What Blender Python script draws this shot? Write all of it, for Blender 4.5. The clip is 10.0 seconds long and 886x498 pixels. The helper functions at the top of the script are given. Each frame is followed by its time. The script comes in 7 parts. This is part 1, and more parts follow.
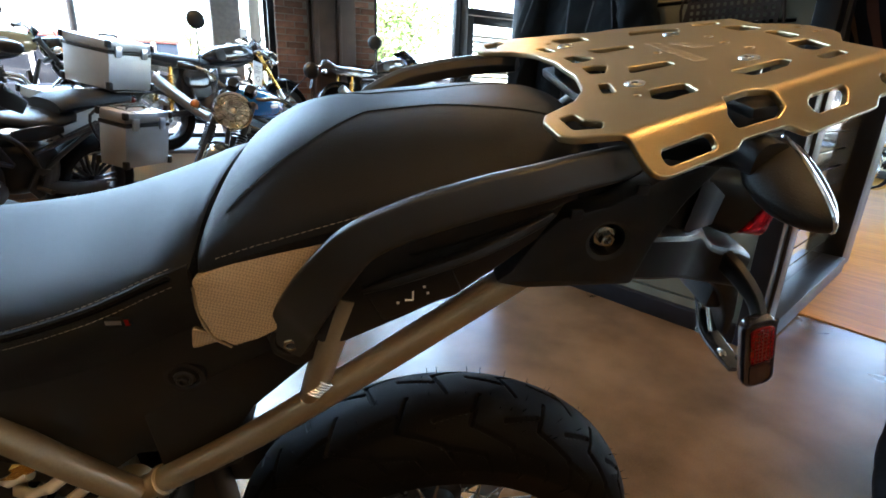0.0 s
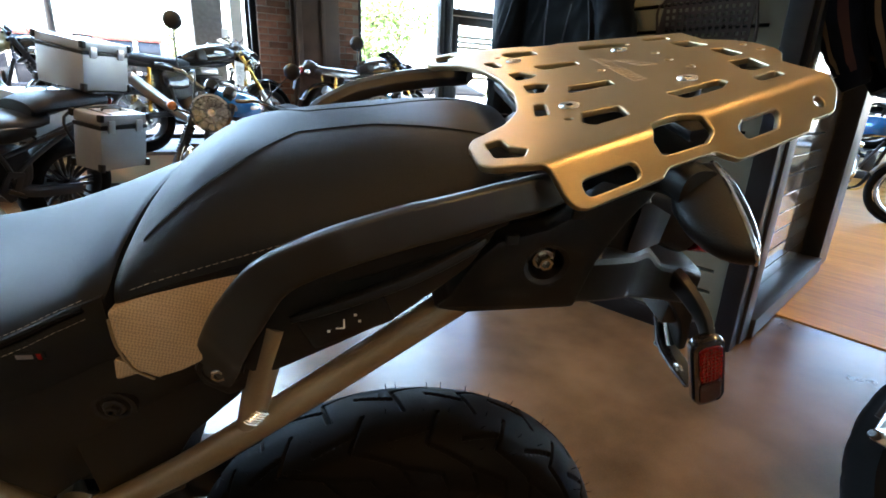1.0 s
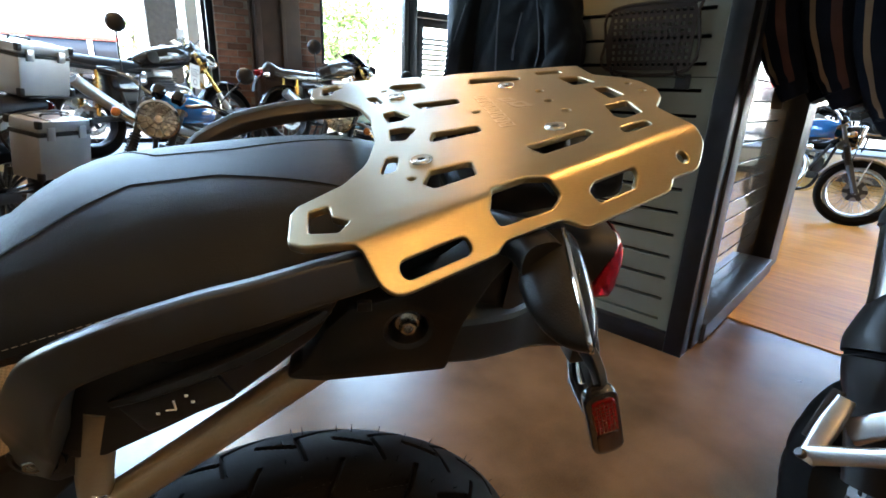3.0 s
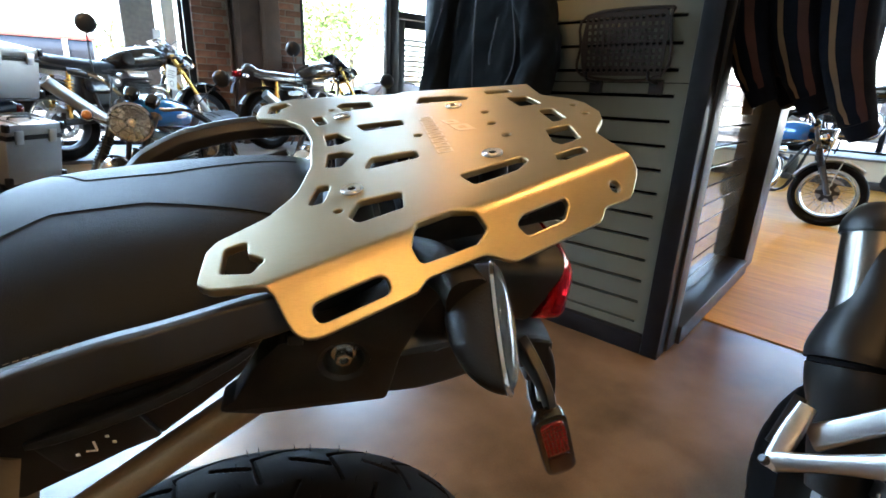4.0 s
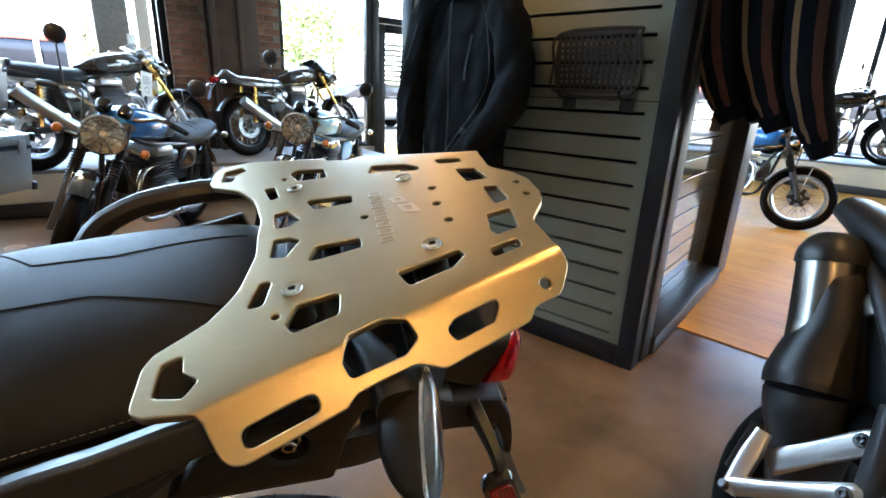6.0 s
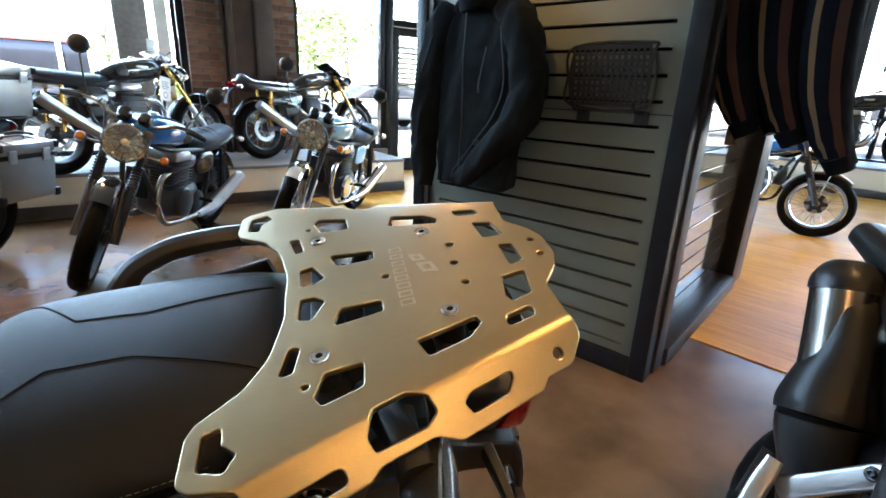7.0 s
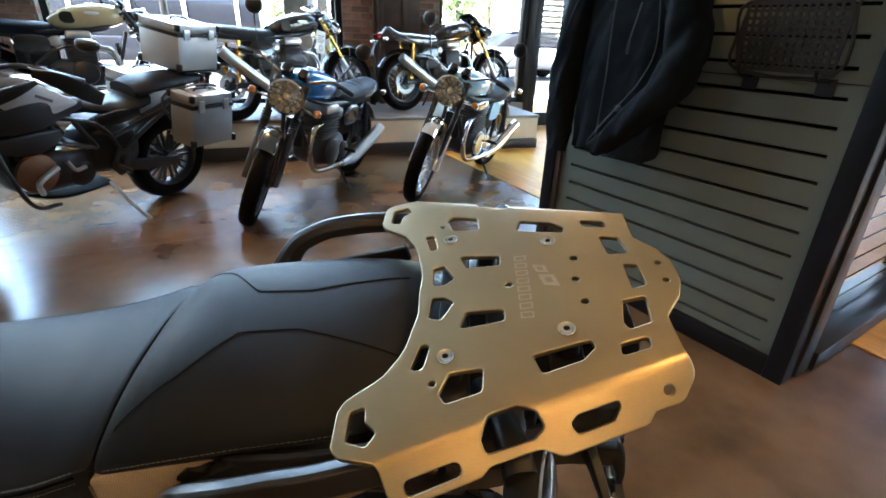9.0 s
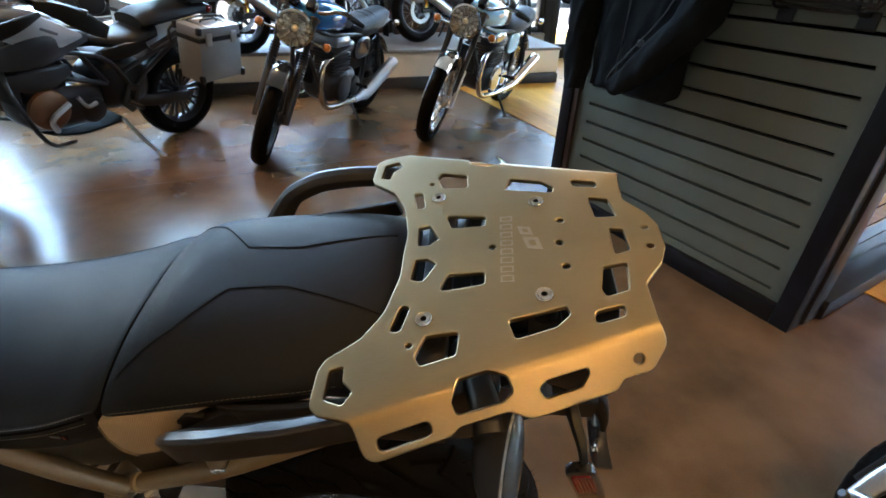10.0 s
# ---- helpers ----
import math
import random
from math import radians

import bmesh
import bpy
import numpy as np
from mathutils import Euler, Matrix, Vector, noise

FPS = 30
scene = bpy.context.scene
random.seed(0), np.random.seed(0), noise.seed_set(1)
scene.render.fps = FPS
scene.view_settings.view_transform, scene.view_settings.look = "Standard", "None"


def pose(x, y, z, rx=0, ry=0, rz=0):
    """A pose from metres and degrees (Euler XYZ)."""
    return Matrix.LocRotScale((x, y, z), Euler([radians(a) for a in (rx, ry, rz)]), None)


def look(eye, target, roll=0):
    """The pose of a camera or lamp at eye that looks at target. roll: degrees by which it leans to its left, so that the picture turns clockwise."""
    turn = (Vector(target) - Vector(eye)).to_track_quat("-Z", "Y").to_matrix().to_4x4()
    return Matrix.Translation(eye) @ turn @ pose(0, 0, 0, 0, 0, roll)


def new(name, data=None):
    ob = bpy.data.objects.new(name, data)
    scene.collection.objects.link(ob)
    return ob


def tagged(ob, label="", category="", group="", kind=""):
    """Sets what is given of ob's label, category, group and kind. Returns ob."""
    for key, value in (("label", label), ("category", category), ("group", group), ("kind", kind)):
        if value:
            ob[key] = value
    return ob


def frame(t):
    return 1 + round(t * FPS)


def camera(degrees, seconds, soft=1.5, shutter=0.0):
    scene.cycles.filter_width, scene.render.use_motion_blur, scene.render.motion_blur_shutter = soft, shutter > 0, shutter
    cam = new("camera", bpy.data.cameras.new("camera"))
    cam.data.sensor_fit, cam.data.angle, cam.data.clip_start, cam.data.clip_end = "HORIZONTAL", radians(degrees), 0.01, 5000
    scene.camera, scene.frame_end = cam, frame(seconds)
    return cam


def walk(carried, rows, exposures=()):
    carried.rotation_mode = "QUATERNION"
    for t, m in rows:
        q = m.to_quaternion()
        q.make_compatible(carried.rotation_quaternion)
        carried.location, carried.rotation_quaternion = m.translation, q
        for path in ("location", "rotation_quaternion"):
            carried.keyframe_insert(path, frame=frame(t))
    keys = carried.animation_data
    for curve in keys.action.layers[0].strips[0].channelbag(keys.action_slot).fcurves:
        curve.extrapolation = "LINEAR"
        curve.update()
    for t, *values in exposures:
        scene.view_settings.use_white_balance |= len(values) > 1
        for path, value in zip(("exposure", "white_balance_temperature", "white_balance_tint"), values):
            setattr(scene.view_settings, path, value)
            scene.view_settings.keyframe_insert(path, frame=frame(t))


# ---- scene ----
cam = camera(85.3, 10.0, soft=1.7)
PATH = [
    (0, (-0.037, 0.049, 0.989), (0.048, 1.949, 0.369), 2.0),
    (0.5, (-0.017, 0.055, 1.002), (0.091, 1.953, 0.381), 2.1),
    (1, (0.006, 0.064, 1.006), (0.136, 1.96, 0.386), 2.1),
    (1.5, (0.029, 0.075, 1.014), (0.182, 1.971, 0.396), 2.1),
    (2, (0.052, 0.086, 1.027), (0.23, 1.98, 0.408), 2.2),
    (2.5, (0.075, 0.096, 1.036), (0.282, 1.987, 0.418), 2.2),
    (3, (0.096, 0.102, 1.043), (0.333, 1.99, 0.426), 2.2),
    (4.5, (0.146, 0.112, 1.073), (0.467, 1.989, 0.461), 2.4),
    (5, (0.157, 0.113, 1.085), (0.501, 1.986, 0.474), 2.4),
    (5.5, (0.164, 0.114, 1.101), (0.524, 1.984, 0.491), 2.4),
    (7, (0.155, 0.112, 1.184), (0.465, 1.989, 0.566), 2.4),
    (7.5, (0.15, 0.111, 1.195), (0.291, 2.006, 0.572), 2.3),
    (8, (0.142, 0.104, 1.211), (0.12, 1.995, 0.561), 2.2),
    (8.5, (0.143, 0.1, 1.228), (0.013, 1.96, 0.505), 2.1),
    (9, (0.149, 0.1, 1.245), (-0.042, 1.915, 0.425), 2.1),
    (9.5, (0.159, 0.104, 1.259), (-0.066, 1.86, 0.329), 2.0),
    (10, (0.178, 0.116, 1.265), (-0.058, 1.802, 0.215), 1.9),
]
walk(cam, [(t, look(eye, target, roll)) for t, eye, target, roll in PATH], exposures=[(0, 4.16), (7.5, 4.3), (10, 3.95)])

# ---- light ----
world = bpy.data.worlds.new("sky")
scene.world = world
world.use_nodes = True
wn = world.node_tree.nodes
sky = wn.new("ShaderNodeTexSky")
sky.sky_type, sky.sun_disc = "NISHITA", False
sky.sun_elevation, sky.sun_rotation = radians(54), radians(214)
world.node_tree.links.new(sky.outputs[0], wn["Background"].inputs[0])
wn["Background"].inputs[1].default_value = 0.15

SUN = bpy.data.lights.new("sun", "SUN")
SUN.energy, SUN.angle, SUN.color = 5.0, radians(0.5), (1.0, 0.95, 0.88)
sun = new("sun", SUN)
sun.matrix_world = look((-8, -12, 20), (0, 0, 0))

# building frame: s along the shop front, n outwards through it
BUILD = pose(-0.414, 5.604, 0, 0, 0, 24.98)
SIDE = pose(6.78, 6.48, 0, 0, 0, -60.7)      # frame of the side front


def area(name, m, sx, sy, power, colour, spread=180):
    data = bpy.data.lights.new(name, "AREA")
    data.shape, data.size, data.size_y, data.energy, data.color = "RECTANGLE", sx, sy, power, colour
    data.spread = radians(spread)
    ob = new(name, data)
    ob.matrix_world = m
    return ob


# sky light in the openings of the shop front and of the side front
COOL = (0.48, 0.74, 1.0)
area("sky_light", BUILD @ look((-2.5, 1.3, 3.05), (-2.5, -3.0, 2.2)), 3.0, 1.75, 13, COOL)
area("sky_light", BUILD @ look((0.9, 1.3, 3.05), (0.9, -3.0, 2.2)), 1.2, 1.75, 6, COOL)
area("sky_light", BUILD @ look((-6.3, 1.3, 3.05), (-6.3, -3.0, 2.2)), 2.7, 1.75, 8, COOL)
area("sky_light", SIDE @ look((4.0, 1.05, 2.75), (4.0, -5.0, 1.8)), 9.0, 1.2, 9, COOL)
# added lamps for the same sky, narrowed to fall steeply on the floor by the motorcycles
area("sky_light", BUILD @ look((-2.5, 1.3, 2.7), (-2.5, -1.5, 0.0)), 3.0, 1.6, 2.8, COOL, 42)
area("sky_light", BUILD @ look((0.9, 1.3, 2.7), (0.9, -1.5, 0.0)), 1.2, 1.6, 1.3, COOL, 42)
area("sky_light", BUILD @ look((-6.3, 1.3, 2.7), (-4.4, -1.7, 0.0)), 2.7, 1.6, 2.6, COOL, 44)

# warm track spots under the ceiling; (-2.2, 1.6, 3.2) is added fill for the motorcycles
WARM = (1.0, 0.56, 0.2)
for eye, target, power, wide in (((-1.2, -1.7, 2.9), (0.1, 0.6, 0.8), 5.5, 50), ((1.1, -1.75, 3.2), (0.1, 0.5, 0.9), 13, 45), ((2.3, -4.1, 3.2), (0.2, 0.4, 0.9), 13, 32), ((1.1, -1.7, 3.2), (0.75, -1.6, 0.0), 13, 46),
                                 ((-0.15, -0.05, 3.2), (0.3, 0.62, 1.0), 4.5, 25), ((-0.55, 1.0, 3.2), (1.0, 2.25, 2.1), 34, 34), ((0.5, 4.2, 3.3), (0.15, 0.6, 1.0), 4.0, 40), ((0.9, 5.0, 3.2), (0.4, 5.6, 0.2), 4.0, 70),
                                 ((2.9, 0.9, 3.2), (2.8, 2.4, 0.1), 18, 70), ((4.6, 2.6, 3.2), (4.4, 3.6, 0.1), 15, 80), ((-2.2, 1.6, 3.2), (-1.9, 3.8, 0.7), 30, 70), ((-1.75, 4.75, 3.25), (-1.5, 3.1, 0.0), 17, 75), ((1.2, 0.4, 3.2), (0.9, 0.9, 0.0), 17, 62)):
    data = bpy.data.lights.new("track_spot", "SPOT")
    data.energy, data.color, data.spot_size, data.spot_blend, data.shadow_soft_size = power * 0.55, WARM, radians(wide), 0.8, 0.06
    new("track_spot", data).matrix_world = look(eye, target)


# ---- materials ----
def mat(name, base, rough=0.5, metal=0.0, var=0.12, size=6.0, bump=0.0, grain=180.0, coat=0.0, rvar=0.12, stretch=(1, 1, 1), tone=None, island=0.0, spec=0.5, ends=(0.32, 0.62), detail=6, mix=0.35):
    m = bpy.data.materials.new(name)
    m.use_nodes = True
    nt = m.node_tree
    bs = nt.nodes["Principled BSDF"]
    bs.inputs["Metallic"].default_value = metal
    bs.inputs["Coat Weight"].default_value = coat
    bs.inputs["Coat Roughness"].default_value = 0.06
    bs.inputs["Specular IOR Level"].default_value = spec
    tc = nt.nodes.new("ShaderNodeTexCoord")
    mp = nt.nodes.new("ShaderNodeMapping")
    mp.inputs["Scale"].default_value = stretch
    nt.links.new(tc.outputs["Object"], mp.inputs[0])
    big = nt.nodes.new("ShaderNodeTexNoise")
    big.inputs["Scale"].default_value, big.inputs["Detail"].default_value = size, detail
    fine = nt.nodes.new("ShaderNodeTexNoise")
    fine.inputs["Scale"].default_value, fine.inputs["Detail"].default_value = grain, 3
    for n in (big, fine):
        nt.links.new(mp.outputs[0], n.inputs["Vector"])
    add = nt.nodes.new("ShaderNodeMix")
    add.inputs[0].default_value = mix
    nt.links.new(big.outputs["Fac"], add.inputs[2])
    nt.links.new(fine.outputs["Fac"], add.inputs[3])
    ramp = nt.nodes.new("ShaderNodeValToRGB")
    tone = tone or tuple(c * (1 - 2.2 * var) for c in base)
    ramp.color_ramp.elements[0].position, ramp.color_ramp.elements[1].position = ends
    ramp.color_ramp.elements[0].color = (*tone, 1)
    ramp.color_ramp.elements[1].color = (*[min(1, c * (1 + 0.6 * var)) for c in base], 1)
    nt.links.new(add.outputs[0], ramp.inputs[0])
    out = ramp.outputs[0]
    if island:
        info = nt.nodes.new("ShaderNodeObjectInfo")
        hsv = nt.nodes.new("ShaderNodeHueSaturation")
        mr = nt.nodes.new("ShaderNodeMapRange")
        mr.inputs[3].default_value, mr.inputs[4].default_value = 1 - island, 1 + island
        nt.links.new(info.outputs["Random"], mr.inputs[0])
        nt.links.new(mr.outputs[0], hsv.inputs["Value"])
        nt.links.new(out, hsv.inputs["Color"])
        out = hsv.outputs[0]
    nt.links.new(out, bs.inputs["Base Color"])
    rr = nt.nodes.new("ShaderNodeMapRange")
    rr.inputs[3].default_value, rr.inputs[4].default_value = max(0.02, rough - rvar), min(1, rough + rvar)
    nt.links.new(add.outputs[0], rr.inputs[0])
    nt.links.new(rr.outputs[0], bs.inputs["Roughness"])
    if bump:
        b = nt.nodes.new("ShaderNodeBump")
        b.inputs["Strength"].default_value, b.inputs["Distance"].default_value = bump, 0.002
        nt.links.new(fine.outputs["Fac"], b.inputs["Height"])
        nt.links.new(b.outputs[0], bs.inputs["Normal"])
    return m


def glass(name, colour, rough=0.02, clear=True, ior=1.45):
    m = bpy.data.materials.new(name)
    m.use_nodes = True
    bs = m.node_tree.nodes["Principled BSDF"]
    bs.inputs["Base Color"].default_value = (*colour, 1)
    bs.inputs["Transmission Weight"].default_value = 1.0 if clear else 0.6
    bs.inputs["Roughness"].default_value, bs.inputs["IOR"].default_value = rough, ior
    return m


ALU = mat("brushed_aluminium", (0.365, 0.285, 0.162), 0.33, 1.0, 0.06, 9, 0.12, 1500, rvar=0.07, stretch=(0.06, 1, 1))
ALU_EDGE = mat("machined_aluminium", (0.85, 0.84, 0.82), 0.22, 1.0, 0.04)
STEEL = mat("bolt_steel", (0.5, 0.48, 0.44), 0.24, 1.0, 0.06)
DISC = mat("ground_disc_steel", (0.3, 0.3, 0.3), 0.45, 0.85, 0.06)
CHROME = mat("chrome", (0.82, 0.82, 0.83), 0.08, 1.0, 0.03, rvar=0.04)
SILVER = mat("satin_silver", (0.55, 0.55, 0.55), 0.32, 1.0, 0.06)
SUBFRAME = mat("champagne_frame_paint", (0.27, 0.215, 0.14), 0.34, 0.55, 0.08, 12, 0.05, 400)
BLACK = mat("black_plastic", (0.01, 0.0096, 0.0094), 0.38, 0, 0.12, 14, 0.12, 900, spec=0.28, rvar=0.06)
BLACK_GLOSS = mat("black_gloss_paint", (0.012, 0.012, 0.014), 0.16, 0, 0.1, coat=0.6)
BLACK_SATIN = mat("black_satin_metal", (0.022, 0.022, 0.024), 0.36, 0.3, 0.1)
HANDLE = mat("grey_satin_handle", (0.022, 0.02, 0.018), 0.36, 0.3, 0.06, 20, 0.04, 900, rvar=0.04, coat=0.1, spec=0.5)
RUBBER = mat("tyre_rubber", (0.0048, 0.0044, 0.004), 0.55, 0, 0.14, 22, 0.1, 300, spec=0.045)
VINYL = mat("black_seat_vinyl", (0.0105, 0.0125, 0.0165), 0.46, 0, 0.1, 7, 0.25, 1100, rvar=0.05, spec=0.12)
VINYL_SIDE = mat("black_grip_vinyl", (0.009, 0.009, 0.0098), 0.6, 0, 0.1, 7, 0.5, 1400, spec=0.15)
# near-black, puts the shade of seams, sockets and slatwall grooves into the colour
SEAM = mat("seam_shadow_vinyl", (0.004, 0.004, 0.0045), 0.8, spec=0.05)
CREAM_VINYL = mat("beige_seat_vinyl", (0.36, 0.275, 0.18), 0.62, 0, 0.08, 30, 0.0, 900)
cv = CREAM_VINYL.node_tree
cv_tc, cv_map, cv_chk, cv_bump = [cv.nodes.new(n) for n in ("ShaderNodeTexCoord", "ShaderNodeMapping", "ShaderNodeTexChecker", "ShaderNodeBump")]
cv_map.inputs["Rotation"].default_value = (0, 0.45, 0)
cv_chk.inputs["Scale"].default_value = 620
cv_bump.inputs["Strength"].default_value, cv_bump.inputs["Distance"].default_value = 0.5, 0.0006
cv.links.new(cv_tc.outputs["Object"], cv_map.inputs[0])
cv.links.new(cv_map.outputs[0], cv_chk.inputs[0])
cv.links.new(cv_chk.outputs["Fac"], cv_bump.inputs["Height"])
cv_mix = cv.nodes.new("ShaderNodeMix")
cv_mix.data_type, cv_mix.blend_type = "RGBA", "MULTIPLY"
cv_old = cv.nodes["Principled BSDF"].inputs["Base Color"].links[0].from_socket
cv_tone = cv.nodes.new("ShaderNodeMapRange")
cv_tone.inputs[3].default_value, cv_tone.inputs[4].default_value = 0.72, 1.08
cv.links.new(cv_chk.outputs["Fac"], cv_tone.inputs[0])
cv_mix.inputs[0].default_value = 1.0
cv.links.new(cv_old, cv_mix.inputs[6])
cv.links.new(cv_tone.outputs[0], cv_mix.inputs[7])
cv.links.new(cv_mix.outputs[2], cv.nodes["Principled BSDF"].inputs["Base Color"])
cv.links.new(cv_bump.outputs[0], cv.nodes["Principled BSDF"].inputs["Normal"])
THREAD = mat("pale_thread", (0.27, 0.245, 0.2), 0.8)
RED_LENS = glass("red_lens", (0.4, 0.005, 0.008), 0.05, False)
DARK_RED = mat("smoked_red_lens", (0.02, 0.003, 0.003), 0.15, 0, 0.15, 60, coat=0.8)
RED_DEEP = mat("red_reflector", (0.13, 0.004, 0.004), 0.2, 0, 0.2, 60, coat=0.8)
CLEAR_LENS = glass("clear_lens", (0.9, 0.92, 0.95), 0.05)
AMBER = mat("amber_lens", (0.5, 0.16, 0.03), 0.2, 0, 0.1, coat=0.5)
WHITE = mat("white_paint", (0.78, 0.77, 0.74), 0.35, 0, 0.05)
SPRING = mat("white_spring_paint", (0.5, 0.46, 0.38), 0.35, 0, 0.06)
GRAPHITE = mat("graphite_engine", (0.05, 0.05, 0.055), 0.42, 0.5, 0.12, 20, 0.1, 500)
BLUE_PAINT = mat("blue_tank_paint", (0.008, 0.14, 0.4), 0.14, 0.2, 0.06, coat=1.0)
BLUE_BRIGHT = mat("bright_blue_paint", (0.02, 0.16, 0.5), 0.14, 0.2, 0.06, coat=1.0)
ICE_PAINT = mat("pale_blue_paint", (0.25, 0.5, 0.68), 0.15, 0.1, 0.05, coat=1.0)
PALE_GREY = mat("pale_grey_panel_paint", (0.42, 0.42, 0.43), 0.3, 0, 0.06, coat=0.5)
BRONZE = mat("bronze_engine_paint", (0.22, 0.11, 0.06), 0.4, 0.6, 0.15)
OLIVE_PAINT = mat("sand_tank_paint", (0.4, 0.31, 0.16), 0.2, 0.1, 0.06, coat=1.0)
DARK_PAINT = mat("dark_tank_paint", (0.05, 0.04, 0.04), 0.18, 0.2, 0.1, coat=1.0)
BOX_ALU = mat("luggage_aluminium", (0.36, 0.36, 0.355), 0.45, 0.85, 0.06, 8, 0.1, 300)
GOLD = mat("gold_anodised", (0.75, 0.45, 0.12), 0.25, 0.9, 0.06)
LAMP_GLASS = glass("lamp_glass", (0.95, 0.95, 0.9), 0.04)
DARK_CHROME = mat("dark_polished_steel", (0.2, 0.185, 0.17), 0.24, 1.0, 0.08, rvar=0.05)
WARM_STEEL = mat("heat_tinted_steel", (0.5, 0.43, 0.34), 0.2, 1.0, 0.1, rvar=0.05)
LAMP_SILVER = mat("lamp_reflector_silver", (0.88, 0.86, 0.82), 0.18, 1.0, 0.1, 60)
MIRROR = mat("mirror_silver", (0.85, 0.87, 0.88), 0.04, 1.0, 0.01, rvar=0.02)
# mottled tone: concrete stains plus soft shadow patches put into the colour
CONCRETE = mat("polished_concrete", (0.15, 0.088, 0.043), 0.26, 0, 0.2, 2.6, 0.0, 160, rvar=0.02, tone=(0.058, 0.033, 0.0155), spec=0.45, ends=(0.3, 0.68), detail=4, mix=0.1)
OAK = mat("oak_boards", (0.6, 0.31, 0.06), 0.42, 0, 0.16, 5, 0.06, 60, rvar=0.06, stretch=(0.5, 9, 1), island=0.1, spec=0.08)
BOARD = mat("platform_boards", (0.2, 0.19, 0.18), 0.5, 0, 0.15, 4, 0.1, 120)
CREAM_WALL = mat("cream_painted_board", (0.72, 0.62, 0.45), 0.55, 0, 0.05, 3, 0.05, 200)
DARK_WOOD = mat("dark_plinth", (0.035, 0.028, 0.024), 0.45, 0, 0.15, 8)
BRICK = mat("old_brown_brick", (0.2, 0.1, 0.065), 0.85, 0, 0.22, 9, 0.9, 160, tone=(0.1, 0.05, 0.035), island=0.3)
MORTAR = mat("grey_mortar", (0.22, 0.19, 0.16), 0.95, 0, 0.15, 20, 0.8, 200)
STEEL_BROWN = mat("brown_painted_steel", (0.075, 0.045, 0.032), 0.5, 0.2, 0.2, 5, 0.1, 150)
SLAT = mat("grey_green_slatwall", (0.125, 0.135, 0.105), 0.42, 0, 0.05, 3, 0.05, 300, rvar=0.05)
SLAT_GLOSS = mat("glossy_slatwall", (0.075, 0.068, 0.056), 0.07, 0, 0.05, 3, rvar=0.03, coat=0.8, spec=0.6)
FRAME_BLACK = mat("black_painted_frame", (0.012, 0.013, 0.017), 0.34, 0, 0.15, 6, 0.05, 300, spec=0.25)
FRAME_SIDE = mat("dark_metal_frame_face", (0.02, 0.02, 0.022), 0.38, 0.1, 0.1, 6, spec=0.35)
FABRIC = mat("black_jacket_cloth", (0.012, 0.0145, 0.017), 0.9, 0, 0.2, 10, 0.7, 900, spec=0.12)
FABRIC_NAVY = mat("navy_knit", (0.007, 0.009, 0.015), 0.95, 0, 0.2, 12, 0.8, 700, spec=0.1)
FABRIC_BROWN = mat("rust_brown_knit", (0.06, 0.018, 0.011), 0.9, 0, 0.2, 12, 0.8, 700)
FABRIC_TAN = mat("tan_stripe_knit", (0.17, 0.1, 0.05), 0.9, 0, 0.1, 12, 0.8, 700)
ZIP = mat("zip_grey", (0.022, 0.024, 0.028), 0.5, 0.2)
GUARD = mat("brown_black_guard", (0.028, 0.019, 0.015), 0.55, 0.3, 0.12)
WALL = mat("interior_plaster", (0.52, 0.49, 0.45), 0.85, 0, 0.08, 2, 0.1, 80)
# colour of the unseen ceiling, paled to bounce warm light down
CEILING = mat("bounce_ceiling", (0.5, 0.42, 0.33), 0.9, 0, 0.1, 2)
ASPHALT = mat("asphalt", (0.06, 0.06, 0.06), 0.9, 0, 0.15, 3, 0.5, 90)
PAVING = mat("pale_pavement", (0.45, 0.43, 0.4), 0.85, 0, 0.1, 3, 0.3, 60)
LEAF = mat("leaves", (0.2, 0.3, 0.08), 0.6, 0, 0.3, 3)
BARK = mat("bark", (0.1, 0.075, 0.05), 0.9, 0, 0.25, 9, 0.8, 60)
BUS_RED = mat("red_coach_paint", (0.5, 0.1, 0.08), 0.2, 0, 0.05, coat=0.8)
BUS_DARK = mat("dark_coach_glass", (0.02, 0.022, 0.028), 0.08, 0, 0.05)
CAR_GREY = mat("grey_car_paint", (0.3, 0.32, 0.35), 0.2, 0.4, 0.05, coat=0.8)
PAPER = mat("paper_tag", (0.75, 0.75, 0.72), 0.7, 0, 0.04)
INK = mat("ink", (0.1, 0.1, 0.11), 0.7)
PANE = glass("window_glass", (0.96, 0.98, 0.98), 0.0, ior=1.05)


# ---- shape helpers ----
def part(name, bm, material, parent=None, label="", sharp=38):
    bmesh.ops.recalc_face_normals(bm, faces=bm.faces)
    me = bpy.data.meshes.new(name)
    bm.to_mesh(me)
    bm.free()
    me.materials.append(material)
    if sharp:
        me.polygons.foreach_set("use_smooth", [True] * len(me.polygons))
        me.set_sharp_from_angle(angle=radians(sharp))
    ob = new(name, me)
    if parent:
        ob.parent = parent
    if label:
        tagged(ob, label)
    return ob


def thing(name, m, label, category, group="", kind=""):
    ob = new(name)
    ob.empty_display_size = 0.1
    ob.matrix_world = m
    return tagged(ob, label, category, group, kind)


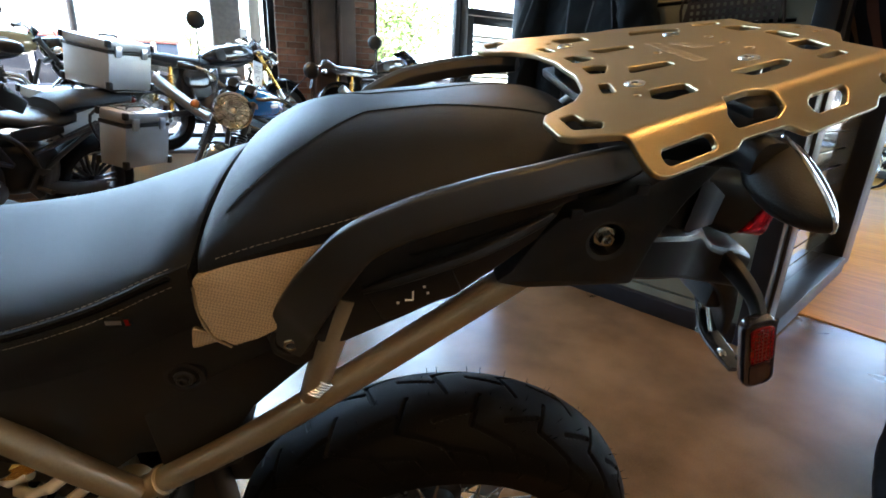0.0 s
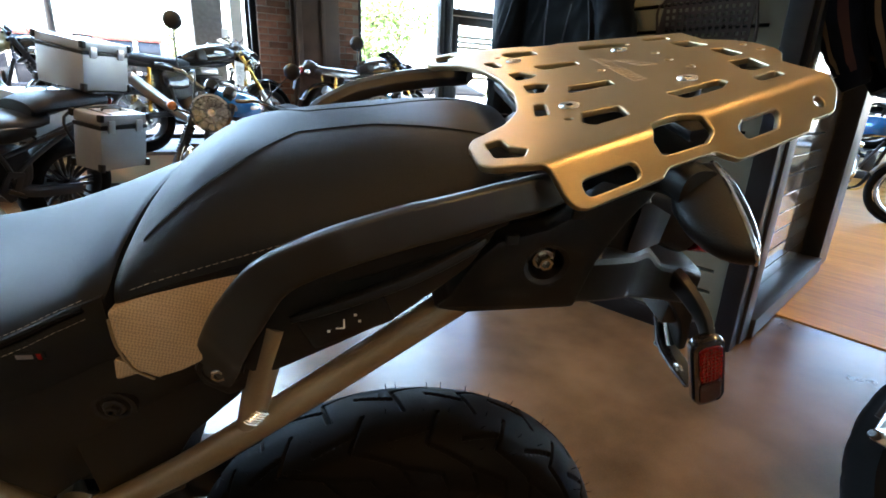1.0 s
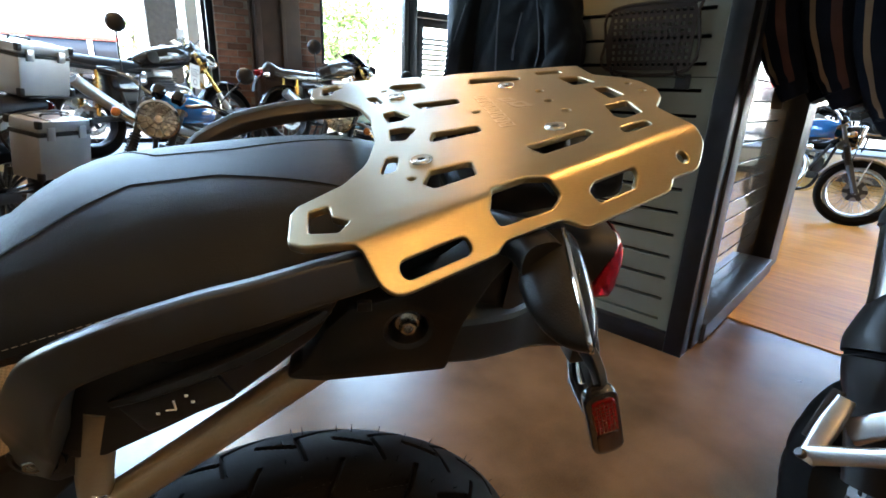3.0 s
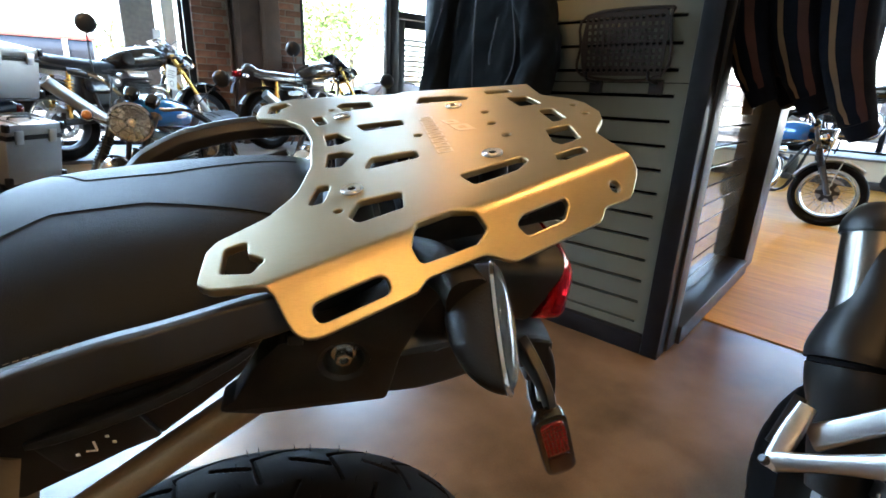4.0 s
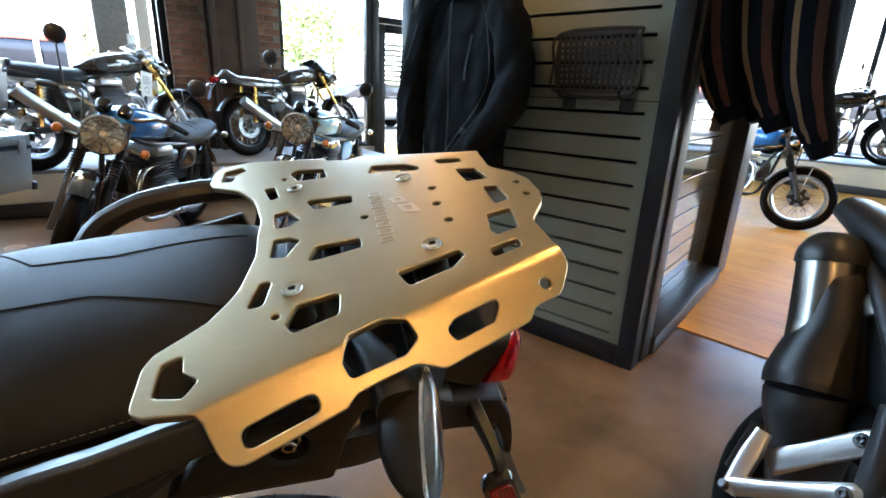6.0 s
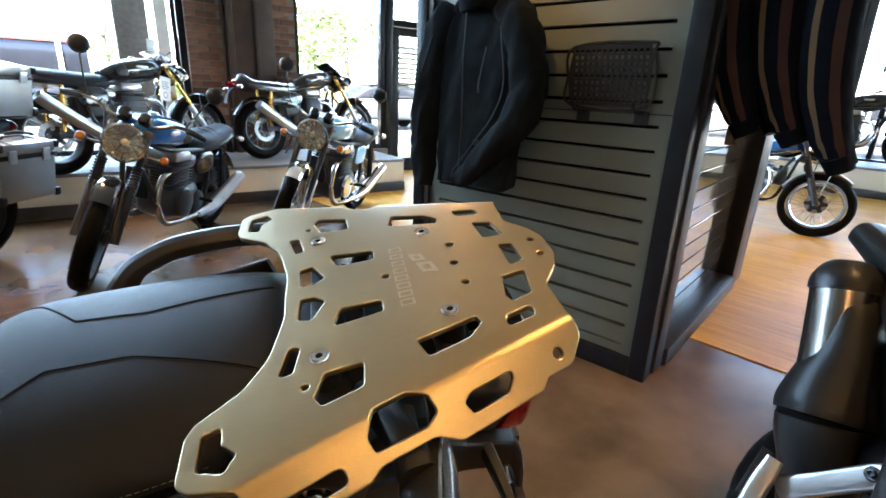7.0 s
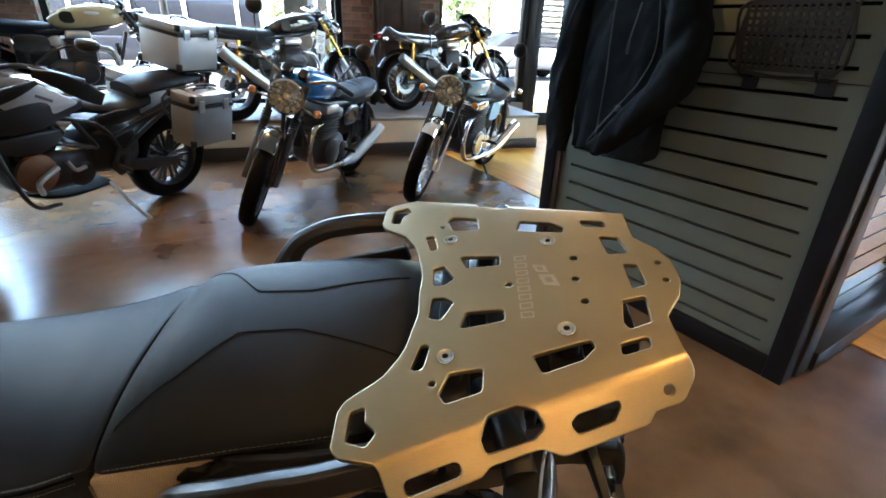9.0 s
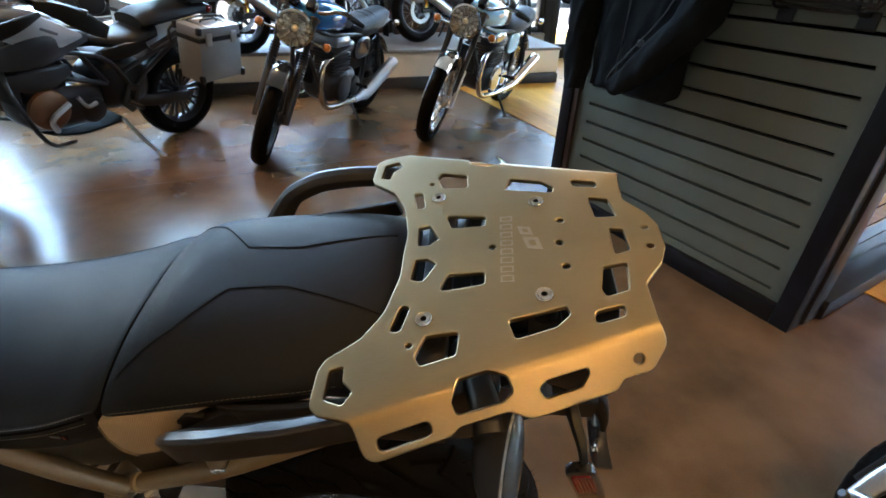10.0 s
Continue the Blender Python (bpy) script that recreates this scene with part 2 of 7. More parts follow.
def box(x0, y0, z0, x1, y1, z1, bevel=0.0, bm=None, m=None):
    b = bmesh.new()
    bmesh.ops.create_cube(b, size=1)
    for v in b.verts:
        v.co = Vector(((x0 + x1) / 2 + v.co.x * (x1 - x0), (y0 + y1) / 2 + v.co.y * (y1 - y0), (z0 + z1) / 2 + v.co.z * (z1 - z0)))
    if bevel:
        bmesh.ops.bevel(b, geom=b.edges[:], offset=bevel, segments=2, affect="EDGES", profile=0.5)
    return merge(bm, b, m)


def merge(bm, b, m=None):
    """Adds b to bm and returns the whole."""
    if m is not None:
        bmesh.ops.transform(b, matrix=m, verts=b.verts)
    if bm is None:
        return b
    me = bpy.data.meshes.new("tmp")
    b.to_mesh(me)
    b.free()
    bm.from_mesh(me)
    bpy.data.meshes.remove(me)
    return bm


def loft(rings, caps=True, closed=True, bm=None):
    b = bm or bmesh.new()
    vs = [[b.verts.new(p) for p in ring] for ring in rings]
    n = len(vs[0])
    for r0, r1 in zip(vs, vs[1:]):
        for i in range(n if closed else n - 1):
            j = (i + 1) % n
            b.faces.new((r0[i], r0[j], r1[j], r1[i]))
    if caps and closed:
        b.faces.new(vs[0])
        b.faces.new(vs[-1][::-1])
    return b


def smooth_path(points, steps=6, closed=False):
    """Catmull-Rom through points of any dimension."""
    p = [np.array(q, float) for q in points]
    if len(p) < 3 and not closed:
        return p
    ext = [p[-1], *p, p[0], p[1]] if closed else [2 * p[0] - p[1], *p, 2 * p[-1] - p[-2]]
    out = []
    for a, b, c, d in zip(ext, ext[1:], ext[2:], ext[3:]):
        for k in range(steps):
            t = k / steps
            out.append(0.5 * (2 * b + (c - a) * t + (2 * a - 5 * b + 4 * c - d) * t * t + (3 * b - a - 3 * c + d) * t ** 3))
    if not closed:
        out.append(p[-1])
    return out


def sweep(points, section, steps=6, up=(0, 0, 1), bm=None, closed=False):
    """Sweeps a section along a smooth path. points: x, y, z and two scale factors; section: list of (side, up)."""
    pts = smooth_path(points, steps, closed)
    rings = []
    n = len(pts)
    for i, p in enumerate(pts):
        a, b = (pts[i - 1], pts[(i + 1) % n]) if closed else (pts[max(i - 1, 0)], pts[min(i + 1, n - 1)])
        t = Vector(b[:3] - a[:3]).normalized()
        side = t.cross(Vector(up))
        side = side.normalized() if side.length > 1e-4 else Vector((1, 0, 0))
        top = side.cross(t).normalized()
        rings.append([Vector(p[:3]) + side * s * p[3] + top * u * p[4] for s, u in section])
    b = bm or bmesh.new()
    if closed:
        return loft(rings + [rings[0]], False, True, b)
    return loft(rings, True, True, b)


def circle(n=12):
    return [(math.cos(2 * math.pi * k / n), math.sin(2 * math.pi * k / n)) for k in range(n)]


def squircle(n=20, p=4.0):
    out = []
    for c, s in circle(n):
        out.append((math.copysign(abs(c) ** (2 / p), c), math.copysign(abs(s) ** (2 / p), s)))
    return out


def tube(points, r, n=10, steps=6, bm=None, up=(0, 0, 1), closed=False):
    rs = r if isinstance(r, (list, tuple)) else [r] * len(points)
    t = Vector(points[-1]) - Vector(points[0])
    if not closed and abs(t.normalized().dot(Vector(up))) > 0.95:
        up = (1, 0, 0)
    return sweep([(*p, q, q) for p, q in zip(points, rs)], circle(n), steps, up, bm, closed)


def lathe(profile, n=32, m=None, bm=None, close=False):
    """Turns (radius, height) about z; m then places it."""
    b = bmesh.new()
    prof = list(profile)
    rings = [[Vector((r * c, r * s, h)) for r, h in prof] for c, s in circle(n)]
    vs = [[b.verts.new(p) for p in ring] for ring in rings]
    k = len(prof)
    for i in range(n):
        r0, r1 = vs[i], vs[(i + 1) % n]
        for j in range(k if close else k - 1):
            l = (j + 1) % k
            b.faces.new((r0[j], r1[j], r1[l], r0[l]))
    bmesh.ops.remove_doubles(b, verts=b.verts, dist=1e-6)
    return merge(bm, b, m)


def blob(cx, cy, cz, rx, ry, rz, p=2.6, n=20, rings=12, m=None, bm=None):
    """A rounded body: a superellipsoid."""
    b = bmesh.new()
    rr = []
    for i in range(1, rings):
        a = -math.pi / 2 + math.pi * i / rings
        h, w = math.copysign(abs(math.sin(a)) ** (2 / p), math.sin(a)), abs(math.cos(a)) ** (2 / p)
        rr.append([Vector((cx + rx * w * x, cy + ry * w * y, cz + rz * h)) for x, y in squircle(n, p)])
    loft(rr, True, True, b)
    return merge(bm, b, m)


def fillet(poly, r, steps=4):
    """Rounds the corners of a plan; poly: (x, y) or (x, y, radius)."""
    out = []
    n = len(poly)
    for i in range(n):
        p = Vector(poly[i][:2])
        rad = poly[i][2] if len(poly[i]) > 2 else r
        a, b = Vector(poly[i - 1][:2]) - p, Vector(poly[(i + 1) % n][:2]) - p
        la, lb = a.length, b.length
        ang = a.angle(b, math.pi)
        d = min(rad / max(math.tan(ang / 2), 1e-3), la * 0.48, lb * 0.48)
        p0, p1 = p + a / la * d, p + b / lb * d
        for k in range(steps + 1):
            t = k / steps
            q = p0 * (1 - t) ** 2 + p * 2 * t * (1 - t) + p1 * t * t
            out.append((q.x, q.y))
    return out


def plate(outline, holes, thick, edge=0.0, m=None):
    """A flat plate with holes: plan in x, y; middle plane at z = 0."""
    cu = bpy.data.curves.new("plan", "CURVE")
    cu.dimensions, cu.fill_mode = "2D", "BOTH"
    cu.extrude, cu.bevel_depth, cu.bevel_resolution, cu.offset = thick / 2 - edge, edge, 1, -edge
    for poly in [outline, *holes]:
        sp = cu.splines.new("POLY")
        sp.points.add(len(poly) - 1)
        for pt, q in zip(sp.points, poly):
            pt.co = (q[0], q[1], 0, 1)
        sp.use_cyclic_u = True
    ob = bpy.data.objects.new("plan", cu)
    me = bpy.data.meshes.new_from_object(ob)
    b = bmesh.new()
    b.from_mesh(me)
    bpy.data.objects.remove(ob)
    bpy.data.curves.remove(cu)
    bpy.data.meshes.remove(me)
    bmesh.ops.remove_doubles(b, verts=b.verts, dist=1e-6)
    if m is not None:
        bmesh.ops.transform(b, matrix=m, verts=b.verts)
    return b


def axis(p, q):
    """A pose at p whose z axis points to q."""
    return Matrix.Translation(p) @ (Vector(q) - Vector(p)).to_track_quat("Z", "Y").to_matrix().to_4x4()


def rod(p, q, r, n=12, r2=None, bm=None, bevel=0.0):
    h = (Vector(q) - Vector(p)).length
    r2 = r if r2 is None else r2
    e = min(bevel, h / 3)
    prof = [(0, 0), (r - e, 0), (r, e), (r2, h - e), (r2 - e, h), (0, h)] if e else [(0, 0), (r, 0), (r2, h), (0, h)]
    return lathe(prof, n, axis(p, q), bm)


def bolt(name, p, normal, r, h, parent, material=None, washer=True):
    """A socket bolt with a flange, its head proud of p along normal."""
    m = axis(p, Vector(p) + Vector(normal))
    prof = [(0, h * 0.3), (r * 0.9, h * 0.3)]
    prof += [(r * 1.3, h * 0.26), (r * 1.52, h * 0.12), (r * 1.55, 0), (0, 0)] if washer else [(r, h * 0.2), (r, 0), (0, 0)]
    bm = lathe(prof, 24, m)
    hexed = [(r * 0.98, h * 0.2), (r * 0.98, h * 0.86), (r * 0.86, h), (r * 0.56, h), (r * 0.5, h * 0.5), (0, h * 0.45)]
    return part(name, lathe(hexed, 6, m @ Matrix.Rotation(0.3, 4, "Z"), bm), material or STEEL, parent, "", 20)


# ---- the shop ----
def slab(name, m, x0, y0, z0, x1, y1, z1, material, bevel=0.0, label="", kind="structure", category=""):
    ob = part(name, box(x0, y0, z0, x1, y1, z1, bevel), material, None, "", 30 if bevel else 0)
    ob.matrix_world = m
    return tagged(ob, label, category, "", kind)


# ground and street: one sheet to the horizon, the shop floor on it
ground = slab("ground", BUILD, -900, -900, -0.3, 900, 900, -0.06, ASPHALT, 0, "grey asphalt street and ground", category="ground")
floor = slab("floor", BUILD, -10, -12, -0.06, 11, 1.6, 0.0, CONCRETE, 0, "brown-grey polished concrete shop floor", category="floor")
slab("pavement", BUILD, -40, 1.61, -0.059, 40, 5.0, 0.0, PAVING, 0.01, "pale concrete pavement in front of the shop", category="pavement")
# saw cuts in the concrete
for k, (x0, y0, x1, y1) in enumerate(((-3.0, 1.9, 0.6, 4.15),)):
    d = Vector((x1 - x0, y1 - y0, 0))
    c = part("joint", box(0, -0.002, -0.001, d.length, 0.002, 0.0006), DARK_WOOD, floor, "", 0)
    c.matrix_parent_inverse = floor.matrix_world.inverted()
    c.matrix_basis = pose(x0, y0, 0, 0, 0, math.degrees(math.atan2(d.y, d.x)))

# unseen ceiling and walls, added to close the place and bounce light
slab("ceiling", BUILD, -10, -12, 4.4, 11, 1.6, 4.55, CEILING, 0, "plain tan ceiling, added out of view", category="ceiling")
slab("wall_back", BUILD, -10, -12.2, 0, 11, -12, 4.4, WALL, 0, "plain plaster back wall", category="wall")
slab("wall_left", BUILD, -10.2, -12.2, 0, -10, 1.6, 4.4, WALL, 0, "plain plaster side wall", category="wall")


def wall_piece(name, s0, s1, z0, z1, material=MORTAR, n0=1.25, n1=1.6, label="old brown brick pier of the shop front"):
    return slab(name, BUILD, s0, n0, z0, s1, n1, z1, material, 0, label, category="wall")


pier_mid = wall_piece("wall_front_pier", -0.97, 0.25, 0, 4.4)
pier_left = wall_piece("wall_front_pier", -4.95, -4.05, 0, 4.4)
wall_piece("wall_front_end", -10, -7.8, 0, 4.4, WALL, label="plain end of the shop front wall")
wall_piece("wall_front_lintel", -7.8, 4.6, 4.0, 4.4, STEEL_BROWN, 1.28, 1.58, label="brown steel lintel above the shop windows")
wall_piece("wall_front_sill", -7.8, -4.95, 0, 0.36, MORTAR, label="low brick wall under the window")
wall_piece("wall_front_sill", -4.05, -0.97, 0, 0.36, MORTAR, label="low brick wall under the window")
wall_piece("wall_front_sill", 0.25, 1.55, 0, 0.36, MORTAR, label="low brick wall under the window")
wall_piece("wall_front_end", 4.6, 11, 0, 4.4, WALL, label="plain end of the shop front wall")

# steel column casing in front of the middle pier, with its flanges
col = thing("steel_column", BUILD, "brown painted steel column against the brick pier", "column", kind="structure")
part("web", box(-0.5, 1.13, 0.38, -0.04, 1.246, 4.4, 0.006), STEEL_BROWN, col)
part("flange", box(-0.56, 1.08, 0.38, -0.5, 1.246, 4.4, 0.006), STEEL_BROWN, col)
part("flange", box(-0.27, 1.1, 0.38, -0.22, 1.128, 4.4, 0.004), STEEL_BROWN, col)
part("conduit", rod((-0.595, 1.21, 0.38), (-0.595, 1.21, 4.4), 0.018), STEEL_BROWN, col)


def window(name, s0, s1, z0, z1, mullions=(), frame_mat=FRAME_BLACK, w=0.07, label="shop window with a dark metal frame"):
    wd = thing(name, BUILD, label, "window", kind="structure")
    for a, b, c, d in ((s0, z0, s0 + w, z1), (s1 - w, z0, s1, z1), (s0 + w, z0, s1 - w, z0 + w), (s0 + w, z1 - w, s1 - w, z1)):
        part("window_frame", box(a, 1.34, b, c, 1.46, d, 0.006), frame_mat, wd)
    for x in mullions:
        part("mullion", box(x - w / 2, 1.345, z0 + w, x + w / 2, 1.455, z1 - w, 0.005), frame_mat, wd)
    ob = part("pane", box(s0 + w, 1.396, z0 + w, s1 - w, 1.404, z1 - w), PANE, wd, "", 0)
    ob.visible_shadow = False
    return wd


win_a = window("window_1", -4.05, -0.97, 0.36, 4.0)
part("reveal", box(-1.26, 1.26, 0.5, -1.14, 1.33, 3.9, 0.008), WHITE, win_a, "pale grey vertical blind edge")
part("reveal", box(-1.1, 1.26, 0.5, -1.06, 1.33, 3.9, 0.008), FRAME_BLACK, win_a)
part("sticker", box(-1.36, 1.39, 1.45, -1.28, 1.394, 1.62), PAPER, win_a, "white notice on the glass")
window("window_2", 0.25, 1.55, 0.36, 4.0)
window("window_3", -7.8, -4.95, 0.36, 4.0, (-6.4,))

# black glazed entrance beside the second window
door = thing("door_1", BUILD, "black metal entrance door frame with glass and a transom", "door", kind="structure")
for a, b, c, d in ((1.55, 0, 1.67, 4.0), (2.62, 0, 2.74, 4.0), (1.67, 2.05, 2.62, 2.13), (1.67, 3.9, 2.62, 4.0)):
    part("door_frame", box(a, 1.32, b, c, 1.5, d, 0.006), FRAME_BLACK, door)
for a, b, c, d in ((1.68, 0.01, 1.79, 2.04), (2.5, 0.01, 2.61, 2.04), (1.79, 0.01, 2.5, 0.2), (1.79, 1.93, 2.5, 2.04)):
    part("door_rail", box(a, 1.36, b, c, 1.42, d, 0.006), FRAME_BLACK, door)
g = part("pane", box(1.79, 1.386, 0.2, 2.5, 1.392, 1.93), PANE, door, "", 0)
g2 = part("pane", box(1.67, 1.386, 2.13, 2.62, 1.392, 3.9), PANE, door, "", 0)
g.visible_shadow = g2.visible_shadow = False
for k in range(9):
    part("blind_slat", box(1.82, 1.43, 1.2 + 0.07 * k, 2.47, 1.45, 1.24 + 0.07 * k), WHITE, door, "white slatted blind" if k == 0 else "")
window("window_4", 2.74, 4.6, 0.0, 4.0)


def platform(name, m, s0, s1, depth, h):
    pf = thing(name, m, "raised display platform, cream front, grey top, dark plinth", "platform", kind="structure")
    part("front_board", box(s0, 0.03, 0.115, s1, 0.06, h - 0.035, 0.002), CREAM_WALL, pf, "cream painted front board")
    part("plinth", box(s0, 0.0, 0.0, s1, 0.06, 0.11, 0.004), DARK_WOOD, pf, "dark plinth board")
    part("deck", box(s0, 0.0, h - 0.032, s1, depth, h, 0.005), BOARD, pf, "grey worn deck")
    part("body", box(s0 + 0.01, 0.065, 0.0, s1 - 0.01, depth, h - 0.034), DARK_WOOD, pf)
    part("end_board", box(s1 - 0.009, 0.065, 0.0, s1 + 0.012, depth, h - 0.036, 0.002), CREAM_WALL, pf)
    return pf


PLAT = 0.39
platform("platform_1", BUILD, -9.9, 1.14, 1.24, PLAT)
platform("platform_2", SIDE, -3.4, 11.5, 1.1, 0.42)

# side front to the right, one long window over a low wall
side = [("wall_side", -3.5, 1.1, 0, 12, 1.4, 0.42), ("wall_side", -3.5, 1.1, 3.4, 12, 1.4, 4.4), ("wall_side", -3.5, 1.1, 0.42, -2.6, 1.4, 3.4)]
for nm, a, b, c, d, e, f in side:
    slab(nm, SIDE, a, b, c, d, e, f, CREAM_WALL if c == 0 else WALL, 0, "plain wall of the side shop front", category="wall")
sw = thing("window_5", SIDE, "wide side shop window with dark metal frame", "window", kind="structure")
for x in (-2.6, 0.4, 3.4, 6.4, 9.4, 11.9):
    part("mullion", box(x - 0.035, 1.2, 0.42, x + 0.035, 1.3, 3.4, 0.005), FRAME_BLACK, sw)
part("window_sill", box(-2.6, 1.1, 0.42, 12, 1.32, 0.45, 0.004), FRAME_BLACK, sw)
sp = part("pane", box(-2.6, 1.246, 0.45, 12, 1.254, 3.4), PANE, sw, "", 0)
sp.visible_shadow = False
# window lettering seen from inside, unreadable: plain rounded bars
for k, x in enumerate((0.55, 0.9, 1.25)):
    part("letter_bar", plate(fillet([(x, 2.02), (x + 0.28, 2.02), (x + 0.28, 2.3), (x, 2.3)], 0.05), [fillet([(x + 0.08, 2.06), (x + 0.19, 2.06), (x + 0.19, 2.22), (x + 0.08, 2.22)], 0.03)], 0.004, 0.0,
                             Matrix(((1, 0, 0, 0), (0, 0, -1, 1.24), (0, 1, 0, 0), (0, 0, 0, 1)))), CAR_GREY, sw, "", 0)

# ---- slatwall display island ----
DISP = pose(1.346, 1.785, 0, 0, 0, 129.7)      # x along the front from its corner, y towards the viewer's side, z up
FW, SW, DH = 1.445, 1.87, 2.25
PITCH = 0.0957
disp = thing("slatwall_display", DISP, "black-framed display island with grey-green slatwall faces", "display stand")


def dbox(x0, d0, z0, x1, d1, z1, bevel=0.0, bm=None):
    """Box with depth d measured into the island."""
    return box(x0, -d1, z0, x1, -d0, z1, bevel, bm)


for a, b, c, d in ((0.0, 0, 0.075, DH), (FW - 0.075, 0, FW, DH), (0.075, 0, FW - 0.075, 0.085), (0.075, DH - 0.1, FW - 0.075, DH)):
    part("frame_post" if d - b > 1 else "frame_rail", dbox(a, 0, b, c, 0.09, d, 0.004), FRAME_BLACK, disp)
part("core", dbox(0.13, 0.075, 0.05, FW - 0.02, SW - 0.03, DH - 0.02), FRAME_BLACK, disp)
z = 0.0
panel_l, panel_r = 0.078, FW - 0.11
part("edge_strip", dbox(panel_l, 0.03, 0.086, panel_l + 0.05, 0.07, DH - 0.1), SLAT, disp, "", 0)
part("edge_strip", dbox(panel_r - 0.07, 0.03, 0.086, panel_r, 0.07, DH - 0.1), SLAT, disp, "", 0)
part("reveal_board", dbox(panel_r + 0.002, 0.01, 0.086, FW - 0.077, 0.07, DH - 0.1), STEEL_BROWN, disp)
slat_bm = dbox(0, 0.03, 0, panel_r - panel_l - 0.12, 0.07, PITCH - 0.014)
slat0 = part("slat", slat_bm, SLAT, disp, "", 0)
slat0.location = (panel_l + 0.05, 0, 0.095 + 0.042)
rows = int((DH - 0.25) / PITCH)
slats = [slat0]
for k in range(1, rows + 1):
    o = new("slat", slat0.data)
    o.parent, o.location = disp, (panel_l + 0.05, 0, 0.095 + 0.042 + k * PITCH)
part("slat", dbox(panel_l + 0.05, 0.03, 0.088, panel_r - 0.07, 0.07, 0.126), SLAT, disp, "", 0)
# near-black sheet that stands in for shade inside the grooves
part("groove_shade", dbox(panel_l + 0.03, 0.06, 0.09, panel_r - 0.013, 0.073, DH - 0.105), SEAM, disp, "", 0)
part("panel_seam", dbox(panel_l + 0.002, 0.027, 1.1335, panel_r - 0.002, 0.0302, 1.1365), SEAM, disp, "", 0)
# the side towards the passage: glossy slats between dark posts
for a, b, c, d, mt in ((0.092, 0.012, 0.2, DH, FRAME_SIDE), (SW - 0.3, 0.012, SW, DH, FRAME_BLACK), (0.202, 0.012, SW - 0.302, 0.1, FRAME_SIDE), (0.202, DH - 0.1, SW - 0.302, DH, FRAME_BLACK)):
    part("side_post" if d - b > 1 else "side_rail", box(-0.012 if d - b > 1 else -0.03, -c, b, 0.128, -a, d, 0.003), mt, disp)
side_bm = box(0.085, -(SW - 0.305), 0, 0.11, -0.205, PITCH - 0.008, 0.0012)
side0 = part("side_slat", side_bm, SLAT_GLOSS, disp, "", 0)
side0.location = (0, 0, 0.105)
for k in range(1, rows + 1):
    o = new("side_slat", side0.data)
    o.parent, o.location = disp, (0, 0, 0.105 + k * PITCH)

# radiator guard on two hooks
gd = thing("radiator_guard", DISP @ pose(0.33, -0.03, 1.165, -8, 0, 0), "dark brown perforated metal radiator guard hanging on slatwall", "guard")
holes = []
for i in range(13):
    for j in range(9):
        x, y = -0.142 + i * 0.0237, 0.02 + j * 0.0235
        holes.append(fillet([(x - 0.0066, y - 0.0066), (x + 0.0066, y - 0.0066), (x + 0.0066, y + 0.0066), (x - 0.0066, y + 0.0066)], 0.002, 1))
UP = Matrix(((1, 0, 0, 0), (0, 0, 1, 0), (0, 1, 0, 0), (0, 0, 0, 1)))
part("mesh_plate", plate(fillet([(-0.155, 0.0), (0.165, 0.0), (0.18, 0.11), (0.155, 0.225), (-0.15, 0.235), (-0.168, 0.2)], 0.012), holes, 0.003, 0.0, Matrix.Translation((0, 0.05, 0)) @ UP), GUARD, gd)
part("rim", tube([(-0.155, 0.05, 0.0), (0.165, 0.05, 0.0), (0.18, 0.05, 0.11), (0.155, 0.05, 0.225), (-0.15, 0.05, 0.235), (-0.168, 0.05, 0.2)], 0.006, 6, 4, closed=True, up=(0, 1, 0)), GUARD, gd)
part("flange", box(-0.15, 0.02, 0.225, 0.15, 0.05, 0.233, 0.002), GUARD, gd)
for x in (0.2, 0.45):
    hk = thing("slatwall_hook", DISP @ pose(x, -0.03, 1.125), "dark metal slatwall hook with square plate", "hook", "hooks under the guard")
    part("plate", box(-0.028, 0.001, -0.035, 0.028, 0.008, 0.02, 0.002), FRAME_SIDE, hk)
    part("arm", tube([(0, 0.005, 0.01), (0, 0.06, 0.012), (0, 0.1, 0.02), (0, 0.115, 0.045)], 0.006, 8), FRAME_BLACK, hk)


def cloth(width, height, depth, folds, seed, x_of=None, n=56, rows_=40, thin=0.35):
    """A hanging garment body as closed rings from hem to shoulder."""
    rng = random.Random(seed)
    ph = [rng.uniform(0, 6.28) for _ in range(6)]
    rings = []
    for j in range(rows_ + 1):
        t = j / rows_
        w = width / 2 * (0.93 + 0.1 * math.sin(2.2 * t + 0.3) - 0.45 * max(0, t - 0.86) / 0.14 * (0.9 if t > 0.86 else 0))
        d = depth / 2 * (1.0 - 0.35 * t) * (1 - max(0, t - 0.9) * 4)
        ring = []
        for k in range(n):
            a = 2 * math.pi * k / n
            f = folds * (1 - 0.6 * t) * (math.sin(5 * a + ph[0] + 2 * t) + 0.7 * math.sin(9 * a + ph[1] - 4 * t) + 0.5 * math.sin(3 * a + ph[2] + 7 * t))
            c, s = math.cos(a), math.sin(a)
            ring.append(Vector(((w + f * 0.5) * math.copysign(abs(c) ** 0.75, c), (d + f) * math.copysign(abs(s) ** 0.9, s), height * t + 0.006 * math.sin(3 * a + ph[3]) * (1 - t))))
        rings.append(ring)
    return loft(rings)


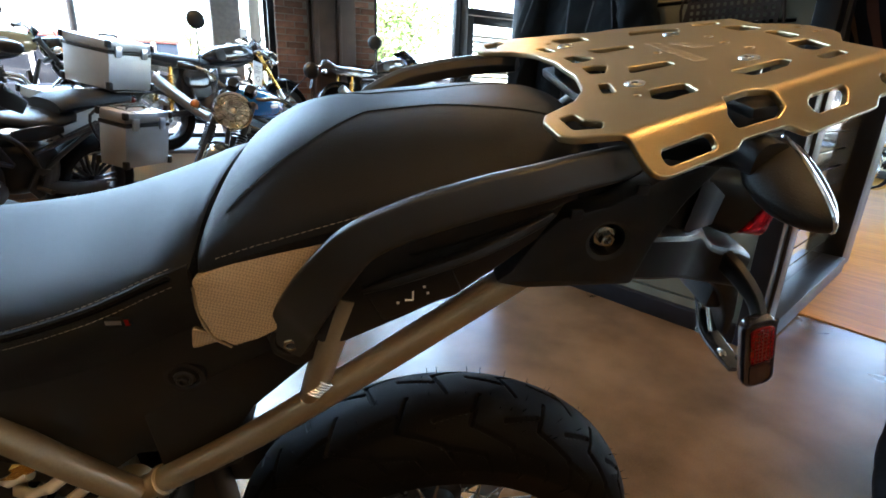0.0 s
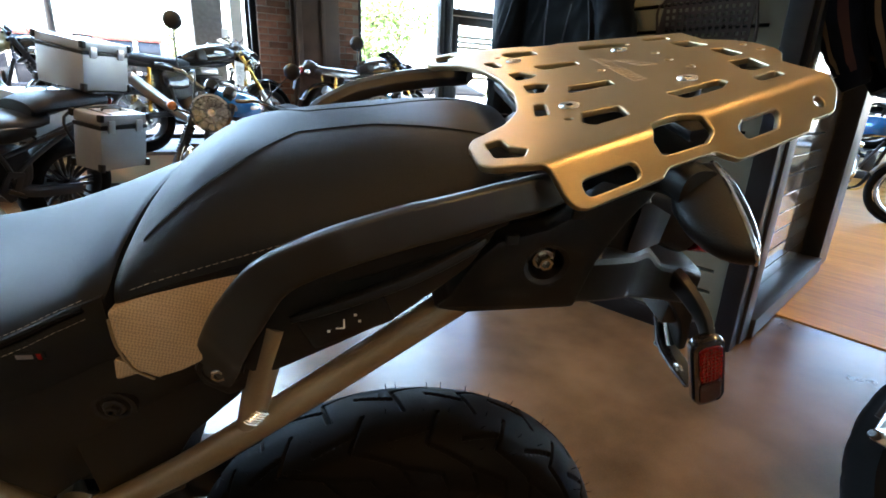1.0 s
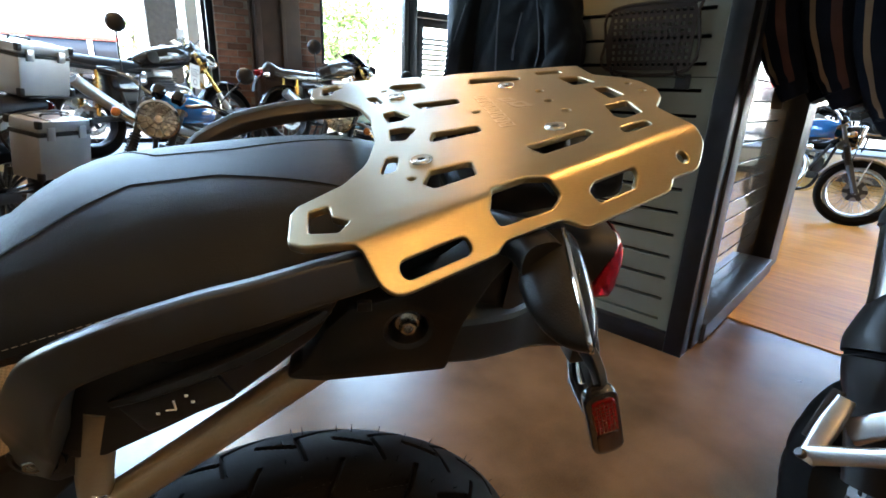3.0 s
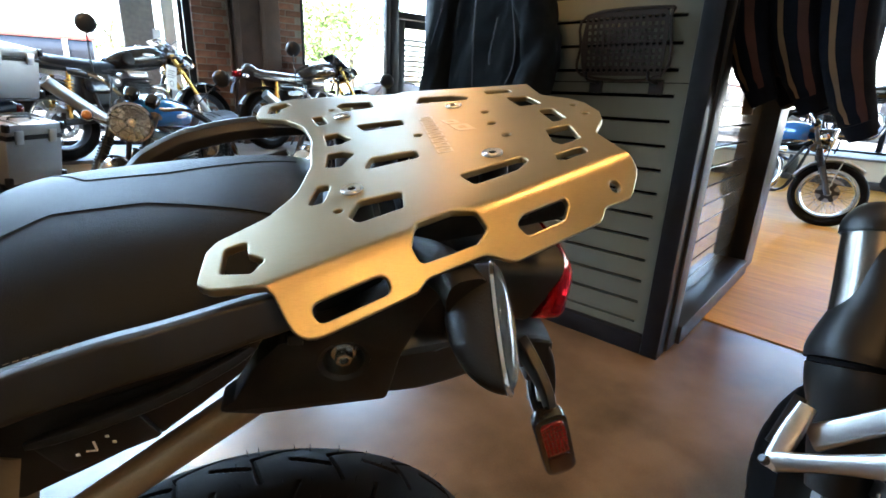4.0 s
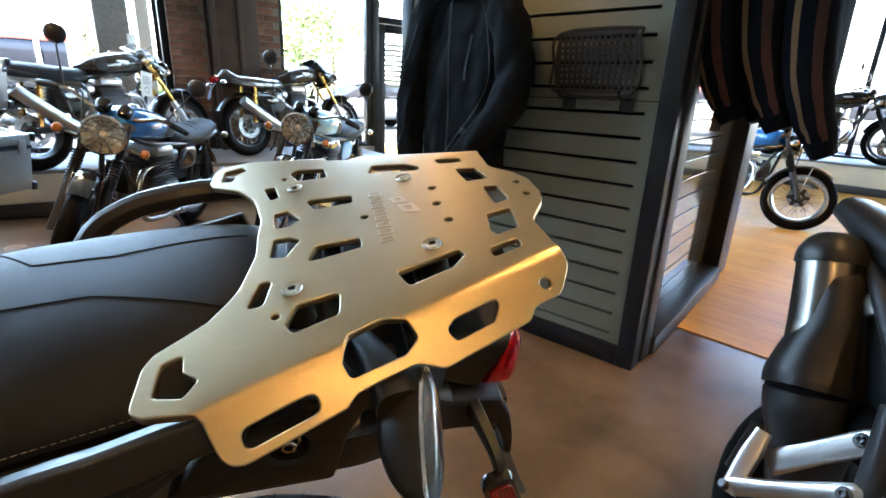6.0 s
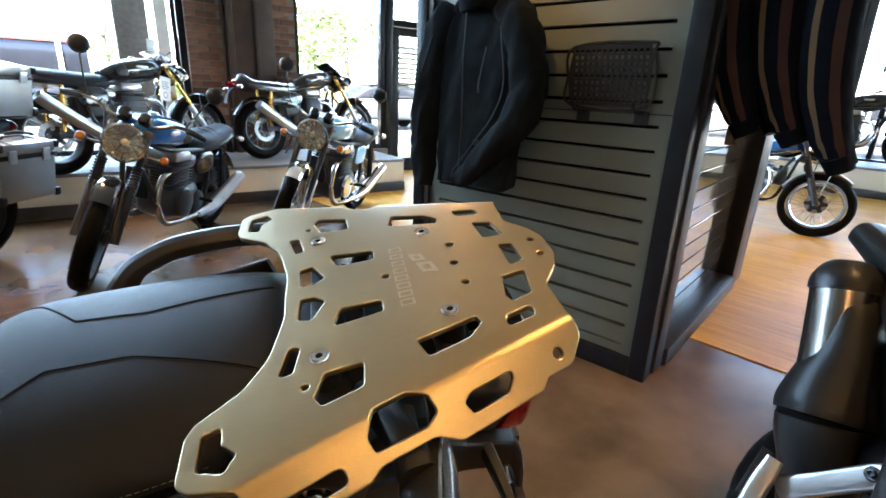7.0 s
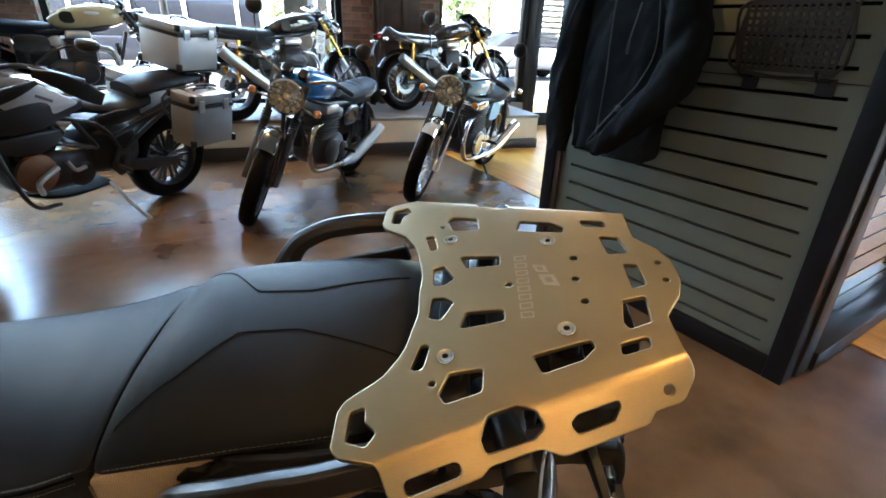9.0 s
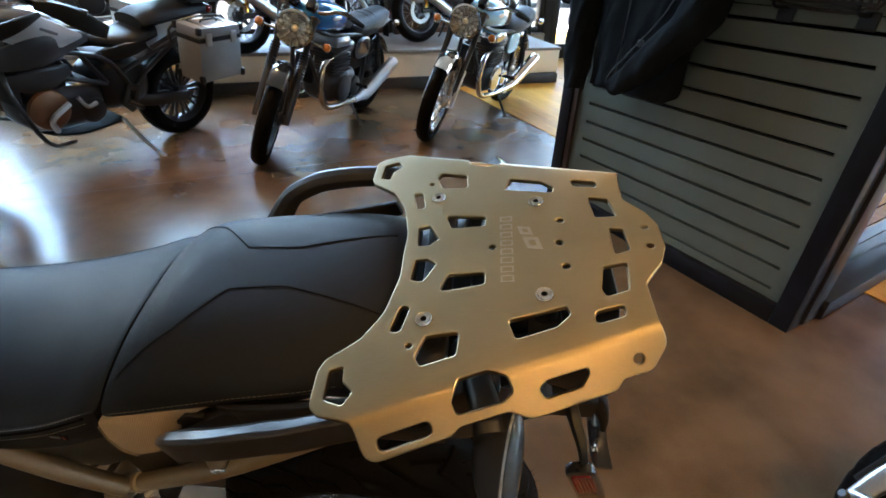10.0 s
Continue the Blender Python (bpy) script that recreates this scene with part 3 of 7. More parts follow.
def wrinkle(bm, amp, size, seed):
    """Creases cloth along slanted folds."""
    off = Vector((seed * 3.1, seed * 1.7, 0))
    bm.normal_update()
    for v in bm.verts:
        p = v.co
        q = Vector((p.x * 1.6 + p.z * 0.5, p.y, p.z * 0.55)) * size + off
        v.co = p + v.normal * (amp * (noise.noise(q) + 0.5 * noise.noise(q * 2.3)))
    return bm


# black jacket on the slatwall
jk = thing("jacket", DISP @ pose(0.93, 0.1, 0.76), "black hooded textile jacket with zips hanging on slatwall", "jacket")
part("body", wrinkle(cloth(0.46, 0.84, 0.17, 0.008, 3, n=90, rows_=70), 0.016, 9, 1), FABRIC, jk)
SLEEVES = {1: [(0.15, 0.0, 0.79, 0.07, 0.075), (0.225, 0.015, 0.68, 0.072, 0.082), (0.285, 0.03, 0.45, 0.07, 0.078), (0.3, 0.05, 0.2, 0.064, 0.068), (0.275, 0.07, 0.05, 0.052, 0.056), (0.262, 0.075, -0.04, 0.044, 0.05)],
           -1: [(-0.15, 0.0, 0.79, 0.07, 0.075), (-0.235, 0.02, 0.67, 0.074, 0.085), (-0.305, 0.05, 0.47, 0.072, 0.082), (-0.29, 0.1, 0.32, 0.068, 0.075), (-0.2, 0.145, 0.19, 0.058, 0.062), (-0.09, 0.165, 0.08, 0.046, 0.05), (-0.045, 0.165, 0.04, 0.04, 0.044)]}
for sx in (-1, 1):
    part("sleeve", wrinkle(sweep(SLEEVES[sx], squircle(36, 2.4), 14, (0, 1, 0)), 0.015, 11, 4 + sx), FABRIC, jk)
part("sleeve_piping", tube([(-0.165, 0.09, 0.7), (-0.225, 0.125, 0.47), (-0.21, 0.165, 0.34), (-0.14, 0.2, 0.22), (-0.05, 0.21, 0.1), (-0.03, 0.205, 0.06)], 0.0024, 6), ZIP, jk, "grey reflective sleeve piping")
part("sleeve_piping", tube([(0.215, 0.095, 0.68), (0.3, 0.1, 0.45), (0.325, 0.105, 0.2), (0.29, 0.12, 0.02)], 0.0022, 6), ZIP, jk)
part("collar", sweep([(-0.1, 0.0, 0.82, 0.02, 0.06), (-0.06, 0.09, 0.83, 0.02, 0.06), (0.03, 0.1, 0.82, 0.02, 0.06), (0.1, 0.0, 0.83, 0.02, 0.06)], squircle(12, 3), 6), FABRIC, jk)
part("hood", blob(0, -0.02, 0.84, 0.13, 0.06, 0.09, 2.4), FABRIC, jk)
part("zip", tube([(0.015, 0.092, 0.8), (0.02, 0.098, 0.55), (0.01, 0.1, 0.3), (0.02, 0.098, 0.02)], 0.0032, 6), ZIP, jk, "dark grey front zip")
part("pocket_zip", tube([(-0.1, 0.09, 0.62), (-0.075, 0.095, 0.48)], 0.003, 6), ZIP, jk)
part("zip_pull", box(-0.08, 0.093, 0.43, -0.07, 0.1, 0.48, 0.002), ZIP, jk)
part("badge", box(-0.09, 0.09, 0.2, -0.06, 0.096, 0.225, 0.002), ZIP, jk)

# striped knit tops on an arm that stands out from the island's passage side
def out(a, b, z):
    """a along the passage side, b out from it."""
    return (-b, -a, z)


arm_ = thing("hang_rail", DISP, "black display arm standing out from the slatwall", "rail")
part("bar", rod(out(0.45, -0.012, 2.0), out(0.45, 0.5, 2.0), 0.012), FRAME_BLACK, arm_)
part("plate", box(-0.002, -0.48, 1.94, 0.012, -0.42, 2.06, 0.003), FRAME_BLACK, arm_)


def knit(m, seed):
    ob = thing("knit_top", m, "dark navy knitted top with tan and rust-brown sleeve stripes", "clothing", "knit tops on the rail")
    r = random.Random(seed)
    part("body", sweep([out(0.0, 0.0, -0.06) + (0.06, 0.17), out(0.0, 0.0, -0.16) + (0.075, 0.22), out(0.0, 0.0, -0.45) + (0.085, 0.22), out(0.0, 0.0, -0.72) + (0.09, 0.215), out(0.0, 0.01, -0.8) + (0.07, 0.2)], [(s * (1 + 0.05 * math.sin(9 * k)), u) for k, (s, u) in enumerate(squircle(36, 2.6))], 6, (0, -1, 0)), FABRIC_NAVY, ob)
    for side_ in (-1, 1):
        path = smooth_path([(side_ * 0.15, 0.0, -0.07, 0.05, 0.05), (side_ * 0.235, -0.02, -0.2, 0.072, 0.08), (side_ * 0.27, -0.03, -0.42, 0.068, 0.083), (side_ * 0.26, 0.0, -0.66, 0.062, 0.078), (side_ * 0.235, 0.055, -0.83, 0.054, 0.066), (side_ * 0.225, 0.09, -0.9, 0.046, 0.056)], 7)
        N = 48
        rings = []
        for i, (a, b, z_, ra, rb) in enumerate(path):
            rings.append([Vector(out(a - ra * math.cos(2 * math.pi * k / N) * (1 + 0.03 * math.sin(7 * z_ * 9 + k)), b + rb * math.sin(2 * math.pi * k / N), z_ + 0.004 * math.sin(k * 0.9 + i))) for k in range(N)])
        sl = part("sleeve", loft(rings), FABRIC_NAVY, ob)
        if side_ < 0:
            for nm, k0, k1, mt in (("tan_stripe", N - 5, N - 3, FABRIC_TAN), ("brown_stripe", 1, 4, FABRIC_BROWN),):
                strip = []
                for (a, b, z_, ra, rb), ring in zip(path[3:-1], rings[3:-1]):
                    c = Vector(out(a, b, z_))
                    row = []
                    for k in range(k0, k1 + 1):
                        p = ring[k % N]
                        row.append(p + (p - c).normalized() * 0.0022)
                    strip.append(row)
                part(nm, loft(strip, False, False), mt, sl, nm.replace("_", " ").replace("brown", "rust-brown") + " down the sleeve")
        part("cuff", sweep([out(side_ * 0.228, 0.082, -0.885) + (0.05, 0.058), out(side_ * 0.222, 0.108, -0.935) + (0.042, 0.05)], squircle(20, 2.2), 2, (0, 1, 0)), FABRIC_NAVY, sl)
    part("hanger_hook", tube([out(0, 0, -0.06), out(0, 0, -0.01), out(0.0, 0.015, 0.012), out(0, 0.02, 0.0)], 0.003, 6), STEEL, ob)
    if seed == 1:
        part("price_tag", box(-0.07, 0.2, -0.98, -0.03, 0.204, -0.88), FABRIC_TAN, ob, "tan card label on a string")
    return ob


for b_, dz, s_ in ((0.05, 0.17, 1), (0.19, 0.15, 2), (0.33, 0.07, 3)):
    knit(DISP @ Matrix.Translation(out(0.45, b_, 1.84 + dz)) @ pose(0, 0, 0, 0, 0, 4 * (s_ - 2)), s_)


# ---- the motorcycle with the luggage rack ----
# local: x towards the tail from the rear axle, y away from the viewer's side, z up; leaning on its side stand
BIKE = pose(-0.0108, 0.7436, 0, 13.7, 0, 4.95)
bike = thing("touring_motorcycle", BIKE, "black adventure motorcycle with silver rack, leaning on its stand", "motorcycle")


def tread(r, w, seed, n=288, k=34, hairs=True, depth=0.006):
    """A tyre about the y axis with cut grooves."""
    prof = []
    for j in range(k + 1):
        a = -1.0 + 2.0 * j / k
        ang = a * 1.95
        y = (w / 2) * math.sin(ang) if abs(ang) <= math.pi / 2 else (w / 2) * math.copysign(1 - 0.18 * (abs(ang) - math.pi / 2) / 0.38, ang)
        rad = r - w * 0.36 * (1 - math.cos(min(abs(ang), math.pi / 2))) - (max(0, abs(ang) - math.pi / 2) / 0.38) * (w * 0.33)
        prof.append((y, rad, a))
    # grooves as lines of (share of the half section, share of a pitch)
    LINES = ([(-0.05, 0.0), (0.3, 0.2), (0.48, -0.42), (0.86, -0.74)], [(0.5, 0.6), (0.58, -0.02), (0.8, -0.2)], [(0.25, -0.3), (0.17, -0.82)])
    pitch_n, half_arc = 20, w * 0.75
    pitch = 2 * math.pi * r / pitch_n

    def groove(a, th):
        q0 = th / (2 * math.pi) * pitch_n + (0.0 if a > 0 else 0.45)
        q0 -= math.floor(q0)
        near = 1.0
        for line in LINES:
            for (s0, p0), (s1, p1) in zip(line, line[1:]):
                for turn in (-1, 0, 1):
                    ax, ay = s0 * half_arc, (p0 + turn) * pitch
                    dx, dy = s1 * half_arc - ax, (p1 + turn) * pitch - ay
                    px, py = abs(a) * half_arc - ax, q0 * pitch - ay
                    f = min(1.0, max(0.0, (px * dx + py * dy) / (dx * dx + dy * dy)))
                    near = min(near, math.hypot(px - f * dx, py - f * dy))
        return depth * min(1.0, max(0.0, ((0.0027 if k > 60 else 0.0046) - near) / 0.0014))

    verts, faces = [], []
    cuts = {}
    per = n // pitch_n
    for i in range(n):
        th = 2 * math.pi * i / n
        for j, (y, rad, a) in enumerate(prof):
            key = (i % per, j) if n % pitch_n == 0 else (i, j)
            if key not in cuts:
                cuts[key] = groove(a, th) if abs(a) < 0.86 else 0.0
            rr = rad - cuts[key]
            verts.append((rr * math.cos(th), y, rr * math.sin(th)))
    m = k + 1
    for i in range(n):
        for j in range(k):
            a0, b0 = i * m, ((i + 1) % n) * m
            faces.append((a0 + j, a0 + j + 1, b0 + j + 1, b0 + j))
    me = bpy.data.meshes.new("tyre")
    me.from_pydata(verts, [], faces)
    b = bmesh.new()
    b.from_mesh(me)
    bpy.data.meshes.remove(me)
    if hairs:
        rng = random.Random(seed)
        for i in range(150):
            th, y0 = rng.uniform(0, 6.283), rng.choice((-0.045, -0.02, 0.0, 0.03, 0.05)) * w / 0.15
            rad = r - w * 0.36 * (1 - math.sqrt(max(0, 1 - (2 * y0 / w) ** 2))) - 0.001
            d = Vector((math.cos(th), 2 * y0 / w * 0.6, math.sin(th)))
            p = Vector((rad * math.cos(th), y0, rad * math.sin(th)))
            tip = p + d * 0.009 + Vector((rng.uniform(-1, 1), rng.uniform(-1, 1), rng.uniform(-1, 1))) * 0.002
            rod(p, tip, 0.0006, 4, 0.0003, b)
    return b


def wheel(name, parent, m, r, w, rim_r, spokes=0, spoke_mat=STEEL, rim_mat=BLACK_SATIN, disc=0.0, seed=1, fine=False, disc_side=-1):
    """Tyre, rim, hub and spokes; the axle runs along y."""
    wh = new(name)
    wh.parent, wh.matrix_basis = parent, m
    AX = Matrix.Rotation(math.pi / 2, 4, "X")
    part("tyre", tread(r, w, seed, 1400 if fine else 160, 150 if fine else 20, fine, 0.0055 if fine else 0.004), RUBBER, wh, "black tyre with cut tread grooves", 50)
    rw = w * 0.36
    prof = [(rim_r + 0.012, -rw - 0.006), (rim_r + 0.014, -rw), (rim_r - 0.004, -rw + 0.006), (rim_r - 0.016, -rw * 0.4), (rim_r - 0.018, rw * 0.4), (rim_r - 0.004, rw - 0.006), (rim_r + 0.014, rw), (rim_r + 0.012, rw + 0.006),
            (rim_r - 0.008, rw + 0.004), (rim_r - 0.026, rw * 0.4), (rim_r - 0.028, -rw * 0.4), (rim_r - 0.008, -rw - 0.004)]
    part("rim", lathe(prof, 64, AX, close=True), rim_mat, wh)
    hr = 0.05
    part("hub", lathe([(0, -0.075), (0.02, -0.075), (hr, -0.06), (hr, -0.05), (hr * 0.7, -0.04), (hr * 0.7, 0.04), (hr, 0.05), (hr, 0.06), (0.02, 0.075), (0, 0.075)], 28, AX), BLACK_SATIN if rim_mat == BLACK_SATIN else SILVER, wh)
    if spokes > 12:
        for i in range(spokes):
            th = 2 * math.pi * i / spokes
            sgn = 1 if i % 2 else -1
            lead = 0.55 * (1 if (i // 2) % 2 else -1)
            p = Vector((hr * math.cos(th + lead), sgn * 0.045, hr * math.sin(th + lead)))
            q = Vector(((rim_r - 0.02) * math.cos(th), sgn * rw * 0.3, (rim_r - 0.02) * math.sin(th)))
            sp = part("spoke", rod(p, q, 0.0022, 6), spoke_mat, wh)
            if fine:
                part("nipple", rod(q - (q - p).normalized() * 0.018, q, 0.0042, 6), STEEL, sp)
    else:
        for i in range(spokes):
            th = 2 * math.pi * i / spokes
            for off in (-0.12, 0.12):
                p = Vector((hr * 0.9 * math.cos(th + off * 2), 0, hr * 0.9 * math.sin(th + off * 2)))
                q = Vector(((rim_r - 0.015) * math.cos(th + off), 0, (rim_r - 0.015) * math.sin(th + off)))
                part("spoke", sweep([(*p, 0.014, 0.02), (*((p + q) / 2), 0.009, 0.013), (*q, 0.012, 0.018)], squircle(10, 3), 3, (0, 1, 0)), rim_mat, wh)
    if disc:
        hl = []
        for i in range(24):
            th = 2 * math.pi * i / 24
            rr = disc * (0.78 + 0.09 * (i % 3))
            hl.append([(rr * math.cos(th) + 0.006 * c, rr * math.sin(th) + 0.006 * s) for c, s in circle(6)])
        inner = [(disc * 0.66 * c, disc * 0.66 * s) for c, s in circle(40)]
        part("brake_disc", plate([(disc * (1 + 0.02 * (k % 2)) * c, disc * (1 + 0.02 * (k % 2)) * s) for k, (c, s) in enumerate(circle(60))], [inner, *hl], 0.005, 0, Matrix.Translation((0, disc_side * 0.066, 0)) @ AX), DISC, wh, "drilled steel brake disc")
        part("disc_carrier", plate([(disc * (0.67 if k % 6 < 3 else 0.4) * c, disc * (0.67 if k % 6 < 3 else 0.4) * s) for k, (c, s) in enumerate(circle(36))], [], 0.006, 0, Matrix.Translation((0, disc_side * 0.066, 0)) @ AX), BLACK_SATIN, wh)
    return wh


wheel("rear_wheel", bike, pose(0, 0, 0.313), 0.313, 0.152, 0.222, 40, STEEL, BLACK_SATIN, 0.13, 4, True, 1)
# swing arm with shaft housing
part("swing_arm", sweep([(0.03, -0.115, 0.325, 0.03, 0.045), (-0.2, -0.115, 0.36, 0.028, 0.045), (-0.45, -0.1, 0.42, 0.03, 0.055), (-0.6, -0.09, 0.45, 0.03, 0.06)], squircle(16, 3), 5), BLACK_SATIN, bike)
part("swing_arm", sweep([(0.03, 0.12, 0.325, 0.035, 0.05), (-0.2, 0.12, 0.36, 0.035, 0.055), (-0.6, 0.09, 0.45, 0.035, 0.06)], squircle(16, 3), 5), BLACK_SATIN, bike)
part("inner_mudguard", sweep([(-0.37, 0, 0.42, 0.085, 0.004), (-0.36, 0, 0.48, 0.085, 0.004), (-0.345, 0, 0.53, 0.085, 0.004), (-0.325, 0, 0.575, 0.08, 0.004)], squircle(12, 6), 6, (1, 0, 0)), BLACK, bike)

# champagne subframe tubes
TUBE_L = [(-0.366, -0.096, 0.594), (-0.227, -0.108, 0.694), (-0.122, -0.116, 0.781), (0.04, -0.104, 0.899)]
for sgn in (1, -1):
    pts = [(x, y * sgn, z) for x, y, z in TUBE_L]
    part("subframe_tube", tube(pts, 0.0138, 18, 5), SUBFRAME, bike, "champagne grey painted steel tube")
    part("subframe_tube", tube([(-0.152, -0.114 * sgn, 0.762), (-0.138, -0.122 * sgn, 0.815), (-0.114, -0.124 * sgn, 0.89)], 0.0125, 14, 5), SUBFRAME, bike)
    part("subframe_tube", tube([(-0.346, -0.108 * sgn, 0.618), (-0.4, -0.115 * sgn, 0.694), (-0.47, -0.116 * sgn, 0.784)], 0.0138, 16, 4), SUBFRAME, bike)
    part("lug", rod((-0.372, -0.06 * sgn, 0.584), (-0.372, -0.118 * sgn, 0.584), 0.02, 18, bevel=0.003), SUBFRAME, bike)
    part("collar", lathe([(0.0138, -0.005), (0.0165, -0.003), (0.0165, 0.003), (0.0138, 0.005)], 18, axis((-0.32, -0.1 * sgn, 0.627), (-0.227, -0.108 * sgn, 0.694)), close=True), SUBFRAME, bike)
    for k in range(6):
        a = Vector((-0.1475 + 0.0024 * k, (-0.1285 - 0.0006 * k) * sgn, 0.7795 + 0.0034 * k))
        part("weld_bead", blob(0, 0, 0, 0.0068, 0.0026, 0.0016, 2, 12, 6, Matrix.Translation(a) @ pose(0, 0, 0, 0, 28, 0)), ALU_EDGE, bike)

# shock absorber with its pale spring
sh0, sh1 = Vector((-0.42, -0.03, 0.44)), Vector((-0.475, -0.05, 0.655))
part("shock_body", rod(sh0, sh1, 0.024, 20, 0.028), BLACK_SATIN, bike)
part("shock_reservoir", rod(sh1 - Vector((0.01, 0.02, 0.02)), sh1 + Vector((-0.03, -0.02, 0.09)), 0.033, 20, bevel=0.006), BLACK, bike)
coil = []
m_sh = axis(sh0, sh1)
for k in range(6 * 12 + 1):
    a = 2 * math.pi * k / 12
    coil.append(m_sh @ Vector((0.043 * math.cos(a), 0.043 * math.sin(a), 0.01 + 0.19 * k / 72)))
part("shock_spring", tube(coil, 0.0068, 10, 1), SPRING, bike, "cream white coil spring")
part("spring_collar", rod(m_sh @ Vector((0, 0, 0.2)), m_sh @ Vector((0, 0, 0.222)), 0.046, 24, bevel=0.003), GOLD, bike)


# ---- seats ----
def lerp_rows(rows, x):
    for a, b in zip(rows, rows[1:]):
        if x <= b[0]:
            t = max(0.0, (x - a[0]) / (b[0] - a[0]))
            return [p + (q - p) * t for p, q in zip(a, b)]
    return list(rows[-1])


def cushion(stations, n=44, belly=0.02, p=2.5, q=1.7, lean=None, ends=0.012):
    """A seat: stations of x, half width, edge height, top height."""
    st = [list(map(float, r)) for r in smooth_path(stations, 8)]
    rings = []
    last = len(st) - 1
    for i, (x, w, zb, zt) in enumerate(st):
        ring = []
        e = 1.0 if 0 < i < last else 0.93
        for k in range(n + 1):
            s = -1 + 2 * k / n
            y = math.copysign(1 - (1 - abs(s)) ** 1.35, s) * w * e
            f = max(0.0, 1 - abs(y / (w * 1.0001)) ** p) ** (1 / q)
            zz = zb + (zt - zb) * f * (1.0 if e == 1 else 0.96)
            xx = x + (lean(y / w, f) if lean else 0)
            ring.append(Vector((xx, y, zz)))
        ring += [Vector((x + (lean(0.9, 0) if lean else 0), w * 0.9, zb - belly)), Vector((x + (lean(-0.9, 0) if lean else 0), -w * 0.9, zb - belly))]
        rings.append(ring)
    return loft(rings)


PILLION = [(-0.222, 0.127, 0.914, 0.943), (-0.21, 0.131, 0.919, 0.962), (-0.182, 0.132, 0.93, 0.984), (-0.145, 0.13, 0.941, 1.0), (-0.072, 0.126, 0.962, 1.011), (0.0, 0.121, 0.978, 1.018), (0.05, 0.112, 0.988, 1.018), (0.083, 0.1, 0.994, 1.01)]
seat_p = part("pillion_seat", cushion(PILLION, 44, 0.03), VINYL, bike, "black vinyl pillion seat with stitched seams")
RIDER = [(-0.8, 0.085, 0.845, 0.892), (-0.68, 0.1, 0.832, 0.872), (-0.55, 0.118, 0.832, 0.868), (-0.45, 0.13, 0.842, 0.875), (-0.375, 0.135, 0.858, 0.89), (-0.3, 0.135, 0.884, 0.917), (-0.25, 0.132, 0.908, 0.938), (-0.2245, 0.126, 0.916, 0.948)]
seat_r = part("rider_seat", cushion(RIDER, 44, 0.03, 2.2, 1.5), VINYL, bike, "black vinyl rider seat")


def pillion_top(x, y):
    r = [list(map(float, q)) for q in smooth_path(PILLION, 8)]
    _, w, zb, zt = lerp_rows(r, x)
    f = max(0.0, 1 - min(1, abs(y / w)) ** 2.5) ** (1 / 1.7)
    return Vector((x, y, zb + (zt - zb) * f))


def on_pillion(points, lift=0.0, steps=10):
    out = []
    for a, b in zip(points, points[1:]):
        for k in range(steps):
            t = k / steps
            out.append(pillion_top(a[0] + (b[0] - a[0]) * t, a[1] + (b[1] - a[1]) * t) + Vector((0, 0, lift)))
    out.append(pillion_top(*points[-1]) + Vector((0, 0, lift)))
    return out


for sgn in (-1, 1):
    line = [(-0.2, sgn * 0.105), (-0.145, sgn * 0.072), (-0.1, sgn * 0.029), (-0.04, sgn * 0.027), (0.02, sgn * 0.043), (0.06, sgn * 0.054)]
    part("seam", tube(on_pillion(line), 0.0007, 6, 1), SEAM, seat_p, "pressed seam in the vinyl")
    part("seam_welt", tube([p + Vector((0, sgn * 0.0018, -0.0003)) for p in on_pillion(line)], 0.0006, 6, 1), VINYL, seat_p)


def skirt(name, xs, top, drop, y0, y1, material, parent, label="", n=26, thick=0.006):
    """A thin shaped side panel hanging from an edge."""
    rings = []
    for i in range(n + 1):
        x = xs[0] + (xs[1] - xs[0]) * i / n
        zt, zb = top(x), drop(x)
        outer, inner = [], []
        for k in range(8):
            t = k / 7
            y = y0(x) + (y1(x) - y0(x)) * t - 0.006 * math.sin(math.pi * t)
            outer.append(Vector((x, y, zt + (zb - zt) * t)))
            inner.append(Vector((x, y + thick, zt + (zb - zt) * t)))
        rings.append(outer + inner[::-1])
    return part(name, loft(rings), material, parent, label)


def edge_z(x):
    r = [list(map(float, q)) for q in smooth_path(RIDER, 8)]
    return lerp_rows(r, x)[2]


def edge_w(x):
    r = [list(map(float, q)) for q in smooth_path(RIDER, 8)]
    return lerp_rows(r, x)[1]


def pedge(x):
    r = [list(map(float, q)) for q in smooth_path(PILLION, 8)]
    return lerp_rows(r, x)


skirt("seat_skirt", (-0.8, -0.228), lambda x: edge_z(x) + 0.004, lambda x: edge_z(x) - 0.055, lambda x: -edge_w(x) - 0.001, lambda x: -edge_w(x) + 0.006, VINYL_SIDE, seat_r)
skirt("seat_skirt", (-0.8, -0.228), lambda x: edge_z(x) + 0.004, lambda x: edge_z(x) - 0.055, lambda x: edge_w(x) - 0.005, lambda x: edge_w(x) - 0.012, VINYL_SIDE, seat_r)


def stitches(path, step, length, parent, r=0.00024):
    b = bmesh.new()
    acc = 0.0
    for a, c in zip(path, path[1:]):
        a, c = Vector(a), Vector(c)
        L = (c - a).length
        while acc < L:
            p = a.lerp(c, acc / L)
            rod(p, p + (c - a).normalized() * length, r, 5, None, b)
            acc += step
        acc -= L
    ob = part("stitching", b, THREAD, parent, "pale thread stitching")
    ob["kind"] = "stuff"
    return ob


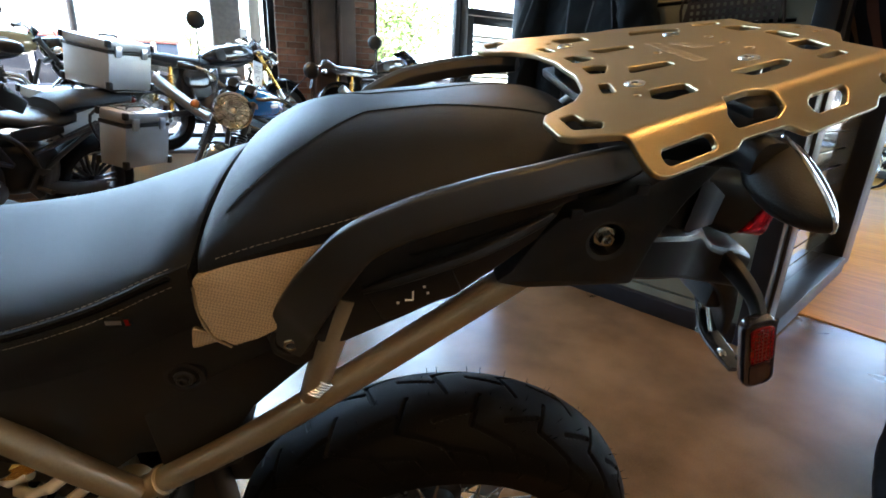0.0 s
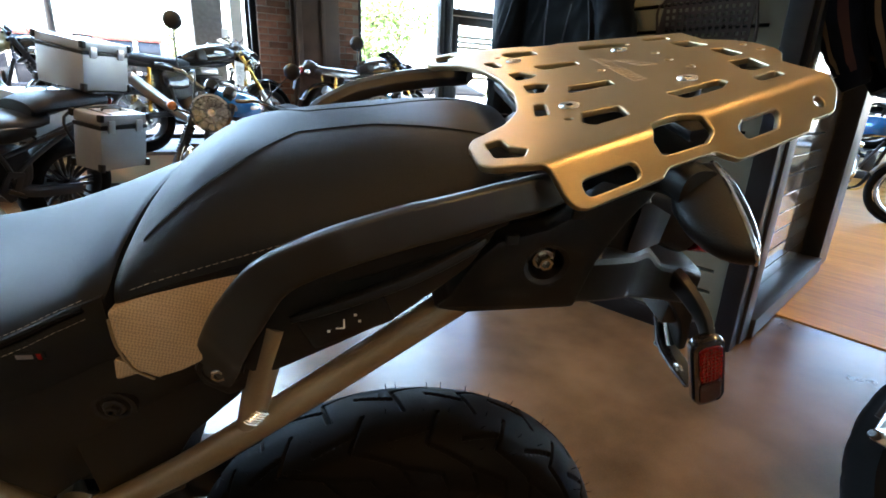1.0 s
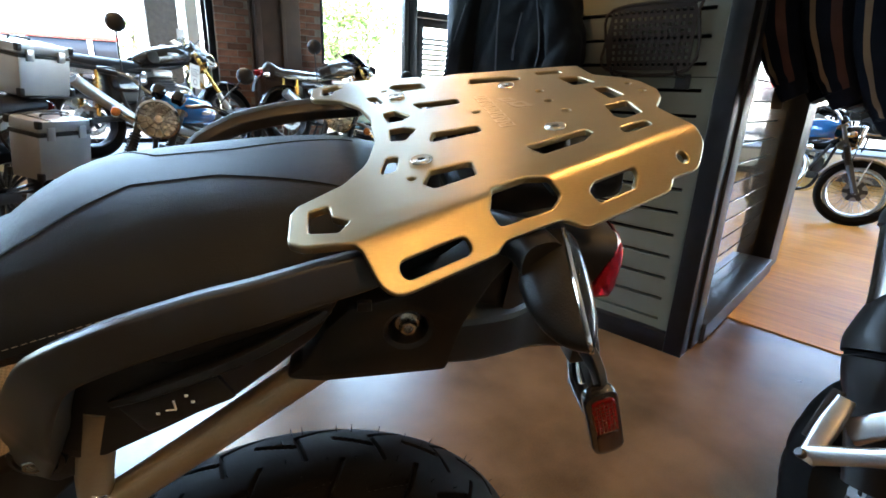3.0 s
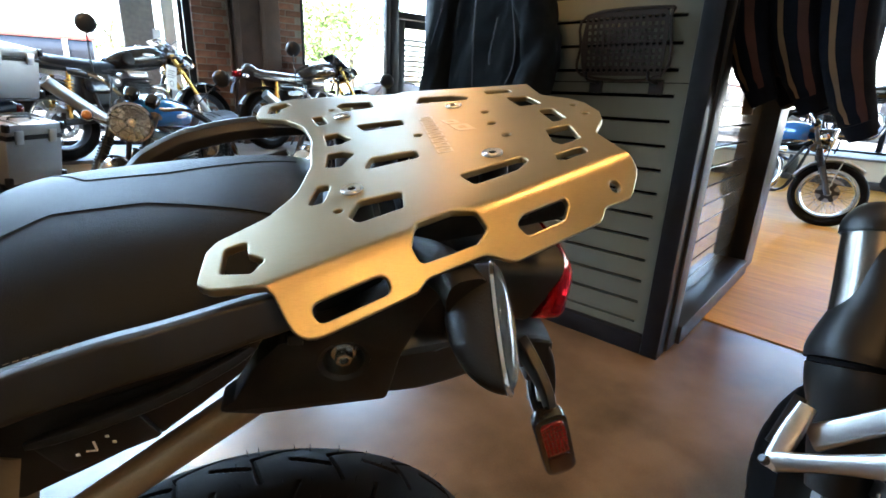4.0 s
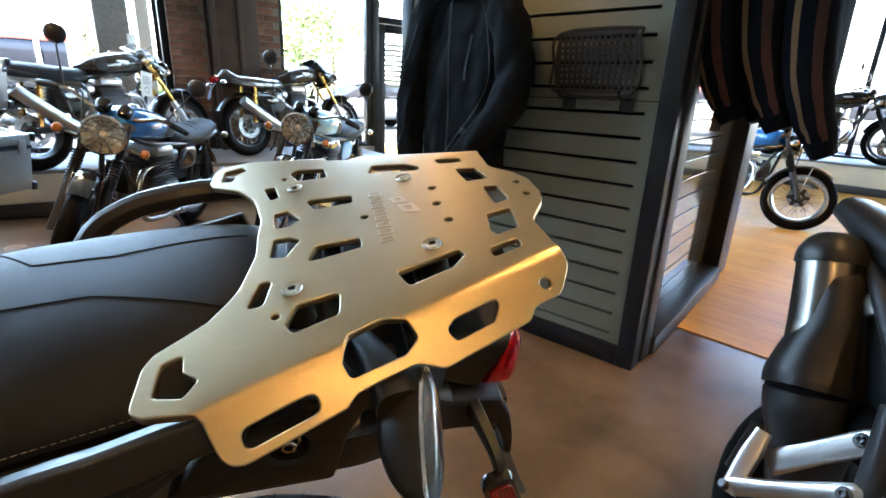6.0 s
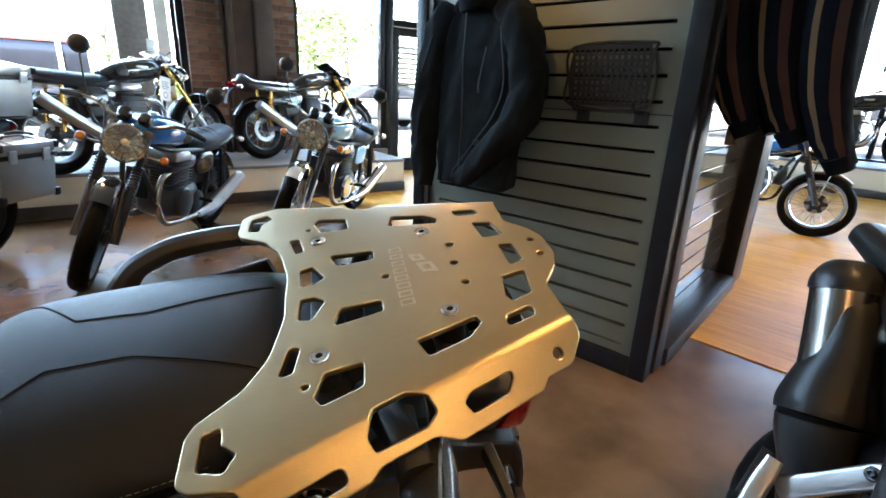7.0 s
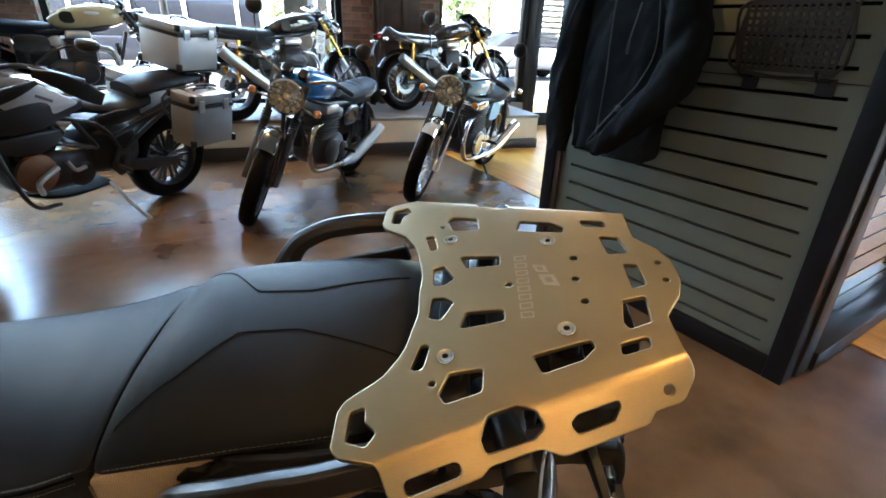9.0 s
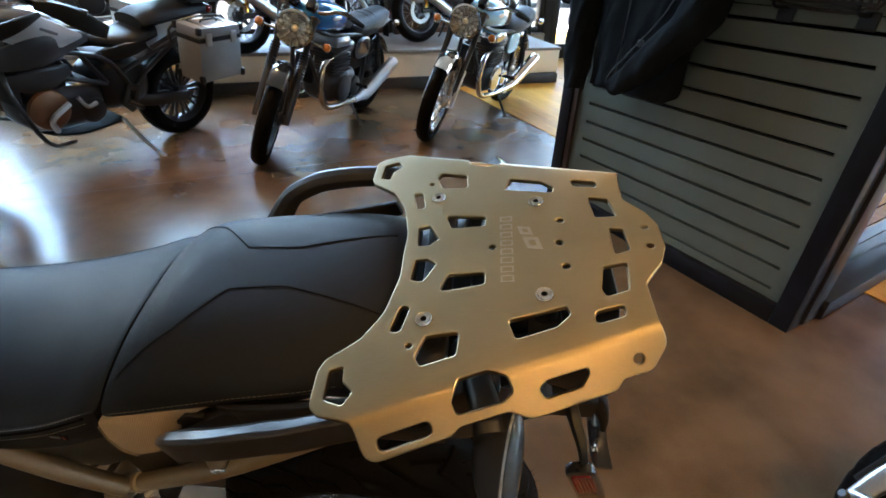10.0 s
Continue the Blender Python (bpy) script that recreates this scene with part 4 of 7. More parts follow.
xs = [-0.78 + 0.02 * k for k in range(28) if -0.78 + 0.02 * k <= -0.235]
stitches([(x, -edge_w(x) - 0.0015, edge_z(x) + 0.007) for x in xs], 0.0056, 0.0036, seat_r)
stitches([(x, -edge_w(x) - 0.0045, edge_z(x) - 0.007) for x in xs], 0.0056, 0.0036, seat_r)
part("seat_piping", tube([(x, -edge_w(x) - 0.002, edge_z(x)) for x in xs], 0.002, 6, 1), SEAM, seat_r)
px = [-0.205 + 0.01 * k for k in range(24)]
stitches([(x, -pedge(x)[1] - 0.001, pedge(x)[2] + 0.007) for x in px], 0.0054, 0.0034, seat_p)
tag = part("fabric_tag", box(-0.291, -0.1395, 0.8735, -0.271, -0.1365, 0.881, 0.0006), FABRIC, seat_r, "small woven fabric tag, dark, white and red")
part("tag_mark", box(-0.289, -0.1402, 0.8755, -0.278, -0.1398, 0.8792), INK, tag, "", 0)
part("tag_edge", box(-0.2755, -0.1402, 0.8745, -0.2725, -0.1398, 0.88), RED_DEEP, tag, "", 0)

# pillion side flank in beige, continuing as black under the grab handle
XZ = Matrix(((1, 0, 0, 0), (0, 0, -1, 0), (0, 1, 0, 0), (0, 0, 0, 1)))
FLANK = fillet([(-0.225, 0.909), (-0.204, 0.9185), (-0.174, 0.929), (-0.145, 0.937), (-0.112, 0.948), (-0.078, 0.958), (-0.095, 0.943), (-0.125, 0.925), (-0.15, 0.89), (-0.17, 0.862), (-0.184, 0.855), (-0.202, 0.8505), (-0.216, 0.86), (-0.2245, 0.882)], 0.006)
for sgn in (-1, 1):
    part("beige_flank", plate(FLANK, [], 0.014, 0.003, Matrix.Translation((0, sgn * 0.12, 0)) @ pose(0, 0, 0.93, 9 * sgn, 0, 0) @ pose(0, 0, -0.93) @ pose(-0.15, 0, 0, 0, 0, -4 * sgn) @ pose(0.15, 0, 0) @ XZ), CREAM_VINYL, seat_p, "beige textured vinyl flank panel")
skirt("seat_flank", (-0.2, 0.083), lambda x: pedge(x)[2], lambda x: pedge(x)[2] - 0.05, lambda x: -pedge(x)[1] + 0.012, lambda x: -pedge(x)[1] + 0.024, VINYL_SIDE, seat_p)
skirt("seat_flank", (-0.2, 0.083), lambda x: pedge(x)[2], lambda x: pedge(x)[2] - 0.05, lambda x: pedge(x)[1] - 0.012, lambda x: pedge(x)[1] - 0.018, VINYL_SIDE, seat_p)
fl = [(-0.2235, -0.1365, 0.906), (-0.2225, -0.14, 0.884), (-0.2155, -0.1425, 0.864), (-0.203, -0.143, 0.853)]
part("flank_piping", tube(fl, 0.0011, 6, 4), SUBFRAME, seat_p, "brown piping along the flank edge")
stitches(smooth_path([(x + 0.005, y - 0.0006, z + 0.002) for x, y, z in fl], 6), 0.0052, 0.003, seat_p)

# dark side covers under the seat
skirt("side_cover", (-0.8, -0.15), lambda x: edge_z(min(x, -0.24)) - 0.04, lambda x: 0.6 + 0.2 * max(0, (x + 0.4) / 0.25), lambda x: -0.118, lambda x: -0.075, BLACK, bike, "matt black side cover", 20, 0.012)
skirt("side_cover", (-0.8, -0.15), lambda x: edge_z(min(x, -0.24)) - 0.04, lambda x: 0.6 + 0.2 * max(0, (x + 0.4) / 0.25), lambda x: 0.106, lambda x: 0.065, BLACK, bike, "matt black side cover", 20, 0.012)
part("under_seat_tray", box(-0.78, -0.07, 0.62, -0.24, 0.07, 0.86, 0.02), BLACK, bike)
part("engine_block", blob(-0.78, 0, 0.46, 0.3, 0.15, 0.27, 3.2), BLACK, bike)
part("air_box", box(-0.62, 0.0, 0.42, -0.4, 0.09, 0.8, 0.02), BLACK, bike)
part("gearbox_cover", box(-0.75, 0.02, 0.2, -0.335, 0.1, 0.66, 0.02), BLACK, bike)
part("battery_cover", plate(fillet([(-0.32, 0.86), (-0.165, 0.86), (-0.156, 0.785), (-0.214, 0.727), (-0.236, 0.69), (-0.238, 0.64), (-0.32, 0.6)], 0.008), [], 0.012, 0.003, Matrix.Translation((0, -0.088, 0)) @ XZ), BLACK, bike)
part("tank_base", blob(-0.9, 0, 0.9, 0.16, 0.14, 0.12, 2.8), BLACK_GLOSS, bike)
part("frame_tab", plate(fillet([(-0.241, 0.836), (-0.212, 0.846), (-0.237, 0.859)], 0.003), [], 0.004, 0.001, Matrix.Translation((0, -0.124, 0)) @ Matrix(((1, 0, 0, 0), (0, 0, -1, 0), (0, 1, 0, 0), (0, 0, 0, 1)))), CREAM_VINYL, bike)
bolt("cover_bolt", (-0.264, -0.107, 0.784), (0, -1, 0), 0.006, 0.006, bike, BLACK_SATIN)
part("bolt_recess", lathe([(0.012, 0.0), (0.014, 0.002), (0.018, 0.002), (0.018, -0.004), (0.012, -0.004)], 24, axis((-0.264, -0.105, 0.784), (-0.264, -0.2, 0.784)), close=True), BLACK, bike)

# grab handles
for sgn in (-1, 1):
    rail = [(-0.179, 0.134, 0.85, 0.016), (-0.171, 0.14, 0.878, 0.019), (-0.161, 0.148, 0.9, 0.019), (-0.147, 0.158, 0.926, 0.018), (-0.129, 0.168, 0.953, 0.016), (-0.113, 0.174, 0.973, 0.014), (-0.096, 0.177, 0.985, 0.0125),
            (-0.067, 0.18, 0.9995, 0.0122), (-0.042, 0.179, 1.0075, 0.012), (-0.019, 0.177, 1.0135, 0.0118), (0.004, 0.175, 1.018, 0.0115), (0.035, 0.169, 1.0235, 0.011), (0.062, 0.163, 1.027, 0.0105), (0.074, 0.158, 1.026, 0.008)]
    pts = []
    for i, (x, y, z, h) in enumerate(rail):
        a, b = rail[max(i - 1, 0)], rail[min(i + 1, len(rail) - 1)]
        d = Vector((b[0] - a[0], b[2] - a[2])).normalized()
        pts.append((x + d.y * h, (y - 0.0065) * sgn, z - d.x * h, 0.0068, h))
    sec = fillet([(-sgn * a, b) for a, b in ((1.9, -1), (1.1, 0.95), (0.4, 1.0), (-0.8, 0.78), (-1.7, 0.2), (-1.7, -0.75))], 0.3, 4)
    gh = part("grab_handle", sweep(pts, sec, 6, (-0.5, 0, 1)), HANDLE, bike, "dark grey satin grab handle")
    part("handle_foot", plate(fillet([(-0.181, 0.852), (-0.172, 0.88), (-0.16, 0.902), (-0.13, 0.93), (-0.105, 0.93), (-0.118, 0.882), (-0.132, 0.846), (-0.142, 0.822), (-0.16, 0.815), (-0.178, 0.83)], 0.008), [], 0.014, 0.004, Matrix.Translation((0, sgn * 0.1225, 0)) @ XZ), BLACK, gh)
    bolt("handle_bolt", (-0.159, sgn * 0.1348, 0.851), (0, sgn, 0), 0.0068, 0.007, gh)
    part("bolt_recess", lathe([(0.012, 0.0), (0.0135, 0.002), (0.017, 0.001), (0.017, -0.005), (0.012, -0.005)], 24, axis((-0.159, sgn * 0.1348, 0.851), (-0.159, sgn * 0.4, 0.851)), close=True), BLACK, gh)
    part("handle_web", sweep([(-0.088, sgn * 0.124, 0.935, 0.003, 0.014), (-0.06, sgn * 0.132, 0.948, 0.004, 0.016), (0.0, sgn * 0.134, 0.968, 0.004, 0.014), (0.05, sgn * 0.132, 0.988, 0.004, 0.01)], squircle(14, 5), 5), BLACK, gh)
    part("handle_ledge", sweep([(-0.1, sgn * 0.132, 0.899, 0.006, 0.003), (-0.08, sgn * 0.136, 0.909, 0.008, 0.0036), (-0.052, sgn * 0.138, 0.9215, 0.009, 0.004), (-0.014, sgn * 0.138, 0.938, 0.009, 0.0042), (0.024, sgn * 0.134, 0.957, 0.007, 0.004), (0.04, sgn * 0.13, 0.966, 0.004, 0.003)], squircle(14, 4), 5, (0, 0.25 * -sgn, 1)), HANDLE, gh)
    part("inner_panel", plate(fillet([(-0.15, 0.86), (-0.137, 0.847), (-0.118, 0.847), (-0.07, 0.872), (-0.023, 0.898), (0.005, 0.922), (0.03, 0.945), (0.05, 0.98), (-0.085, 0.95), (-0.14, 0.9)], 0.006), [], 0.014, 0.002, Matrix.Translation((0, sgn * 0.1275, 0)) @ XZ), BLACK, bike)
# heated seat switch
sw_ = part("switch_block", box(-0.097, -0.138, 0.881, -0.027, -0.118, 0.919, 0.005, None, pose(-0.062, 0, 0.899, 0, -24, 0) @ pose(0.062, 0, -0.899)), BLACK, bike, "black switch block with pale seat symbol")
for dx, dz, w, h in ((-0.0745, 0.89, 0.0022, 0.0022), (-0.0545, 0.905, 0.0022, 0.0022), (-0.0515, 0.899, 0.0022, 0.0022), (-0.066, 0.8925, 0.0065, 0.0013), (-0.063, 0.897, 0.0013, 0.0085)):
    part("symbol", box(dx - w / 2, -0.1388, dz - h / 2, dx + w / 2, -0.1384, dz + h / 2), PAPER, sw_, "", 0)

# tail fairing
for sgn in (-1, 1):
    side_plan = fillet([(0.004, 0.8945), (0.018, 0.905), (0.036, 0.938), (0.052, 0.955), (0.09, 0.966), (0.118, 0.984), (0.15, 1.008), (0.176, 1.008), (0.152, 0.972), (0.136, 0.937), (0.126, 0.8905), (0.033, 0.888)], 0.006)
    tf = part("tail_fairing", plate(side_plan, [[(0.0945 + 0.016 * c, 0.934 + 0.016 * s) for c, s in circle(24)]], 0.024, 0.003, Matrix.Translation((0, sgn * 0.1085, 0)) @ XZ), BLACK, bike, "matt black tail fairing with recessed bolt")
    part("recess", lathe([(0.0, -0.003), (0.0135, -0.003), (0.015, 0.0135), (0.0185, 0.0155), (0.0195, 0.013), (0.0175, -0.006), (0.0, -0.006)], 32, axis((0.0945, sgn * 0.105, 0.934), (0.0945, sgn * 0.2, 0.934))), BLACK, tf)
    bolt("fairing_bolt", (0.0945, sgn * 0.1095, 0.934), (0, sgn, 0), 0.0068, 0.01, tf)
    part("fairing_clip", box(0.058, sgn * 0.1195 - 0.002, 0.9535, 0.068, sgn * 0.1195 + 0.002, 0.962, 0.001, None, pose(0, 0, 0)), BLACK, tf)
    part("fairing_clip", box(0.106, sgn * 0.1195 - 0.002, 0.975, 0.116, sgn * 0.1195 + 0.002, 0.984, 0.001, None, pose(0, 0, 0)), BLACK, tf)
part("tail_tray", box(-0.02, -0.095, 0.915, 0.19, 0.095, 0.985, 0.012), BLACK, bike)
# under-tail housing: broad under the fairing, narrowing to the plate arm
UT = [(0.112, 0.119, 0.889, 0.94), (0.15, 0.113, 0.882, 0.938), (0.185, 0.098, 0.873, 0.93), (0.212, 0.077, 0.857, 0.922), (0.24, 0.062, 0.845, 0.895), (0.275, 0.057, 0.836, 0.885), (0.296, 0.053, 0.83, 0.876)]
part("under_tail", loft([[Vector((x, w * a, (zb + zt) / 2 + (zt - zb) / 2 * b)) for a, b in squircle(28, 7)] for x, w, zb, zt in smooth_path(UT, 3)]), BLACK, bike, "matt black under-tail housing", 16)
part("plate_arm", sweep([(0.283, 0.0, 0.85, 0.03, 0.018), (0.312, 0.0, 0.815, 0.028, 0.014), (0.33, 0.0, 0.775, 0.026, 0.008), (0.338, 0.0, 0.74, 0.024, 0.005)], squircle(18, 5), 6), BLACK, bike)
part("plate_block", box(0.3, -0.018, 0.775, 0.325, 0.05, 0.835, 0.006), BLACK, bike)
# tail light: deep housing, faceted red lens that wraps round its end
part("tail_light_housing", loft([[Vector((x + max(0, x - 0.24) * 0.5 * b, w * a, zc + h * b)) for a, b in squircle(26, 5)] for x, w, zc, h in smooth_path([(0.17, 0.05, 0.953, 0.026), (0.21, 0.058, 0.944, 0.03), (0.245, 0.0605, 0.937, 0.034), (0.274, 0.0605, 0.932, 0.035)], 4)]), BLACK, bike, "satin black tail light housing")
tl_ = part("tail_light_lens", loft([[Vector((x - 0.006 * abs(a) ** 3 + 0.012 * b * max(0.0, (0.308 - x) / 0.026), w * a, zc + h * b)) for a, b in squircle(26, 4.5)] for x, w, zc, h in ((0.284, 0.0603, 0.932, 0.035), (0.293, 0.0585, 0.929, 0.0345), (0.305, 0.053, 0.923, 0.032), (0.314, 0.043, 0.917, 0.027), (0.319, 0.03, 0.914, 0.019))]), RED_LENS, bike, "red tail light lens", 20)
# reflector added inside the lens to brighten its red
part("lamp_reflector", loft([[Vector((x, w * a, zc + h * b)) for a, b in squircle(20, 4)] for x, w, zc, h in ((0.277, 0.055, 0.93, 0.028), (0.287, 0.05, 0.928, 0.025), (0.284, 0.036, 0.926, 0.019))]), LAMP_SILVER, tl_, "bright reflector behind the lens", 10)
for k in range(3):
    part("light_bar", box(0.289, -0.048, 0.909 + 0.017 * k, 0.294, 0.048, 0.914 + 0.017 * k, 0.001), RED_DEEP, tl_)
for sgn in (-1, 1):
    part("housing_facet", loft([[Vector((0.176 + 0.046 * u, sgn * (0.1 - 0.036 * u), 0.958 - 0.022 * u + dz * (1 - 0.35 * u))) + Vector((dx, 0, 0)) for dx, dz in ((-0.004, -0.026), (0.004, -0.026), (0.006, 0.02), (-0.002, 0.02))] for u in (0, 0.5, 1)]), BLACK_SATIN, bike, "smooth black side facet beside the tail light")

# indicators
for sgn in (-1, 1):
    part("indicator_stem", sweep([(0.14, sgn * 0.07, 0.99, 0.013, 0.015), (0.15, sgn * 0.11, 1.01, 0.012, 0.014), (0.158, sgn * 0.145, 1.022, 0.012, 0.013), (0.162, sgn * 0.168, 1.022, 0.013, 0.013)], squircle(16, 2.8), 5), BLACK, bike)
    u = Vector((-0.138, sgn * 0.936, -0.323)) * 0.041
    nrm = Vector((0.88, sgn * 0.27, 0.39)).normalized()
    v = nrm.cross(u).normalized() * 0.0135
    face = Vector((0.1766, sgn * 0.1835, 1.0155))
    edge = [(c, w * (1 - 0.1 * max(0, c) - 0.1 * max(0, -c))) for c, w in squircle(36, 2.6)]
    rings = []
    for k in range(13):
        t = k / 12
        w_ = (1 - t ** 2.3) ** 0.55 if k < 12 else 0.06
        rings.append([face - nrm * 0.031 * t - u * 0.2 * t + (u * c + v * w) * w_ for c, w in edge])
    ind = part("indicator", loft(rings), BLACK, bike, "satin black indicator pod")
    lens = []
    for k in range(7):
        t = k / 6
        w_ = 0.95 * (1 - t ** 2.4) ** 0.5 if k < 6 else 0.06
        lens.append([face + nrm * (0.0005 + 0.0085 * t) + (u * c + v * w) * w_ for c, w in edge])
    part("indicator_lens", loft(lens), CLEAR_LENS, ind, "clear indicator lens")
    part("indicator_reflector", loft([[face + nrm * (0.0006 + 0.003 * t) + (u * c + v * w) * (0.86 - 0.5 * t) for c, w in edge] for t in (0, 0.5, 1)]), DARK_CHROME, ind, "dull silver reflector behind the lens")
    part("lens_rim", tube([tuple(face + nrm * 0.0008 + (u * c + v * w) * 0.985) for c, w in edge], 0.0014, 8, 1, closed=True, up=(1, 0, 0)), CHROME, ind, "bright rim of the indicator lens")

# side reflector on its arm, and the bare plate bracket
part("reflector_arm", sweep([(0.262, -0.05, 0.874, 0.011, 0.007), (0.269, -0.075, 0.866, 0.01, 0.006), (0.276, -0.097, 0.853, 0.0085, 0.005), (0.28, -0.11, 0.836, 0.0075, 0.004)], squircle(14, 5), 6, (1, 0, 0)), BLACK, bike)
REF = pose(0.2895, -0.1135, 0.7995, 0, -21.5, 0)
rf = part("reflector_frame", plate(fillet([(-0.0165, -0.0485), (0.0165, -0.0485), (0.0165, 0.0485), (-0.0165, 0.0485)], 0.014, 7), [], 0.014, 0.004, REF @ XZ), BLACK_GLOSS, bike, "black pill-shaped reflector holder")
part("reflector_lens", plate(fillet([(-0.0118, -0.008), (0.0118, -0.008), (0.0118, 0.041), (-0.0118, 0.041)], 0.008, 5), [], 0.004, 0.001, REF @ Matrix.Translation((0, -0.0075, 0)) @ XZ), RED_DEEP, rf, "red prismatic reflector")
part("reflector_base", plate(fillet([(-0.0115, -0.043), (0.0115, -0.043), (0.0115, -0.0095), (-0.0115, -0.0095)], 0.008, 5), [], 0.003, 0.001, REF @ Matrix.Translation((0, -0.0072, 0)) @ XZ), DARK_RED, rf, "dark smoked red lower lens")
for i in range(6):
    for j in range(9):
        part("prism", blob(-0.0095 + 0.0038 * i, -0.0095, -0.004 + 0.0051 * j, 0.0016, 0.0007, 0.0022, 2, 6, 4, REF), RED_LENS, rf)
pb = part("plate_bracket", sweep([(0.332, 0.05, 0.785, 0.003, 0.011), (0.333, 0.022, 0.754, 0.003, 0.012), (0.334, 0.0, 0.728, 0.003, 0.013), (0.334, -0.036, 0.722, 0.003, 0.013), (0.335, -0.066, 0.722, 0.003, 0.013)], squircle(10, 6), 5, (1, 0, 0)), BLACK_GLOSS, bike, "thin black steel plate bracket")
part("plate_bracket", sweep([(0.328, 0.026, 0.8, 0.004, 0.006), (0.331, 0.012, 0.765, 0.004, 0.006), (0.332, -0.012, 0.735, 0.004, 0.006)], squircle(10, 4), 5, (1, 0, 0)), STEEL, pb)
for p in ((0.329, 0.019, 0.753), (0.329, 0.005, 0.724), (0.329, -0.04, 0.722)):
    bolt("bracket_bolt", p, (-1, -0.25, 0.1), 0.0048, 0.007, pb)

# ---- luggage rack ----
RACK = pose(0.1535, 0, 1.0555, 0, -10.7, 0)
mm = 0.001
CA, CB = Vector((-98, -171)), Vector((132, -97))
DA = (CB - CA).normalized()
DB = Vector((DA.y, -DA.x))


def flap(a, b):
    q = CA + DA * a + DB * b
    return (q.x, q.y)


half = [(-80, 0, 40), (-79, -28, 60), (-88, -72, 60), (-104, -98, 20), (-131, -118, 8), (-135, -128, 7), (-134, -159, 10), (-126, -166, 10), (-99, -171, 3), (*flap(1, 4), 3), (*flap(3, 33), 20), (*flap(69, 31), 5), (*flap(77, 26), 8), (*flap(116, 26.5), 10),
        (*flap(130, 37), 10), (*flap(198, 35.5), 8), (*flap(206, 28.5), 6), (*flap(229, 29), 13), (*flap(246, 13), 15), (*flap(246, -4), 12), (134, -54, 12), (151, -32, 10), (158, -14, 10), (158, 0, 30)]
outline = half + [(p[0], -p[1], p[2]) for p in half[-2:0:-1]]
outline = [(x * mm, y * mm, r * mm) for x, y, r in outline]
HOLES = [([(-124, -128), (-113, -124), (-111, -138), (-101, -147), (-107, -158), (-123, -153)], 3), ([(-73, -65), (-65, -67), (-70, -92), (-80, -93)], 4), ([(-66, -9), (-55, -9), (-46, -17), (-57, -38), (-68, -35)], 3),
         ([(-48, -98), (-20, -95), (-22, -117), (-50, -126), (-55, -117)], 4), ([(-34, -31), (0, -31), (0, -45), (-41, -51)], 4), ([(20, -86), (68, -74), (70, -82), (58, -94), (26, -104)], 3),
         ([(103, -33), (123, -30), (119, -60), (101, -66), (98, -58)], 3), ([(90, -81), (113, -75), (112, -86), (88, -93)], 5), ([flap(86, -7), flap(109, -7), flap(121, 1), flap(123, 13), flap(113, 18.5), flap(77, 17.5), flap(76, 7)], 4),
         ([flap(149, 12.5), flap(181.5, 12.5), flap(181.5, 17), flap(173.5, 25), flap(145, 25.5), flap(141.5, 16.5)], 4), ([flap(15, 15.5), flap(56.5, 14.5), flap(56.5, 25.5), flap(15, 26.5)], 6)]
rings_ = []
for poly, r in HOLES:
    for sgn in (1, -1):
        if sgn < 0 and poly[0] == (103, -33):
            for q in ([(102, 62), (120, 56), (125, 30), (105, 31)], [(115, 15), (127, 12), (128, -15), (115, -20)]):
                rings_.append(fillet([(x * mm, y * mm) for x, y in q], 0.003))
            continue
        rings_.append(fillet([(x * mm, y * sgn * mm) for x, y in poly], r * mm))
for x, y, r in ((7, 0, 3.2), (72, 30, 3.4), (69, 0, 3.4), (72, -30, 3.4), (-61, 107, 2.6), (-61, -107, 2.6), (146, 12, 2.8), (146, -12, 2.8), (*flap(221, 17.5), 4.2), (flap(221, 17.5)[0], -flap(221, 17.5)[1], 4.2)):
    rings_.append([((x + r * c) * mm, (y + r * s) * mm) for c, s in circle(16)])
rk = plate(fillet(outline, 0.004, 5), rings_, 0.0052, 0.0012)
# bend both flaps down along their creases
for sgn in (1, -1):
    c0 = Vector((CA.x * mm, CA.y * mm * sgn, 0))
    dirb = Vector((DB.x, DB.y * sgn, 0))
    for off in (-0.004, -0.002, 0.0, 0.002, 0.004):
        bmesh.ops.bisect_plane(rk, geom=rk.verts[:] + rk.edges[:] + rk.faces[:], plane_co=c0 + dirb * off, plane_no=dirb, dist=1e-6)
    bend = radians(44)
    rho = 0.008 / bend
    for v in rk.verts:
        b = (v.co - c0).dot(dirb)
        if b <= -0.004 or abs(v.co.y) < 0.06:
            continue
        th = bend * min(1, (b + 0.004) / 0.008)
        x = -0.004 + rho * math.sin(th) + max(0, b - 0.004) * math.cos(th)
        zz = -rho * (1 - math.cos(th)) - max(0, b - 0.004) * math.sin(th)
        h = v.co.z
        v.co += dirb * (x + h * math.sin(th) - b)
        v.co.z = zz + h * math.cos(th)
rack = part("luggage_rack", rk, ALU, bike, "brushed silver aluminium luggage rack with cut-outs", 13)
rack.matrix_basis = RACK
